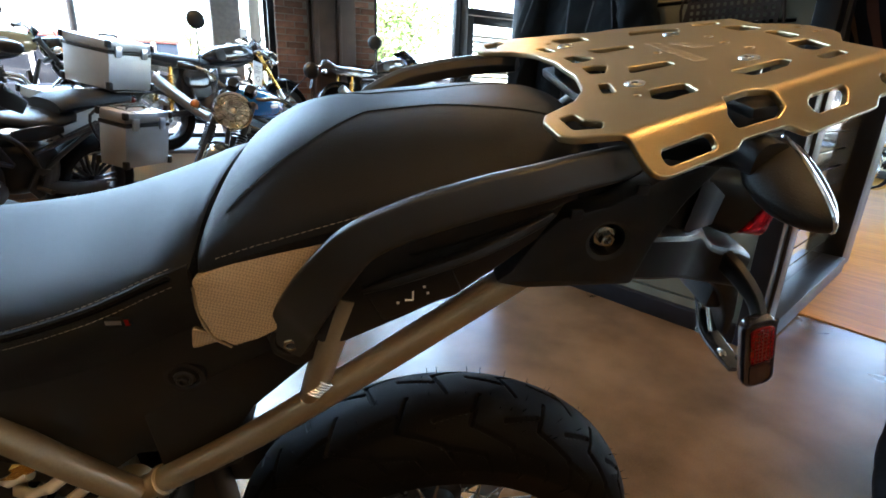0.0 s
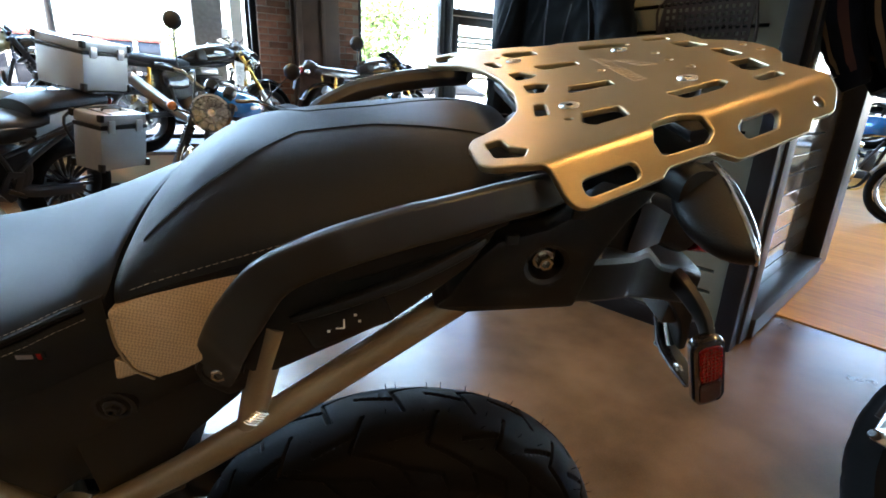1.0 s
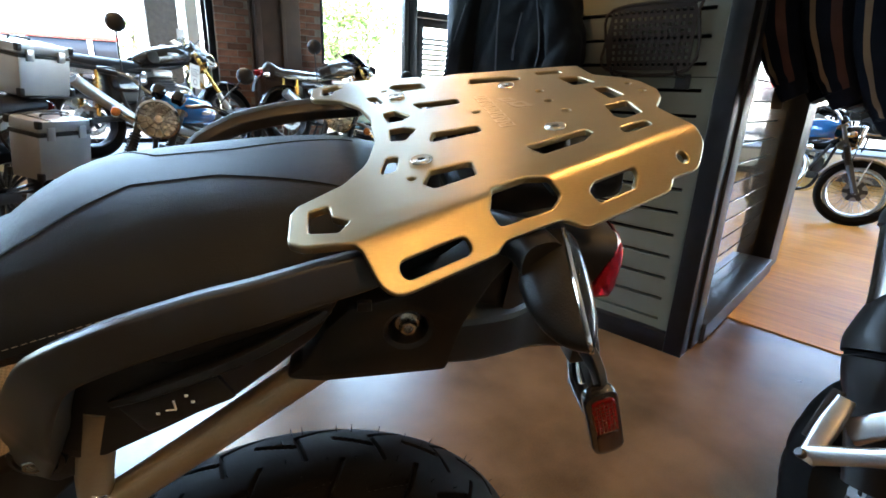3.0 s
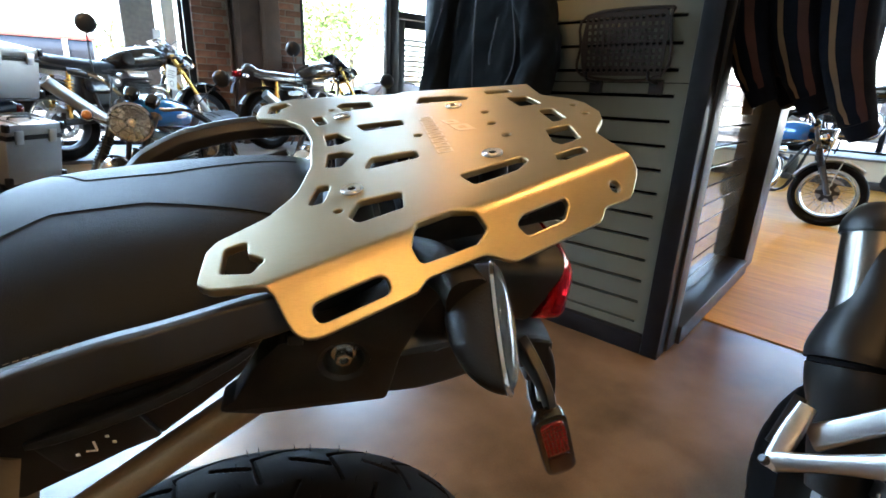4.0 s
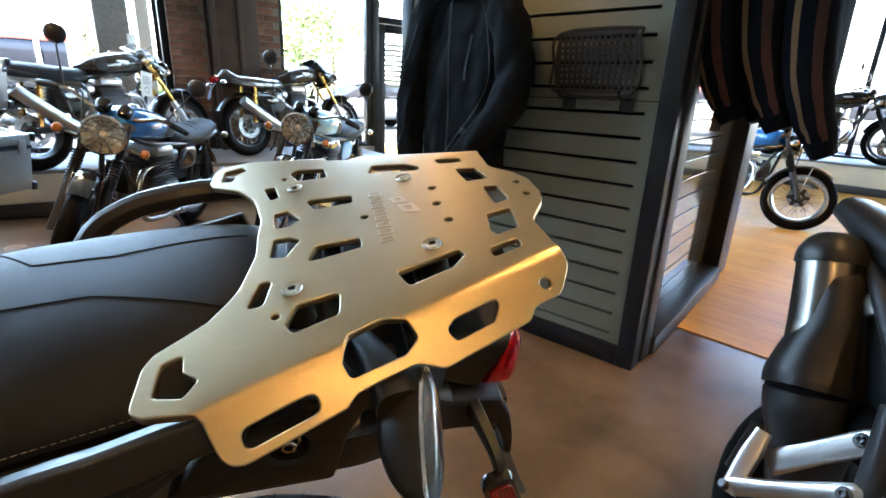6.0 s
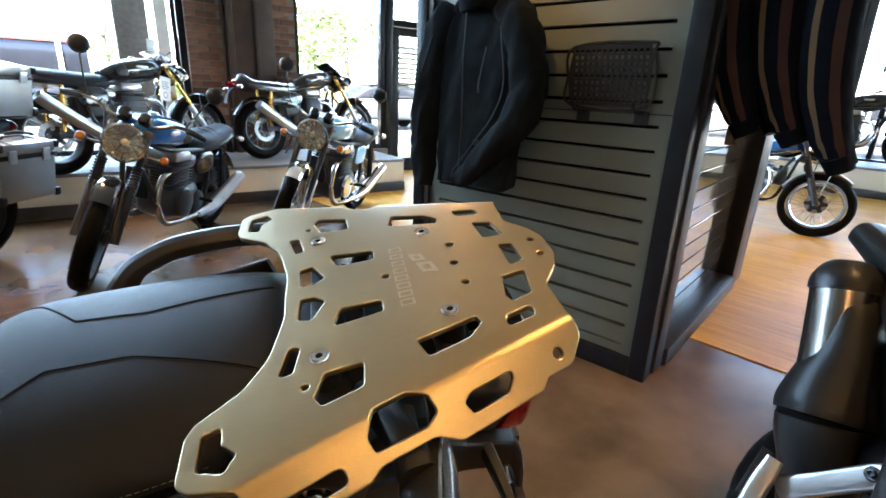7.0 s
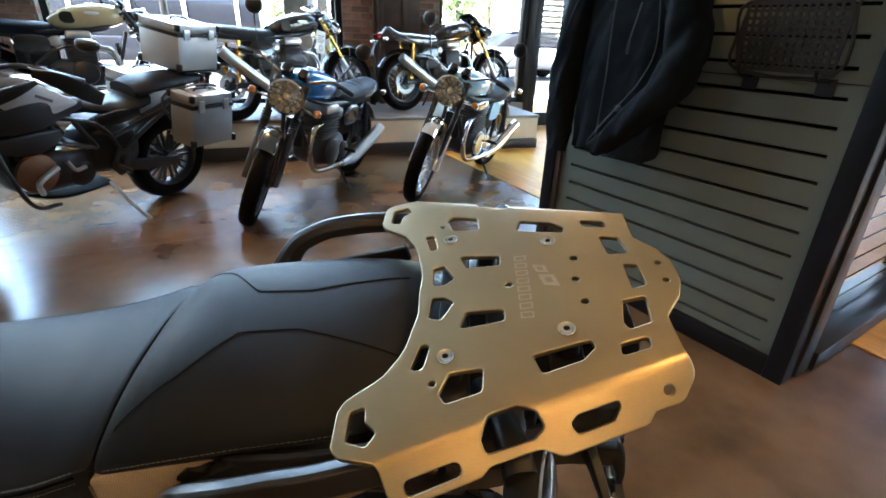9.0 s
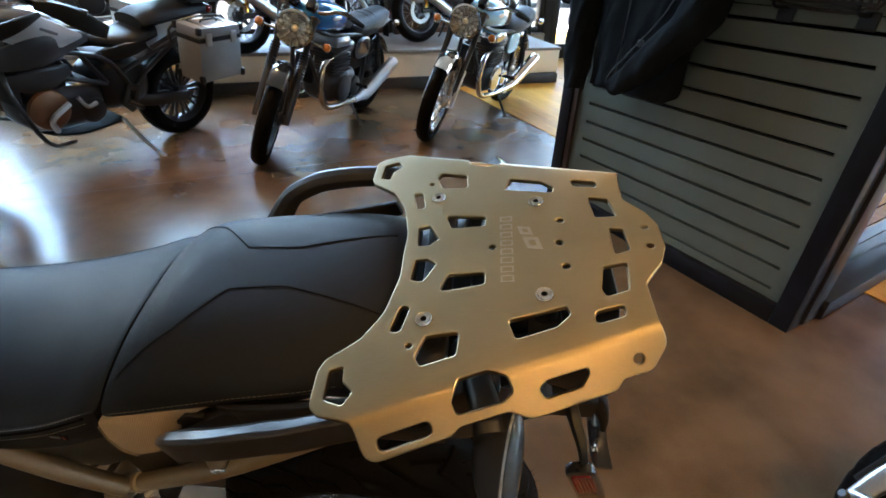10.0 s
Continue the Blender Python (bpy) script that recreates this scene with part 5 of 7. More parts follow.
for x, y in ((-51, -81), (51, -61), (-51, 81), (51, 61)):
    cup = part("rack_bolt", lathe([(0.0, 0.0), (0.0024, 0.0), (0.0027, 0.0012), (0.0052, 0.0014), (0.0057, 0.0006), (0.0074, 0.0011), (0.0079, 0.0004), (0.0079, -0.002), (0, -0.002)], 28, pose(x * mm, y * mm, 0.0027)), STEEL, rack, "flanged steel rack bolt")
    part("socket", rod((x * mm, y * mm, 0.0024), (x * mm, y * mm, 0.0031), 0.0026, 6), SEAM, cup)
    part("standoff", rod((x * mm, y * mm, -0.03), (x * mm, y * mm, -0.0028), 0.011, 16), BLACK, rack)
# maker's mark, drawn as plain rectangles and two lozenges etched into the plate
ENGRAVE = mat("etched_aluminium", (0.5, 0.42, 0.3), 0.4, 0.95, 0.1)
for k in range(8):
    v0, v1 = 0.0415 - 0.0112 * k, 0.0335 - 0.0112 * k
    part("mark_bar", plate([(0.0145, v0), (0.0265, v0), (0.0265, v1), (0.0145, v1)], [[(0.0161, v0 - 0.0016), (0.0249, v0 - 0.0016), (0.0249, v1 + 0.0016), (0.0161, v1 + 0.0016)]], 0.0003, 0, Matrix.Translation((0, 0, 0.00268))), ENGRAVE, rack, "", 0)
for q in ([(0.031, 0.026), (0.043, 0.024), (0.046, 0.012), (0.034, 0.014)], [(0.0355, 0.011), (0.05, 0.0085), (0.054, -0.008), (0.0395, -0.0055)]):
    c = (sum(p[0] for p in q) / 4, sum(p[1] for p in q) / 4)
    part("mark_lozenge", plate(q, [[(0.42 * x + 0.58 * c[0], 0.42 * y + 0.58 * c[1]) for x, y in q]], 0.0003, 0, Matrix.Translation((0, 0, 0.00268))), ENGRAVE, rack, "", 0)
# brackets under the rack
part("rack_support", box(-0.065, -0.12, -0.034, -0.035, 0.12, -0.024, 0.003), BLACK_SATIN, rack)
part("rack_support", box(0.035, -0.1, -0.034, 0.065, 0.1, -0.024, 0.003), BLACK_SATIN, rack)
part("latch_block", box(-0.02, -0.05, -0.075, 0.12, 0.05, -0.035, 0.01), BLACK, rack)


# ---- the other motorcycles ----
def stand_pose(rear, front, lean, z=0.0):
    """Local x from the rear contact point to the front one; lean to the bike's left in degrees."""
    a = math.degrees(math.atan2(front[1] - rear[1], front[0] - rear[0]))
    return pose(rear[0], rear[1], z, -lean, 0, a)


def both(fn):
    for s in (-1, 1):
        fn(s)


def roadster(m, label, tank, seat=VINYL, guard=BLACK_GLOSS, silencer=SILVER, pipe=CHROME, rim=SILVER, spokes=36, forks=BLACK_SATIN, low_bar=False, cowl=None, steer=0.0, base=1.43, gaiters=True, flyscreen=False, shock=BLACK_SATIN, stripe=None, engine=GRAPHITE, cover=None, tail_seat=False, swept=0.12, group="classic motorcycles"):
    """A classic twin: local x forwards from the rear axle, y to its left, z up."""
    mc = thing("classic_motorcycle", m, label, "motorcycle", group)
    cover = cover or BLACK_SATIN
    R, F = 0.315, 0.33
    wheel("rear_wheel", mc, pose(0, 0, R), R, 0.13, 0.222, spokes, STEEL, rim, 0.125, 2, False, -1)
    # steering head: the fork turns about it
    head = Vector((base - 0.33, 0, 0.83))
    ST = Matrix.Translation(head) @ pose(0, 0, 0, 0, -26, 0) @ pose(0, 0, 0, 0, 0, steer)     # z along the steering axis
    inv = ST.inverted()
    axle = inv @ Vector((base, 0, F))
    axle.y = 0
    fk = new("front_assembly")
    fk.parent, fk.matrix_basis = mc, ST
    AXM = Matrix.Translation(axle) @ pose(0, 0, 0, 0, 26, 0)
    wf = wheel("front_wheel", fk, AXM, F, 0.1, 0.238, spokes, STEEL, rim, 0.15, 3, False, -1)
    for s in (-1, 1):
        part("fork_leg", rod((axle.x, s * 0.095, axle.z - 0.02), (0.035, s * 0.095, 0.1), 0.021, 14, bevel=0.004), forks, fk)
        part("fork_slider", rod((axle.x - 0.004, s * 0.095, axle.z - 0.03), (axle.x * 0.62, s * 0.095, axle.z * 0.55), 0.028, 14, bevel=0.006), (GRAPHITE if rim is CHROME else cover) if gaiters else SILVER, fk)
        if gaiters:
            prof = [(0.024, 0.0)]
            for k in range(11):
                prof += [(0.034, 0.008 + 0.018 * k), (0.026, 0.017 + 0.018 * k)]
            part("fork_gaiter", lathe(prof, 16, axis((axle.x * 0.62, s * 0.095, axle.z * 0.55), (0.035, s * 0.095, 0.1))), BLACK, fk)
    part("top_yoke", sweep([(0.03, -0.12, 0.085, 0.03, 0.012), (0.0, 0, 0.09, 0.035, 0.014), (0.03, 0.12, 0.085, 0.03, 0.012)], squircle(12, 4), 5), forks, fk)
    part("lower_yoke", sweep([(0.035, -0.12, -0.08, 0.03, 0.016), (0.0, 0, -0.08, 0.035, 0.018), (0.035, 0.12, -0.08, 0.03, 0.016)], squircle(12, 4), 5), forks, fk)
    # front mudguard: an arc round the wheel
    arc = []
    for k in range(13):
        a = radians(28 + 108 * k / 12)
        arc.append((axle.x + (F + 0.022) * math.cos(a), 0, axle.z + (F + 0.022) * math.sin(a), 0.056, 0.015))
    gsec = [(-1, -0.9), (-0.8, 0.3), (-0.3, 0.9), (0.3, 0.9), (0.8, 0.3), (1, -0.9), (0.9, -0.9), (0.7, 0.1), (0.25, 0.65), (-0.25, 0.65), (-0.7, 0.1), (-0.9, -0.9)]
    rings = []
    for x, y, z, w, h in arc:
        d = Vector((x - axle.x, 0, z - axle.z)).normalized()
        rings.append([Vector((x, 0, z)) + Vector((0, sx * w, 0)) + d * (u * h) for sx, u in gsec])
    part("front_mudguard", loft(rings, True, True), guard, fk)
    both(lambda s: part("mudguard_stay", tube([(axle.x, s * 0.075, axle.z + 0.02), (axle.x + 0.1, s * 0.072, axle.z + 0.2), (axle.x + 0.16, s * 0.066, axle.z + 0.3)], 0.006, 6), pipe, fk))
    # headlamp
    LM = Matrix.Translation((0.135, 0, -0.02)) @ pose(0, 0, 0, 0, 26, 0) @ Matrix.Scale(1.1, 4) @ Matrix.Rotation(math.pi / 2, 4, "Y")
    lamp = part("headlamp", lathe([(0, -0.12), (0.04, -0.118), (0.075, -0.09), (0.095, -0.03), (0.098, 0.02), (0.1, 0.035)], 32, LM), BLACK_GLOSS, fk, "round headlamp with bright rim")
    part("lamp_rim", lathe([(0.1, 0.02), (0.106, 0.028), (0.106, 0.042), (0.096, 0.048), (0.092, 0.04), (0.096, 0.02)], 36, LM, close=True), CHROME, lamp)
    part("lamp_reflector", lathe([(0.0, -0.055), (0.02, -0.05), (0.055, -0.02), (0.07, 0.0), (0.085, 0.02), (0.095, 0.038)], 14, LM), LAMP_SILVER, lamp, "faceted bright reflector", 0)
    part("bulb", blob(0, 0, 0.0, 0.018, 0.018, 0.025, 2, 12, 8, LM), WHITE, lamp)
    for a in range(6):
        part("reflector_facet", box(-0.003, 0.02, 0.012, 0.003, 0.088, 0.018, 0, None, LM @ pose(0, 0, 0, 0, 0, 60 * a)), STEEL, lamp, "", 0)
    part("lamp_glass", lathe([(0.095, 0.04), (0.07, 0.05), (0.035, 0.056), (0.0, 0.058)], 28, LM), LAMP_GLASS, lamp).visible_shadow = False
    both(lambda s: part("lamp_bracket", tube([(0.05, s * 0.1, -0.02), (0.1, s * 0.112, -0.02), (0.13, s * 0.1, -0.02)], 0.008, 8), forks, fk))
    for s in (-1, 1):
        part("indicator_stem", rod((0.06, s * 0.1, -0.06), (0.07, s * 0.19, -0.06), 0.008, 8), pipe, fk)
        part("indicator", blob(0.08, s * 0.215, -0.06, 0.036, 0.03, 0.03, 2.2, 14, 10), pipe, fk)
        part("indicator_lens", blob(0.105, s * 0.215, -0.06, 0.02, 0.026, 0.026, 2.2, 12, 8), AMBER, fk, "amber indicator lens")
        part("clock", lathe([(0, -0.03), (0.03, -0.03), (0.042, 0.0), (0.042, 0.03), (0.038, 0.034), (0.034, 0.026), (0, 0.024)], 20, Matrix.Translation((0.05, s * 0.055, 0.15)) @ pose(0, 0, 0, 0, -28, 0)), BLACK_GLOSS, fk)
    bar = [(0.0, 0.0, 0.13), (0.02, 0.12, 0.14), (-0.02, 0.24, 0.2), (-0.12, 0.4, 0.2)] if not low_bar else [(0.03, 0.09, 0.06), (0.02, 0.2, 0.06), (-0.06, 0.34, 0.035)]
    for s in (-1, 1):
        part("handlebar", tube([(x, s * y, z) for x, y, z in bar], 0.0115, 10, 5), pipe if not low_bar else BLACK_SATIN, fk)
        e0, e1 = Vector(bar[-2]), Vector(bar[-1])
        e0.y *= s
        e1.y *= s
        part("grip", rod(e0.lerp(e1, 0.3), e1, 0.0175, 12, bevel=0.004), BLACK, fk)
        part("brake_lever", tube([e0 + Vector((0.04, 0, 0)), e0.lerp(e1, 0.5) + Vector((0.075, 0, 0)), e1 + Vector((0.05, 0, 0))], 0.006, 6), BLACK_SATIN, fk)
        if not low_bar:
            base_m = e0.lerp(e1, 0.15)
            part("mirror_stem", tube([base_m, base_m + Vector((0.06, s * 0.05, 0.12)), base_m + Vector((0.06, s * 0.1, 0.24))], 0.005, 6), BLACK_SATIN, fk)
            MM = axis(base_m + Vector((0.06, s * 0.11, 0.27)), base_m + Vector((0.5, s * 0.08, 0.05)))
            mh = part("mirror", lathe([(0, 0.03), (0.03, 0.026), (0.05, 0.012), (0.055, 0.0), (0.05, -0.006)], 24, MM), BLACK_SATIN, fk, "round black mirror")
            part("mirror_glass", lathe([(0, -0.004), (0.05, -0.004)], 24, MM), MIRROR, mh)
        else:
            MM = axis(e1 + Vector((0, s * 0.06, 0.0)), e1 + Vector((0.4, s * 0.05, 0.0)))
            part("mirror_stem", tube([e1, e1 + Vector((0, s * 0.02, 0.0)), e1 + Vector((0.0, s * 0.06, 0.0))], 0.006, 6), pipe, fk)
            mh = part("mirror", lathe([(0, 0.03), (0.03, 0.026), (0.045, 0.012), (0.05, 0.0), (0.045, -0.006)], 24, MM), pipe, fk, "bright bar-end mirror")
            part("mirror_glass", lathe([(0, -0.004), (0.045, -0.004)], 24, MM), MIRROR, mh)
    part("brake_hose", tube([(0.02, -0.2, 0.18), (0.16, -0.15, 0.16), (0.14, -0.1, -0.1), (axle.x * 0.6, -0.11, axle.z * 0.6)], 0.005, 6), BLACK, fk)
    if flyscreen:
        fs = []
        for k in range(9):
            a = radians(-70 + 140 * k / 8)
            fs.append([Vector((0.02 + 0.13 * math.cos(a), 0.15 * math.sin(a), -0.08)), Vector((0.05 + 0.14 * math.cos(a), 0.16 * math.sin(a), 0.06)), Vector((0.02 + 0.1 * math.cos(a), 0.13 * math.sin(a), 0.2)), Vector((-0.02 + 0.09 * math.cos(a), 0.12 * math.sin(a), 0.26))])
        b = loft(fs, False, False)
        bmesh.ops.solidify(b, geom=b.faces[:], thickness=0.004)
        part("flyscreen", b, guard if flyscreen == "solid" else LAMP_GLASS, fk, "small cockpit screen")
    # frame
    for s in (-1, 1):
        part("frame_tube", tube([(base - 0.36, s * 0.03, 0.86), (base - 0.6, s * 0.09, 0.78), (0.42, s * 0.11, 0.74), (0.1, s * 0.11, 0.755), (-0.14, s * 0.1, 0.79)], 0.016, 8), BLACK_SATIN, mc)
        part("frame_tube", tube([(base - 0.35, s * 0.04, 0.76), (base - 0.47, s * 0.11, 0.45), (base - 0.6, s * 0.13, 0.27), (0.45, s * 0.13, 0.26), (0.3, s * 0.12, 0.42), (0.28, s * 0.11, 0.74)], 0.016, 8), BLACK_SATIN, mc)
        part("swing_arm", sweep([(0.0, s * 0.105, R, 0.014, 0.024), (0.2, s * 0.105, R + 0.01, 0.014, 0.026), (0.42, s * 0.1, R + 0.03, 0.016, 0.03)], squircle(12, 4), 4), BLACK_SATIN, mc)
        s0, s1 = Vector((0.04, s * 0.13, R + 0.03)), Vector((0.11, s * 0.125, 0.72))
        shk = part("shock", rod(s0, s1, 0.016, 12), shock, mc)
        ms, L = axis(s0, s1), (s1 - s0).length
        coil = [ms @ Vector((0.029 * math.cos(2 * math.pi * k / 8), 0.029 * math.sin(2 * math.pi * k / 8), 0.06 + (L - 0.12) * k / 72)) for k in range(73)]
        part("shock_spring", tube(coil, 0.0055, 6, 1), shock if shock != BLACK_SATIN else BLACK, shk)
        # exhaust: header down from the head, along the engine, silencer to the back
        part("exhaust_header", tube([(base - 0.63, s * 0.1, 0.62), (base - 0.5, s * 0.115, 0.58), (base - 0.46, s * 0.125, 0.42), (base - 0.53, s * 0.135, 0.29), (base - 0.7, s * 0.15, 0.26), (0.5, s * 0.18, 0.265)], 0.021, 12, 6), pipe, mc)
        part("silencer", sweep([(0.52, s * 0.18, 0.265, 0.024, 0.024), (0.42, s * 0.185, 0.275, 0.034, 0.034), (0.32, s * 0.19, 0.29, 0.048, 0.048), (0.06, s * 0.2, 0.3 + swept * 0.75, 0.051, 0.051), (-0.1, s * 0.208, 0.31 + swept * 1.25, 0.05, 0.05), (-0.125, s * 0.209, 0.312 + swept * 1.33, 0.044, 0.044)], circle(20), 5), silencer, mc, "tapered silencer")
        part("foot_peg", rod((0.48, s * 0.15, 0.38), (0.48, s * 0.26, 0.38), 0.014, 8), BLACK, mc)
        part("side_panel", blob(0.34, s * 0.115, 0.63, 0.13, 0.02, 0.085, 3.2), tank if stripe and tank is not BLUE_PAINT else BLACK_GLOSS, mc)
    # engine
    eng = new("engine")
    eng.parent = mc
    part("crankcase", blob(0.62, 0, 0.39, 0.23, 0.15, 0.13, 3.2, 24, 14), engine, eng)
    for s in (-1, 1):
        part("engine_cover", lathe([(0, 0.035), (0.07, 0.033), (0.1, 0.022), (0.108, 0.0)], 28, axis((0.68, s * 0.145, 0.39), (0.68, s * 0.4, 0.39))), cover, eng, "round polished engine cover" if cover != BLACK_SATIN else "round black engine cover")
        part("engine_cover", lathe([(0, 0.03), (0.05, 0.028), (0.075, 0.016), (0.08, 0.0)], 24, axis((0.48, s * 0.14, 0.36), (0.48, s * 0.4, 0.36))), cover, eng)
        part("carburettor", blob(0.5, s * 0.07, 0.66, 0.06, 0.04, 0.05, 2.6), SILVER, eng)
    part("cylinder", box(0.58, -0.12, 0.48, 0.8, 0.12, 0.66, 0.02), engine, eng)
    for k in range(9):
        part("cooling_fin", box(0.565, -0.14, 0.5 + 0.022 * k, 0.815, 0.14, 0.506 + 0.022 * k, 0.002), engine, eng)
    part("rocker_cover", box(0.59, -0.14, 0.685, 0.79, 0.14, 0.755, 0.025), cover if cover != BLACK_SATIN else SILVER, eng)
    part("air_box", box(0.2, -0.1, 0.46, 0.5, 0.1, 0.735, 0.02), BLACK, eng)
    part("oil_cooler", box(base - 0.46, -0.07, 0.46, base - 0.43, 0.07, 0.66, 0.006), BLACK, eng)
    # tank
    T = [(0.5, 0.06, 0.82, 0.045), (0.55, 0.1, 0.835, 0.065), (0.64, 0.128, 0.86, 0.088), (0.78, 0.14, 0.885, 0.1), (0.92, 0.135, 0.9, 0.1), (1.03, 0.105, 0.9, 0.085), (1.08, 0.06, 0.89, 0.055)]
    tk = part("fuel_tank", sweep([(x, 0, z, w, h) for x, w, z, h in T], squircle(28, 2.7), 5), tank, mc, "glossy painted fuel tank")
    part("filler_cap", lathe([(0, 0.02), (0.026, 0.018), (0.032, 0.006), (0.032, -0.02)], 20, pose(0.84, 0, 0.99)), CHROME, tk)
    for s in (-1, 1):
        part("tank_badge", blob(0.83, s * 0.141, 0.9, 0.06, 0.006, 0.014, 2.4, 16, 8), SILVER, tk, "plain bright tank badge")
        part("knee_pad", blob(0.64, s * 0.127, 0.86, 0.06, 0.008, 0.05, 2.6), BLACK, tk)
    # seat
    hump = 0.07 if cowl else 0.02
    S = [(0.53, 0.085, 0.77, 0.82), (0.45, 0.12, 0.762, 0.835), (0.3, 0.138, 0.762, 0.842), (0.12, 0.13, 0.77, 0.856), (-0.05, 0.115, 0.785, 0.866), (-0.16, 0.095, 0.815, 0.85 + hump), (-0.25, 0.06, 0.825, 0.845)]
    st = part("seat", cushion(S[::-1], 24, 0.05, ends=0.0), cowl or seat, mc, "black seat with cross seams" if not cowl else "humped tail seat unit")
    if not cowl:
        for k in range(2):
            x = 0.2 - 0.09 * k
            part("seat_rib", tube([(x, y, lerp_rows(sorted(S), x)[2] + (lerp_rows(sorted(S), x)[3] - lerp_rows(sorted(S), x)[2]) * max(0, 1 - abs(y / lerp_rows(sorted(S), x)[1]) ** 2.5) ** 0.59 + 0.001) for y in (-0.1, -0.05, 0, 0.05, 0.1)], 0.003, 5, 3), SEAM, st)
    # rear mudguard, lamp, number plate hanger
    rings = []
    for k in range(9):
        a = radians(60 + 92 * k / 8)
        d = Vector((math.cos(a), 0, math.sin(a)))
        rings.append([Vector((0, 0, R)) + d * (R + 0.035 + u * 0.014) + Vector((0, sx * 0.075, 0)) for sx, u in gsec])
    part("rear_mudguard", loft(rings), guard, mc)
    tl = part("tail_lamp", sweep([(-0.25, 0, 0.8, 0.045, 0.032), (-0.3, 0, 0.795, 0.042, 0.034), (-0.315, 0, 0.79, 0.034, 0.028)], squircle(16, 2.6), 4), RED_LENS, mc, "round red tail lamp")
    part("tail_lamp_core", blob(-0.28, 0, 0.797, 0.02, 0.03, 0.024, 2.5), RED_DEEP, tl)
    part("plate_hanger", sweep([(-0.24, 0, 0.77, 0.03, 0.008), (-0.33, 0, 0.7, 0.03, 0.006), (-0.37, 0, 0.6, 0.03, 0.005)], squircle(10, 4), 4), BLACK, mc)
    both(lambda s: part("rear_indicator", blob(-0.26, s * 0.13, 0.76, 0.034, 0.026, 0.026, 2.2), pipe, mc))
    both(lambda s: part("indicator_stem", rod((-0.23, 0, 0.76), (-0.26, s * 0.12, 0.76), 0.007, 8), BLACK, mc))
    # side stand
    part("side_stand", tube([(0.52, 0.12, 0.28), (0.5, 0.2, 0.14), (0.46, 0.27, 0.02)], 0.011, 8), BLACK_SATIN, mc)
    part("stand_foot", box(0.42, 0.245, -0.005 + 0.27 * math.tan(radians(0)), 0.5, 0.3, 0.018, 0.004), BLACK_SATIN, mc)
    return mc


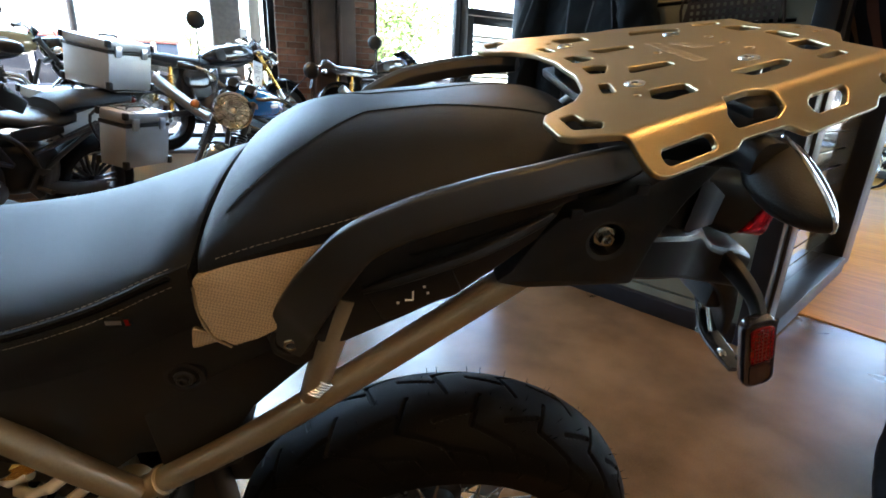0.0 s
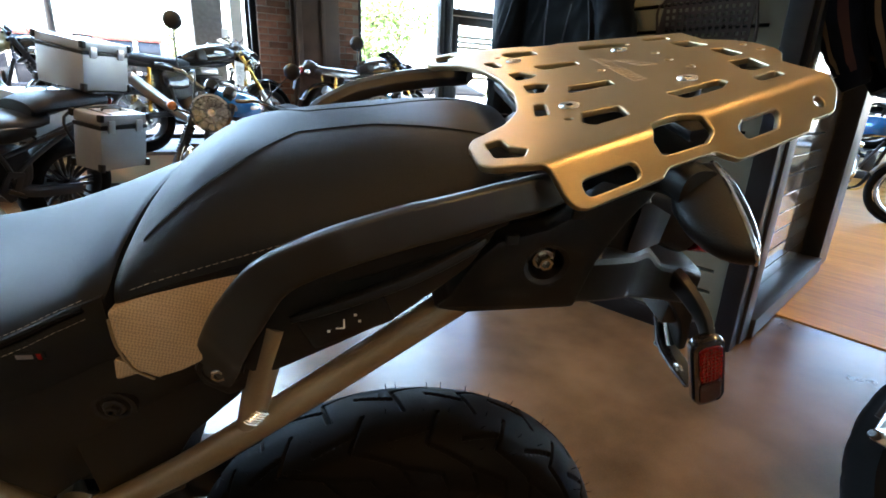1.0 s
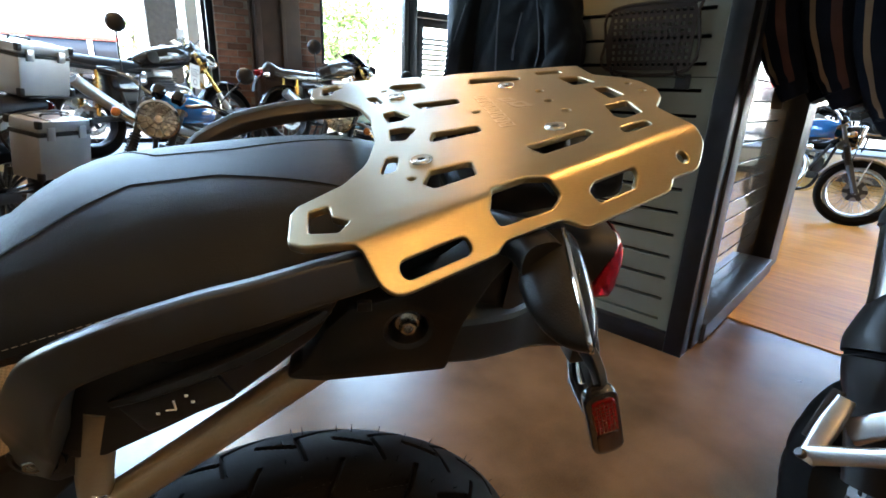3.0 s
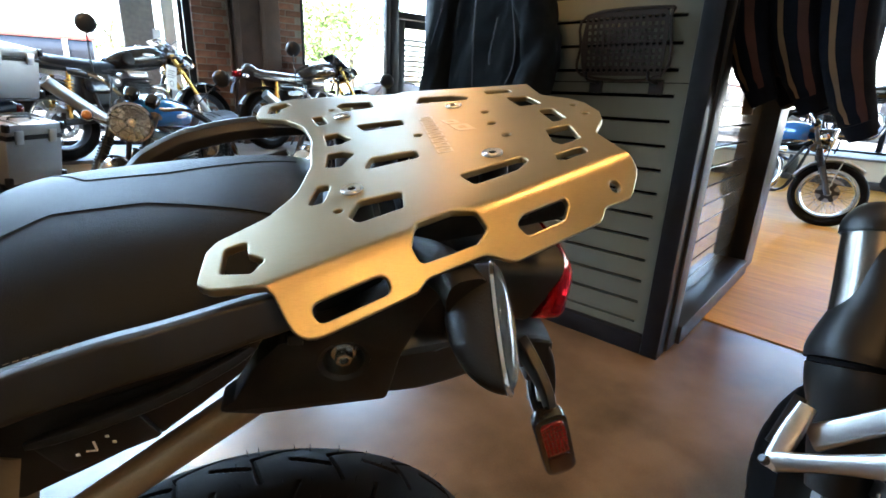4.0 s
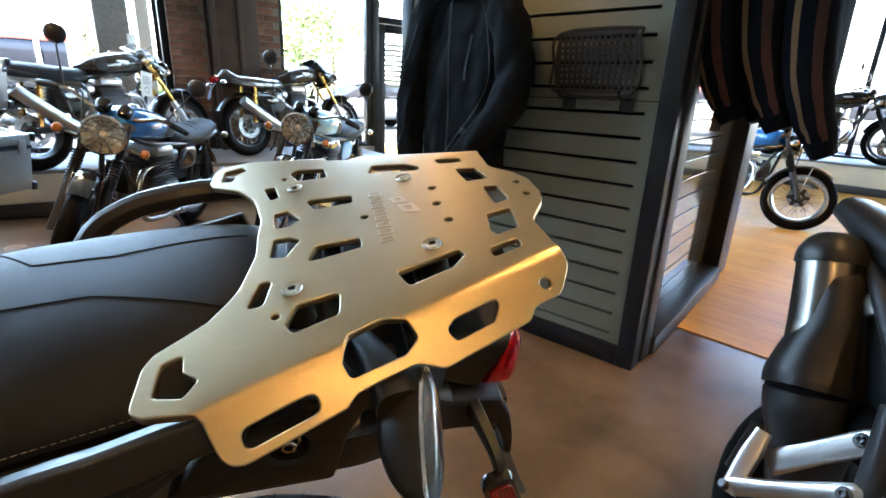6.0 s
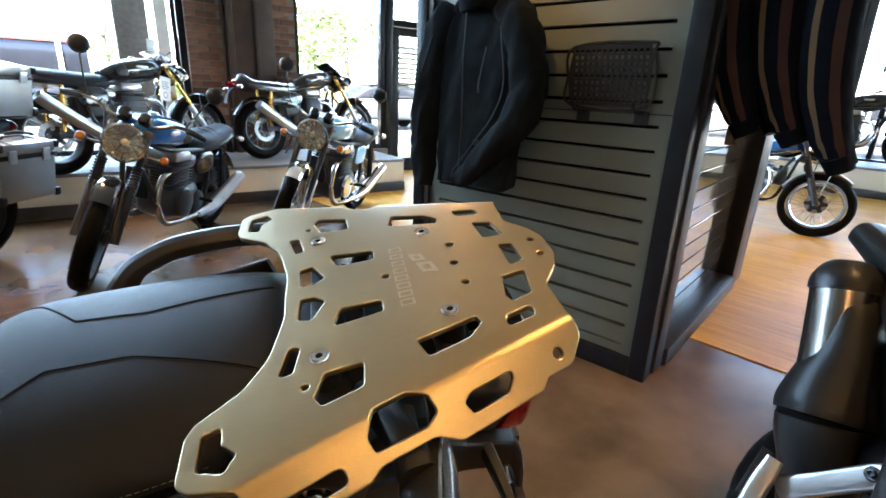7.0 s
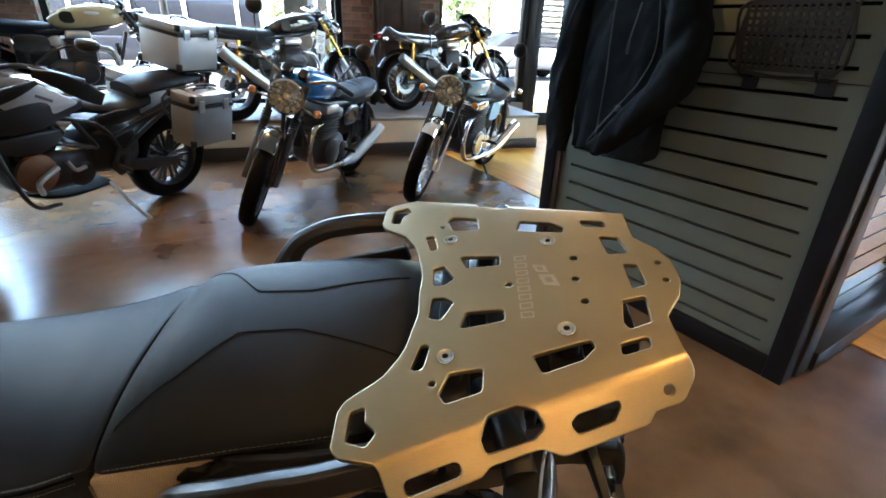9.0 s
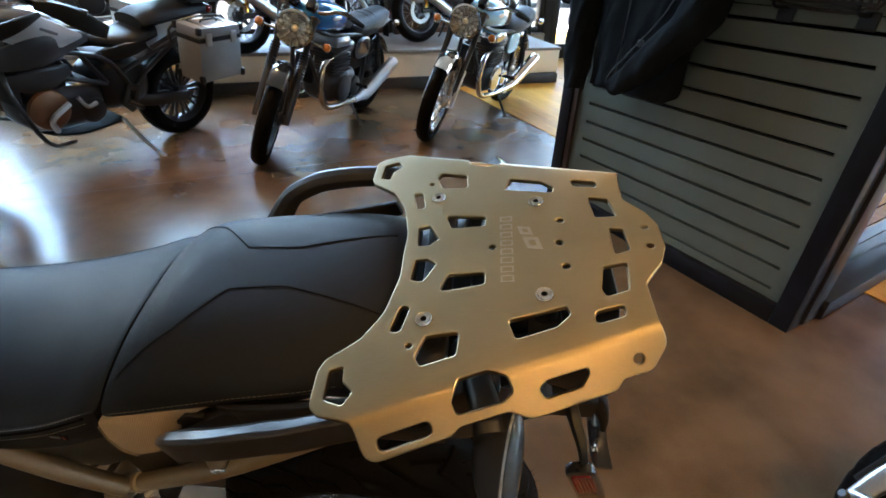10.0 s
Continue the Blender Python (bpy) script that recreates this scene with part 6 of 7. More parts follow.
def touring_bike(m):
    """An adventure tourer with metal luggage; local as for the roadster."""
    mc = thing("touring_motorcycle", m, "grey and black adventure motorcycle with aluminium luggage boxes", "motorcycle")
    base, R, F = 1.55, 0.325, 0.345
    wheel("rear_wheel", mc, pose(0, 0, R), R, 0.15, 0.225, 10, STEEL, BLACK_SATIN, 0.13, 2, False, -1)
    wheel("front_wheel", mc, pose(base, 0, F) @ pose(0, 0, 0, 0, 0, 12), F, 0.11, 0.25, 10, STEEL, BLACK_SATIN, 0.16, 3, False, 1)
    for s in (-1, 1):
        part("fork_leg", rod((base, s * 0.1, F), (base - 0.32, s * 0.1, 1.0), 0.026, 12), BLACK_SATIN, mc)
        part("swing_arm", sweep([(0, s * 0.11, R, 0.018, 0.035), (0.3, s * 0.11, R + 0.03, 0.018, 0.04), (0.5, s * 0.1, 0.42, 0.02, 0.045)], squircle(12, 4), 4), BLACK_SATIN, mc)
        part("tank_shroud", sweep([(0.68, s * 0.13, 0.83, 0.016, 0.03), (0.82, s * 0.17, 0.83, 0.022, 0.06), (1.02, s * 0.205, 0.8, 0.024, 0.075), (1.2, s * 0.18, 0.78, 0.016, 0.05), (1.32, s * 0.14, 0.79, 0.006, 0.02)], squircle(16, 3), 5), BLACK_SATIN, mc, "black tank shroud")
        sp_ = part("shroud_panel", plate(fillet([(0.72, 0.855), (0.95, 0.985), (1.1, 0.96), (1.14, 0.88), (1.05, 0.825), (0.86, 0.81)], 0.02), [], 0.016, 0.005, Matrix.Translation((0, s * 0.2, 0)) @ Matrix(((1, 0, 0, 0), (0, 0, -1, 0), (0, 1, 0, 0), (0, 0, 0, 1)))), PALE_GREY, mc, "pale grey painted tank panel")
        part("panel_badge", box(0.87, s * 0.2095 - 0.001, 0.885, 0.96, s * 0.2095 + 0.001, 0.9, 0, None, pose(0.9, 0, 0.89, 0, -25, 0) @ pose(-0.9, 0, -0.89)), INK, sp_, "", 0)
        part("shroud_blade", sweep([(0.94, s * 0.218, 0.99, 0.008, 0.012), (1.06, s * 0.225, 0.95, 0.012, 0.03), (1.2, s * 0.2, 0.9, 0.012, 0.035), (1.32, s * 0.15, 0.86, 0.006, 0.02)], squircle(14, 4), 5), BLACK, mc)
        part("lower_shroud", sweep([(0.84, s * 0.17, 0.68, 0.014, 0.03), (1.0, s * 0.2, 0.66, 0.02, 0.06), (1.16, s * 0.18, 0.66, 0.012, 0.04)], squircle(14, 5), 5), BLACK_SATIN, mc, "black lower fairing")
        part("crash_bar", tube([(1.16, s * 0.14, 0.74), (1.19, s * 0.25, 0.6), (1.1, s * 0.27, 0.34), (0.92, s * 0.2, 0.27)], 0.013, 8), BLACK_SATIN, mc)
        part("side_panel", sweep([(0.3, s * 0.135, 0.73, 0.008, 0.02), (0.45, s * 0.145, 0.72, 0.012, 0.045), (0.6, s * 0.14, 0.71, 0.01, 0.03)], squircle(12, 3), 4), BLACK, mc)
        # trellis frame and subframe
        for pts in ([(1.18, s * 0.06, 0.88), (0.9, s * 0.12, 0.78), (0.62, s * 0.15, 0.7), (0.48, s * 0.15, 0.52), (0.46, s * 0.14, 0.34)], [(1.16, s * 0.07, 0.76), (0.9, s * 0.14, 0.64), (0.62, s * 0.15, 0.55)],
                    [(0.9, s * 0.12, 0.78), (0.8, s * 0.145, 0.6)], [(0.74, s * 0.14, 0.735), (0.62, s * 0.15, 0.55)], [(0.5, s * 0.14, 0.6), (0.2, s * 0.14, 0.7), (-0.25, s * 0.12, 0.84)], [(0.48, s * 0.14, 0.46), (0.3, s * 0.145, 0.6), (0.06, s * 0.14, 0.745)]):
            part("frame_tube", tube(pts, 0.015, 8, 4), BLACK_SATIN, mc)
        part("peg_hanger", plate(fillet([(0.4, 0.5), (0.5, 0.52), (0.56, 0.4), (0.5, 0.33), (0.44, 0.38)], 0.012), [fillet([(0.455, 0.47), (0.49, 0.48), (0.51, 0.42), (0.475, 0.41)], 0.006)], 0.012, 0.003, Matrix.Translation((0, s * 0.16, 0)) @ Matrix(((1, 0, 0, 0), (0, 0, -1, 0), (0, 1, 0, 0), (0, 0, 0, 1)))), BLACK_SATIN, mc)
        part("cover_bracket", tube([(0.84, s * 0.19, 0.52), (0.8, s * 0.2, 0.46), (0.74, s * 0.2, 0.47)], 0.012, 8), SILVER, mc)
        part("handlebar", tube([(1.12, 0, 1.0), (1.1, s * 0.1, 1.03), (1.0, s * 0.24, 1.08), (0.86, s * 0.42, 1.04)], 0.012, 8), BLACK_SATIN, mc)
        part("grip", rod((0.96, s * 0.3, 1.07), (0.84, s * 0.44, 1.035), 0.018, 10), BLACK, mc)
        part("brake_lever", tube([(1.0, s * 0.28, 1.08), (0.98, s * 0.36, 1.06), (0.92, s * 0.42, 1.05)], 0.006, 6), BLACK_SATIN, mc)
        part("hand_guard", sweep([(1.02, s * 0.33, 1.065, 0.012, 0.022), (0.95, s * 0.4, 1.045, 0.013, 0.04), (0.85, s * 0.435, 0.99, 0.013, 0.048), (0.75, s * 0.43, 0.935, 0.01, 0.035)], squircle(14, 4), 5), BLACK, mc, "black plastic hand guard")
        part("mirror_stem", tube([(0.97, s * 0.28, 1.09), (0.93, s * 0.36, 1.17), (0.86, s * 0.4, 1.21)], 0.006, 6), BLACK_SATIN, mc)
        part("mirror", blob(0.8, s * 0.44, 1.22, 0.05, 0.05, 0.03, 2.8), BLACK, mc)
        part("foot_peg", rod((0.5, s * 0.14, 0.4), (0.5, s * 0.27, 0.4), 0.015, 8), BLACK_SATIN, mc)
    part("crankcase", blob(0.86, 0, 0.45, 0.24, 0.17, 0.14, 3.4), GRAPHITE, mc)
    part("cylinder_block", box(0.84, -0.13, 0.54, 1.06, 0.13, 0.78, 0.02), GRAPHITE, mc)
    for k in range(6):
        part("cooling_fin", box(0.825, -0.145, 0.57 + 0.03 * k, 1.075, 0.145, 0.578 + 0.03 * k, 0.002), GRAPHITE, mc)
    part("radiator", box(1.1, -0.15, 0.52, 1.15, 0.15, 0.78, 0.01), BLACK, mc)
    part("gearbox", blob(0.48, 0, 0.5, 0.2, 0.15, 0.16, 3), BLACK, mc)
    for s in (-1, 1):
        part("engine_cover", lathe([(0, 0.04), (0.08, 0.036), (0.11, 0.02), (0.115, 0)], 26, axis((0.99, s * 0.155, 0.47), (0.99, s * 0.5, 0.47))), BRONZE, mc, "bronze engine cover")
        part("engine_cover", lathe([(0, 0.03), (0.05, 0.028), (0.075, 0.014), (0.08, 0)], 22, axis((0.74, s * 0.15, 0.41), (0.74, s * 0.5, 0.41))), BLACK_SATIN, mc)
        for k in range(6):
            bolt("cover_bolt", (0.99 + 0.1 * math.cos(k * 1.05), s * 0.165, 0.47 + 0.1 * math.sin(k * 1.05)), (0, s, 0), 0.007, 0.006, mc)
    part("bash_plate", sweep([(0.5, 0, 0.26, 0.09, 0.012), (0.8, 0, 0.25, 0.1, 0.012), (1.0, 0, 0.31, 0.09, 0.012), (1.06, 0, 0.4, 0.08, 0.01)], squircle(12, 4), 5), VINYL_SIDE, mc)
    part("fuel_tank", sweep([(0.62, 0, 0.82, 0.07, 0.04), (0.76, 0, 0.86, 0.13, 0.08), (0.94, 0, 0.89, 0.165, 0.1), (1.1, 0, 0.88, 0.14, 0.08)], squircle(24, 2.8), 5), DARK_PAINT, mc, "dark fuel tank")
    part("rider_seat", cushion([(0.2, 0.14, 0.79, 0.86), (0.32, 0.15, 0.765, 0.82), (0.46, 0.135, 0.755, 0.81), (0.58, 0.1, 0.765, 0.82), (0.68, 0.07, 0.79, 0.84)], 24), VINYL, mc)
    part("pillion_seat", cushion([(-0.25, 0.11, 0.9, 0.95), (-0.1, 0.13, 0.89, 0.945), (0.06, 0.14, 0.875, 0.94), (0.2, 0.14, 0.86, 0.925), (0.3, 0.125, 0.84, 0.89)], 24), VINYL, mc)
    part("beak", sweep([(1.2, 0, 0.96, 0.12, 0.05), (1.4, 0, 0.93, 0.1, 0.03), (1.62, 0, 0.86, 0.05, 0.012)], squircle(14, 3), 5), BLACK, mc)
    part("headlamp", blob(1.33, 0, 1.03, 0.06, 0.12, 0.07, 2.8), BLACK_GLOSS, mc)
    sc = loft([[Vector((1.28 + 0.05 * math.cos(a) - 0.05 * (k / 6) * 2, 0.2 * math.sin(a) * (1 - 0.3 * k / 6), 1.08 + 0.28 * k / 6)) for a in [radians(-80 + 16 * j) for j in range(11)]] for k in range(7)], False, False)
    bmesh.ops.solidify(sc, geom=sc.faces[:], thickness=0.004)
    part("windscreen", sc, LAMP_GLASS, mc)
    rings = []
    gsec = [(-1, -0.9), (-0.6, 0.5), (0.6, 0.5), (1, -0.9), (0.85, -0.9), (0.5, 0.25), (-0.5, 0.25), (-0.85, -0.9)]
    for k in range(9):
        a = radians(20 + 120 * k / 8)
        d = Vector((math.cos(a), 0, math.sin(a)))
        rings.append([Vector((base, 0, F)) + d * (F + 0.03 + u * 0.014) + Vector((0, sx * 0.07, 0)) for sx, u in gsec])
    part("front_mudguard", loft(rings), BLACK, mc)
    part("rack_plate", box(-0.42, -0.11, 0.945, -0.12, 0.11, 0.957, 0.004), BLACK_SATIN, mc)
    part("silencer", sweep([(0.3, -0.17, 0.45, 0.04, 0.05), (0.0, -0.2, 0.52, 0.05, 0.065), (-0.28, -0.22, 0.62, 0.05, 0.065)], squircle(18, 3), 5), BLACK_SATIN, mc)
    for s in (-1, 1):
        part("pannier_frame", tube([(0.12, s * 0.18, 0.85), (-0.3, s * 0.19, 0.87), (-0.35, s * 0.19, 0.62), (-0.05, s * 0.19, 0.55), (0.12, s * 0.18, 0.7)], 0.009, 8, 4, closed=True, up=(0, 1, 0)), BLACK_SATIN, mc)
    part("side_stand", tube([(0.55, 0.13, 0.3), (0.5, 0.25, 0.15), (0.42, 0.36, 0.02)], 0.014, 8), SILVER, mc)
    part("tail_lamp", blob(-0.33, 0, 0.88, 0.03, 0.06, 0.03, 3), RED_DEEP, mc)
    part("plate_hanger", sweep([(-0.28, 0, 0.86, 0.04, 0.01), (-0.42, 0, 0.75, 0.035, 0.008), (-0.46, 0, 0.6, 0.03, 0.006)], squircle(10, 4), 4), BLACK, mc)
    part("engine_hose", tube([(0.9, 0.2, 0.5), (1.02, 0.22, 0.44), (1.0, 0.2, 0.36)], 0.016, 8), SILVER, mc)
    return mc


def luggage_box(m, sx, sy, sz, label, group):
    """A riveted metal case with black corners, lid and latches; base centre at the origin."""
    bx = thing("luggage_box", m, label, "luggage box", group)
    part("case", box(-sx / 2, -sy / 2, 0, sx / 2, sy / 2, sz * 0.78, 0.012), BOX_ALU, bx)
    part("lid_seal", box(-sx / 2 - 0.003, -sy / 2 - 0.003, sz * 0.735, sx / 2 + 0.003, sy / 2 + 0.003, sz * 0.805, 0.004), BLACK, bx)
    part("lid", box(-sx / 2 - 0.002, -sy / 2 - 0.002, sz * 0.806, sx / 2 + 0.002, sy / 2 + 0.002, sz, 0.014), BOX_ALU, bx, "aluminium lid with rounded edge")
    for a in (-1, 1):
        for b in (-1, 1):
            part("corner_guard", box(a * sx / 2 - 0.022, b * sy / 2 - 0.022, -0.004, a * sx / 2 + 0.012, b * sy / 2 + 0.012, 0.05, 0.008), BLACK, bx)
            part("corner_guard", box(a * sx / 2 - 0.02, b * sy / 2 - 0.02, sz - 0.045, a * sx / 2 + 0.012, b * sy / 2 + 0.012, sz + 0.003, 0.008), BLACK, bx)
    for a in (-0.6, 0.6):
        part("latch", box(a * sx / 2 - 0.025, sy / 2 + 0.001, sz * 0.68, a * sx / 2 + 0.025, sy / 2 + 0.014, sz * 0.9, 0.004), SILVER, bx)
        part("lid_strap", box(a * sx / 2 - 0.012, -sy / 2 - 0.006, sz + 0.0005, a * sx / 2 + 0.012, sy / 2 + 0.004, sz + 0.005, 0.002), STEEL, bx)
    part("carry_handle", tube([(-0.07, 0, sz + 0.002), (-0.06, 0, sz + 0.018), (0.06, 0, sz + 0.018), (0.07, 0, sz + 0.002)], 0.007, 8), BLACK, bx)
    return bx


# blue roadster on the floor
A_M = stand_pose((-1.26, 4.48), (-1.5, 3.09), 11)
roadster(A_M, "dark blue classic roadster with round headlamp on side stand", BLUE_PAINT, silencer=SILVER, pipe=WARM_STEEL, spokes=10, rim=BLACK_SATIN, steer=27, stripe=True)
# chrome and pale blue twin
B_M = stand_pose((0.0, 5.12), (-0.48, 3.77), 10)
roadster(B_M, "pale blue and chrome classic twin with spoked wheels", ICE_PAINT, guard=CHROME, silencer=CHROME, rim=CHROME, cover=CHROME, steer=14, stripe=True, gaiters=False)
# cafe racer on the platform
D_M = stand_pose((-0.98, 5.87), (0.05, 6.92), 8, PLAT)
roadster(D_M, "dark cafe racer with gold shocks and humped seat", DARK_PAINT, low_bar=True, cowl=DARK_PAINT, silencer=SILVER, rim=BLACK_SATIN, shock=GOLD, forks=GOLD, gaiters=False, flyscreen="solid", swept=0.2, group="cafe racers on the platform")
E_M = stand_pose((-2.4, 4.63), (-1.58, 5.83), 8, PLAT)
roadster(E_M, "black cafe racer with cockpit screen and price tag", BLACK_GLOSS, low_bar=True, cowl=None, silencer=SILVER, rim=BLACK_SATIN, shock=GOLD, forks=GOLD, gaiters=False, flyscreen="clear", swept=0.24, group="cafe racers on the platform")
F_M = stand_pose((-4.25, 4.02), (-3.22, 5.0), 8, PLAT)
roadster(F_M, "sand-coloured classic roadster on the raised platform", OLIVE_PAINT, silencer=SILVER, rim=BLACK_SATIN, swept=0.1)
G_M = stand_pose((4.1, 5.35), (4.36, 4.04), 9) @ Matrix.Scale(0.94, 4)
roadster(G_M, "bright blue classic roadster with silver mudguard and spoked wheels", BLUE_BRIGHT, guard=SILVER, silencer=SILVER, rim=CHROME, cover=CHROME, steer=33, stripe=True)
I_M = stand_pose((6.75, 6.95), (7.6, 5.6), 8, 0.42)
roadster(I_M, "black roadster standing on the side platform", BLACK_GLOSS, rim=BLACK_SATIN)

# price tag hanging on the cafe racer
tg = thing("price_tag", E_M @ pose(0.98, -0.19, 0.7, 8, 6, 20), "white price tag card with printed lines", "tag")
part("card", box(-0.075, -0.001, -0.11, 0.075, 0.001, 0.11), PAPER, tg, "", 0)
for k in range(4):
    part("print_bar", box(-0.055, -0.002, 0.06 - 0.02 * k, 0.05 - 0.02 * (k % 2), -0.0012, 0.066 - 0.02 * k), INK, tg, "", 0)
part("stamp", lathe([(0.024, 0), (0.03, 0), (0.03, 0.0006), (0.024, 0.0006)], 20, pose(0.0, -0.0016, -0.055, 90, 0, 0), close=True), INK, tg)
part("string", rod((0, 0, 0.11), (0, 0, 0.2), 0.0012, 5), INK, tg)

# adventure tourer with its three cases
C_M = stand_pose((-2.42, 3.5), (-2.8, 2.05), 10)
touring_bike(C_M)
luggage_box(C_M @ pose(-0.24, -0.07, 0.962), 0.36, 0.36, 0.31, "square aluminium top box on the rear rack", "luggage cases")
luggage_box(C_M @ pose(-0.06, 0.31, 0.52), 0.37, 0.2, 0.36, "aluminium side case with black corners", "luggage cases")
luggage_box(C_M @ pose(-0.12, -0.33, 0.52), 0.42, 0.22, 0.36, "aluminium side case with black corners", "luggage cases")

# ---- the naked bike beside the viewer: its tail, silencer and pillion peg ----
# its x points towards its tail
H_M = pose(1.015, 0.658, 0, 0, 11, 0) @ pose(0, 0, 0, 0, 0, 80)
hb = thing("naked_motorcycle", H_M, "black naked motorcycle with stubby silencer and silver peg hanger", "motorcycle")
wheel("rear_wheel", hb, pose(0, 0, 0.318), 0.318, 0.17, 0.226, 5, STEEL, BLACK_SATIN, 0.11, 9, False, 1)
part("rim_stripe", lathe([(0.2405, 0.065), (0.2425, 0.069), (0.2385, 0.069)], 64, pose(0, 0, 0.318) @ Matrix.Rotation(math.pi / 2, 4, "X") @ pose(0, 0, -0.134), close=True), PAPER, hb, "white rim stripe")
HI = H_M.inverted()


def hp(x, y, z):
    return tuple(HI @ Vector((x, y, z)))


S_TOP, S_JOINT, S_MID, S_LOW, S_COL, S_END = [Vector(hp(*q)) for q in ((1.136, 0.908, 0.886), (1.124, 0.888, 0.83), (1.096, 0.843, 0.707), (1.056, 0.797, 0.592), (1.038, 0.762, 0.5), (1.008, 0.726, 0.36))]
AWAY, NEAR_ = HI.to_3x3() @ Vector((0.98, -0.19, 0)), HI.to_3x3() @ Vector((-0.76, -0.61, 0.21))


def along(rows):
    """Rows of a point and a radius, as sweep() takes them."""
    return [(*q, r, r) for q, r in rows]


part("collector_cover", sweep(along(((S_LOW.lerp(S_COL, 0.04), 0.077), (S_LOW.lerp(S_COL, 0.4), 0.076), (S_COL, 0.066), (S_COL.lerp(S_END, 0.5), 0.055), (S_END, 0.045))), squircle(26, 2.4), 5), BLACK, hb, "matt black exhaust collector cover")
part("shield_seam", sweep(along(((S_LOW.lerp(S_MID, 0.03), 0.074), (S_LOW.lerp(S_COL, 0.06), 0.074))), squircle(26, 2.4), 1), SEAM, hb)
part("heat_shield", sweep(along(((S_LOW, 0.081), (S_LOW.lerp(S_MID, 0.2), 0.081), (S_LOW.lerp(S_MID, 0.55) + AWAY * 0.006 + NEAR_ * 0.008, 0.071), (S_MID + AWAY * 0.015 + NEAR_ * 0.022, 0.058), (S_MID.lerp(S_JOINT, 0.45) + AWAY * 0.02 + NEAR_ * 0.026, 0.05), (S_MID.lerp(S_JOINT, 0.72) + AWAY * 0.021 + NEAR_ * 0.024, 0.045), (S_MID.lerp(S_JOINT, 0.84) + AWAY * 0.022 + NEAR_ * 0.018, 0.036))), squircle(26, 2.4), 5), BLACK, hb, "matt black heat shield")
can = part("silencer_can", sweep(along(((S_LOW.lerp(S_MID, 0.2), 0.062), (S_MID, 0.062), (S_JOINT, 0.059))), circle(36), 5), DARK_CHROME, hb, "polished dark steel silencer can")
part("can_band", sweep(along(((S_MID.lerp(S_JOINT, 0.97), 0.0605), (S_JOINT, 0.0605))), circle(36), 1), BLACK_SATIN, can)
part("end_cap", sweep(along(((S_JOINT, 0.0615), (S_JOINT.lerp(S_TOP, 0.4), 0.058), (S_JOINT.lerp(S_TOP, 0.8), 0.044), (S_TOP, 0.03))), squircle(28, 2.3), 5), BLACK, hb, "black silencer end cap")
part("outlet", rod(S_JOINT.lerp(S_TOP, 0.55) + AWAY * 0.028 + NEAR_ * 0.012, S_JOINT.lerp(S_TOP, 0.82) + AWAY * 0.036 + NEAR_ * 0.02, 0.013, 18), SEAM, hb)
bolt("shield_bolt", S_MID.lerp(S_JOINT, 0.25) + AWAY * 0.066 + NEAR_ * 0.045, NEAR_, 0.006, 0.006, hb)
pv, ua, bu, bl = [Vector(hp(*q)) for q in ((0.856, 0.732, 0.446), (0.926, 0.733, 0.49), (0.966, 0.62, 0.624), (0.917, 0.586, 0.556))]
hg = part("peg_hanger", sweep([(*ua, 0.009, 0.024), (*ua.lerp(bu, 0.5), 0.008, 0.02), (*bu, 0.012, 0.02), (*ua.lerp(bu, 1.12), 0.01, 0.015)], squircle(14, 3.4), 5), SILVER, hb, "cast silver pillion peg hanger")
part("hanger_arm", sweep([(*pv, 0.012, 0.018), (*pv.lerp(bl, 0.5), 0.01, 0.015), (*bl, 0.014, 0.02), (*pv.lerp(bl, 1.12), 0.01, 0.016)], squircle(14, 3.4), 5), SILVER, hg)
both(lambda s: bolt("hanger_bolt", (bu if s > 0 else bl) + Vector((-0.004, 0.016, 0.004)), (-0.2, 1, 0.3), 0.008, 0.008, hg, BLACK_SATIN))
part("peg_pivot", rod(pv + Vector((0, 0.006, -0.006)), pv + Vector((0, 0.022, 0.002)), 0.009, 16, bevel=0.002), BLACK_SATIN, hg)
pt = Vector(hp(0.92, 0.753, 0.545))
part("pillion_peg", sweep([(*pv.lerp(pt, -0.12), 0.014, 0.012), (*pv.lerp(pt, 0.5), 0.018, 0.014), (*pt, 0.014, 0.012)], squircle(14, 4), 5), SILVER, hg, "folded silver pillion peg")
part("peg_rubber", sweep([(*(pv.lerp(pt, 0.15) + Vector((0.02, 0, 0.004))), 0.012, 0.012), (*(pt + Vector((0.02, 0, 0.004))), 0.012, 0.012)], squircle(12, 4), 1), BLACK, hg)
part("swing_arm", sweep([(0, 0.12, 0.318, 0.02, 0.04), (-0.25, 0.12, 0.34, 0.02, 0.045), (-0.5, 0.1, 0.4, 0.025, 0.05)], squircle(12, 4), 4), BLACK_SATIN, hb)
part("frame_rail", tube([hp(0.93, 0.5, 0.62), hp(1.02, 0.62, 0.7), hp(1.18, 0.86, 0.86)], 0.02, 12), BLACK_SATIN, hb)
part("frame_rail", tube([hp(0.9, 0.52, 0.3), hp(0.92, 0.56, 0.5), hp(0.97, 0.6, 0.7)], 0.022, 12), BLACK_SATIN, hb)
part("under_tray", box(-0.25, -0.1, 0.6, 0.2, 0.06, 0.78, 0.03), BLACK, hb)
part("tail_unit", sweep([(-0.2, -0.02, 0.82, 0.12, 0.05), (0.1, -0.02, 0.88, 0.1, 0.05), (0.34, -0.02, 0.95, 0.05, 0.03)], squircle(18, 2.8), 5), BLACK, hb)
part("engine_mount", box(-0.5, -0.12, 0.3, -0.12, 0.1, 0.6, 0.03), GRAPHITE, hb)

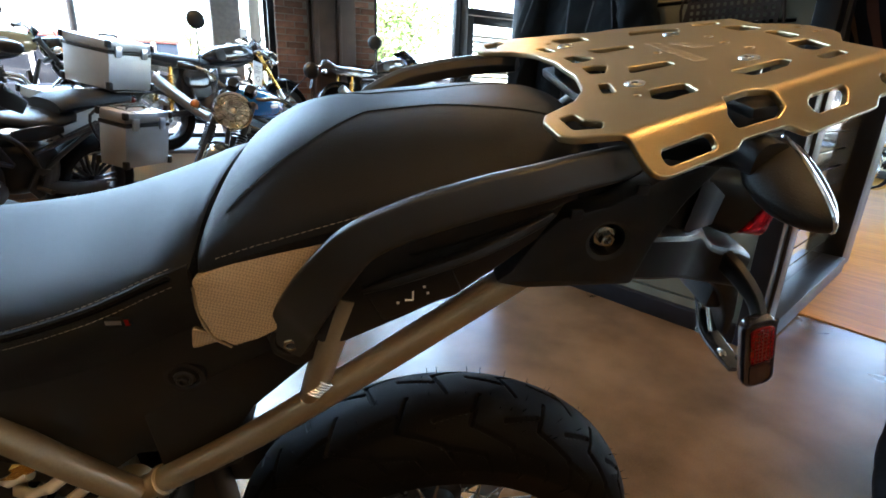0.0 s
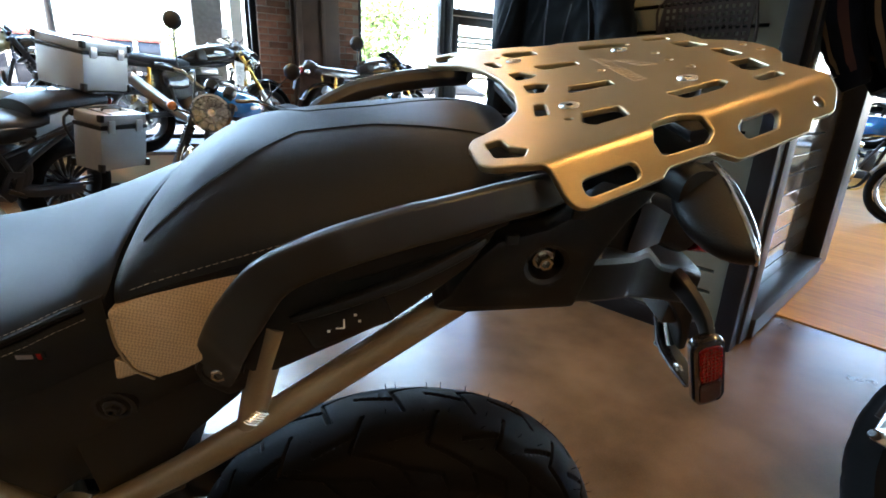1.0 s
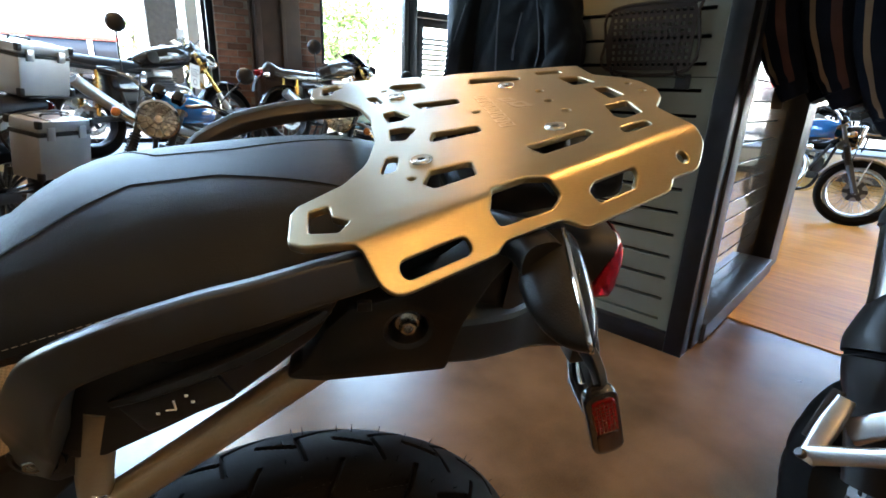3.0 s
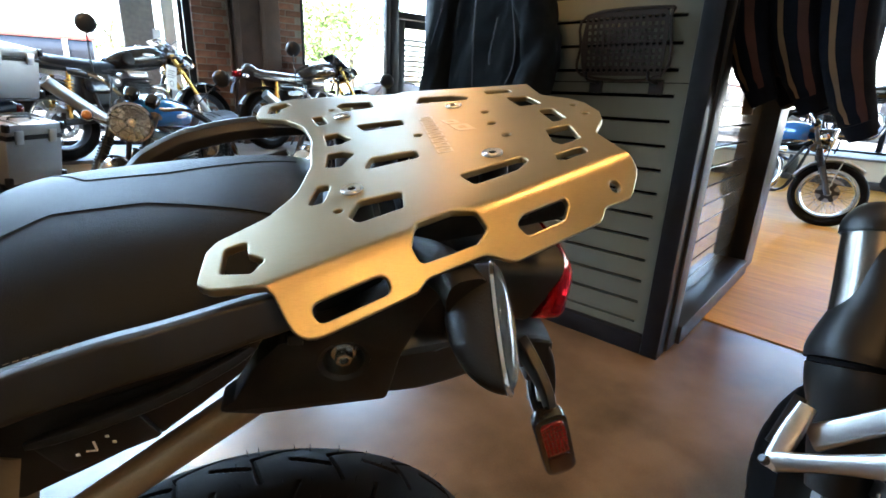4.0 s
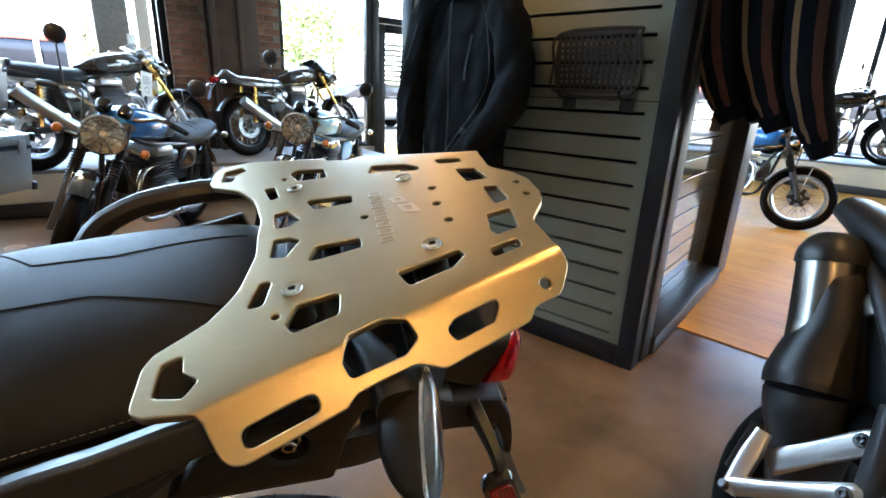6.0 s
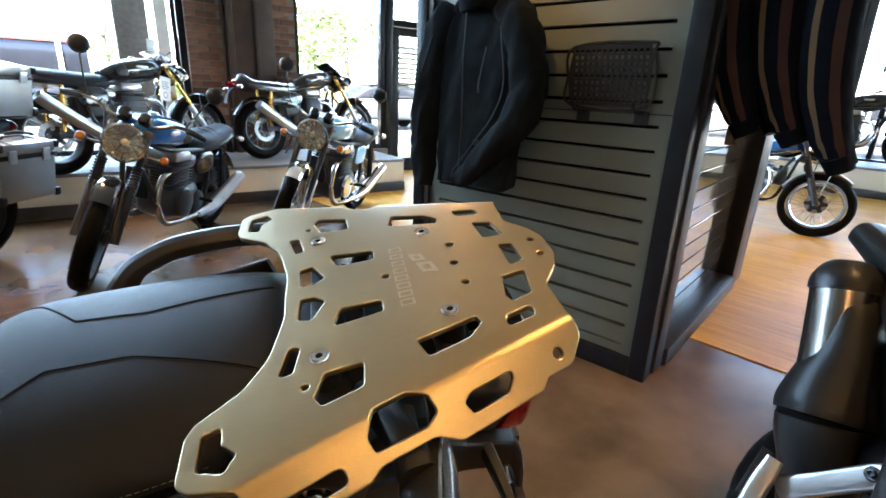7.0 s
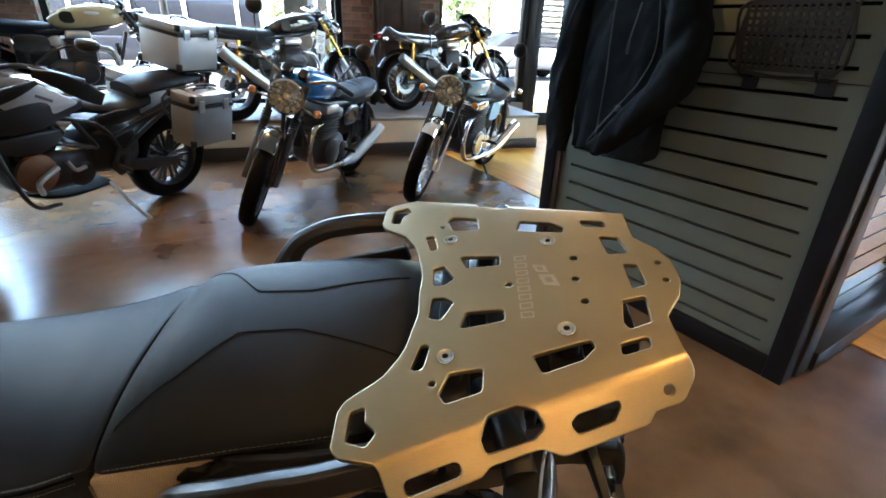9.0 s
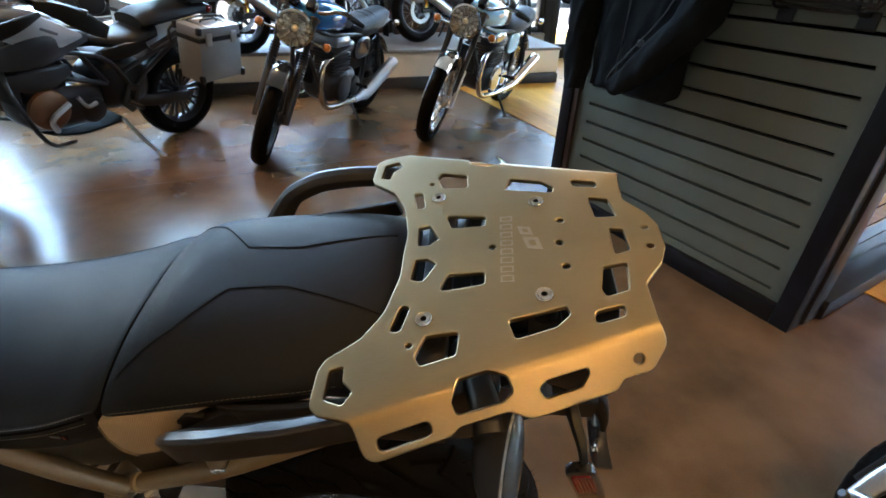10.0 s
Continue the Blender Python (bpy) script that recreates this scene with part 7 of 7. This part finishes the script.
# ---- oak floor boards of the passage, past the concrete ----
WOOD = pose(1.83, 2.165, 0.0, 0, 0, -55.5)
oak = slab("floor_wood", WOOD, -7.5, 0.0, -0.02, 9.0, 9.0, 0.003, OAK, 0, "warm oak plank floor beside the concrete", category="floor")
rng = random.Random(11)
plank_bm = box(0, 0.0003, 0.0031, 1.1005, 0.1397, 0.006, 0.0003)
pl0 = part("plank", plank_bm, OAK, oak, "", 0)
pl0.location = (0, 0, 0)
for j in range(46):
    off = rng.uniform(-1.1, 0)
    for i in range(-3, 5):
        if i == 0 and j == 0:
            continue
        x = off + i * 1.101
        if -5.0 < x < 4.4 and j < 46 and (i, j) != (0, 0):
            o = new("plank", pl0.data)
            o.parent, o.location = oak, (x, j * 0.14, 0)

# ---- bricks of the piers ----
bk_bm = box(-0.1045, -0.012, -0.0315, 0.1045, 0.05, 0.0315, 0.004)
bk0 = part("brick", bk_bm, BRICK, pier_mid, "", 0)
bk0.location = (-0.825, 1.25, 0.45)
hb_me = part("brick", box(-0.05, -0.012, -0.0315, 0.05, 0.05, 0.0315, 0.004), BRICK, pier_mid, "", 0)
hb_me.location = (0.0, 1.25, 0.45)
for s0, s1, parent in ((-0.97, -0.6, pier_mid), (-0.04, 0.25, pier_mid), (-4.95, -4.05, pier_left)):
    for r in range(34):
        zb = 0.42 + r * 0.075
        x = s0 + (0.0 if r % 2 else -0.11)
        while x < s1 - 0.02:
            a, b = max(x, s0), min(x + 0.21, s1)
            if b - a > 0.07:
                full = b - a > 0.19
                o = new("brick", bk0.data if full else hb_me.data)
                o.parent = parent
                o.location = ((a + b) / 2 + rng.uniform(-0.002, 0.002), 1.25 + rng.uniform(-0.004, 0.003), zb)
                o.scale = ((b - a) / (0.209 if full else 0.1), 1, 1)
            x += 0.22


# ---- outside ----
def tree(m, h, seed, group="street trees"):
    r = random.Random(seed)
    tr = thing("tree", m, "leafy green street tree", "tree", group)
    part("trunk", tube([(0, 0, -0.02), (0.03, 0.02, h * 0.3), (-0.03, 0.03, h * 0.55), (0.02, 0, h * 0.8)], [0.16, 0.12, 0.08, 0.03], 10), BARK, tr)
    limbs, leaves = bmesh.new(), bmesh.new()
    for k in range(14):
        a, z0 = r.uniform(0, 6.28), h * r.uniform(0.25, 0.7)
        L = h * r.uniform(0.2, 0.36)
        tip = Vector((math.cos(a) * L, math.sin(a) * L, z0 + L * r.uniform(0.2, 0.8)))
        tube([(0, 0, z0), tip * 0.5 + Vector((0, 0, z0 * 0.55)), tip], [0.05, 0.03, 0.012], 6, 3, limbs)
        for _ in range(120):
            p = Vector((0, 0, z0)).lerp(tip, r.uniform(0.35, 1.1)) + Vector((r.gauss(0, 1), r.gauss(0, 1), r.gauss(0, 0.8))) * h * 0.07
            q = pose(*p, r.uniform(0, 360), r.uniform(-60, 60), r.uniform(0, 360))
            s = r.uniform(0.05, 0.11) * h / 5
            vs = [leaves.verts.new(q @ Vector(c)) for c in ((-s, 0, 0), (0, -s * 0.5, 0.02), (s, 0, 0), (0, s * 0.5, 0.02))]
            leaves.faces.new(vs)
    part("limbs", limbs, BARK, tr)
    cr = part("crown", leaves, LEAF, tr, "", 0)
    return tr


for k, (s, n, h) in enumerate(((3.6, 14, 6.5), (5.4, 15, 5.5), (-1.5, 24, 4.5), (8, 18, 7), (-12, 22, 6))):
    tree(BUILD @ pose(s, n, -0.06), h, 20 + k)
hedge = bmesh.new()
r_ = random.Random(77)
for _ in range(9000):
    p = Vector((r_.uniform(-30, 30), 27 + r_.gauss(0, 0.5), max(0, r_.gauss(0.6, 0.35))))
    q = pose(*p, r_.uniform(0, 360), r_.uniform(-60, 60), r_.uniform(0, 360))
    s = r_.uniform(0.1, 0.22)
    hedge.faces.new([hedge.verts.new(q @ Vector(c)) for c in ((-s, 0, 0), (0, -s * 0.5, 0), (s, 0, 0), (0, s * 0.5, 0))])
hg_ = part("hedge", hedge, LEAF, None, "", 0)
hg_.matrix_world = BUILD @ pose(0, 0, -0.06)
tagged(hg_, "green hedge across the street", "hedge", "", "stuff")


def vehicle(name, m, L, W, H, paint, label, category, wheels, belt, roof_paint=None, box_like=True):
    """A bus, van or car side-on: body with glazing band, pillars, wheels and lamps."""
    v = thing(name, m, label, category)
    zc = 0.32
    rp = roof_paint or paint
    if box_like:
        part("lower_body", box(0, 0, zc, L, W, belt[0], 0.06), paint, v)
        part("glazing", box(0.06, 0.03, belt[0] - 0.02, L - 0.06, W - 0.03, belt[1] + 0.02, 0.05), BUS_DARK, v, "dark side windows")
        part("roof", box(0, 0, belt[1], L, W, H, 0.12), rp, v)
        k = 0.0
        while k < L:
            part("pillar", box(k, -0.004, belt[0] - 0.03, min(L, k + 0.1), 0.05, belt[1] + 0.03, 0.004), rp, v)
            k += 1.35
        part("roof_band", box(0.02, -0.006, belt[1] + 0.02, L - 0.02, 0.03, belt[1] + 0.13, 0.004), BUS_RED, v, "red band above the windows")
        part("number_bar", box(L * 0.2, -0.012, belt[1] + 0.12, L * 0.2 + 1.0, -0.004, belt[1] + 0.32), OLIVE_PAINT, v, "yellow number bar")
    else:
        body = [(0.0, 0.55, 0.2), (0.3, 0.62, 0.3), (1.1, 0.66, 0.34), (2.6, 0.66, 0.36), (3.7, 0.64, 0.34), (L, 0.6, 0.22)]
        part("lower_body", sweep([(x, W / 2, z, W / 2, h) for x, z, h in body], squircle(20, 4), 5), paint, v)
        part("glazing", sweep([(1.0, W / 2, 0.98, W * 0.38, 0.04), (1.7, W / 2, 1.16, W * 0.41, 0.26), (2.8, W / 2, 1.18, W * 0.41, 0.27), (3.8, W / 2, 1.0, W * 0.4, 0.06)], squircle(18, 4), 5), BUS_DARK, v)
        part("roof", sweep([(1.5, W / 2, 1.4, W * 0.36, 0.02), (2.1, W / 2, 1.45, W * 0.39, 0.035), (3.1, W / 2, 1.43, W * 0.38, 0.025)], squircle(16, 4), 5), paint, v)
        part("pillar", box(2.3, 0.1, 0.95, 2.38, 0.16, 1.44, 0.01), paint, v)
    for x in wheels:
        for y in (0.1, W - 0.1):
            wv = part("wheel", lathe([(0, -0.1), (0.2, -0.1), (0.31, -0.09), (0.34, -0.05), (0.34, 0.05), (0.31, 0.09), (0.2, 0.1), (0, 0.1)], 24, pose(x, y, 0.34, 90, 0, 0)), RUBBER, v)
            part("hub_cap", lathe([(0, 0.02), (0.12, 0.02), (0.2, 0.0)], 20, pose(x, y - 0.1 if y < 1 else y + 0.1, 0.34, 90, 0, 0)), SILVER, wv)
    part("lamp", blob(0.05, 0.25, 0.7, 0.06, 0.14, 0.08, 3), AMBER, v)
    return v


vehicle("coach", BUILD @ pose(-13.5, 11.0, -0.06), 11.5, 2.5, 2.5, BUS_DARK, "white-roofed coach with red band and dark windows", "bus", (1.8, 9.4), (0.95, 2.05), WHITE)
vehicle("car", BUILD @ pose(3.6, 9.0, -0.06), 4.3, 1.8, 1.45, CAR_GREY, "silver-grey car parked at the kerb", "car", (0.85, 3.5), (0, 0), None, False)
vehicle("car", SIDE @ pose(-3.5, 8.0, -0.06), 4.3, 1.8, 1.45, CAR_GREY, "silver-grey car parked in the side street", "car", (0.85, 3.5), (0, 0), None, False)
vehicle("van", SIDE @ pose(-1.0, 13.0, -0.06), 5.4, 2.0, 2.3, WHITE, "white van across the side street", "van", (1.0, 4.3), (1.2, 1.75), None, True)
pole = part("street_pole", rod((-3.4, 4.2, -0.05), (-3.3, 4.2, 6.0), 0.055, 12, 0.045), FRAME_SIDE, None)
pole.matrix_world = BUILD
tagged(pole, "dark steel street pole on the pavement", "pole")
post = part("timber_post", box(-1.62, 2.0, 0.0, -1.28, 2.3, 3.6, 0.02), MORTAR, None)
post.matrix_world = BUILD
tagged(post, "weathered grey masonry post outside the window", "post")
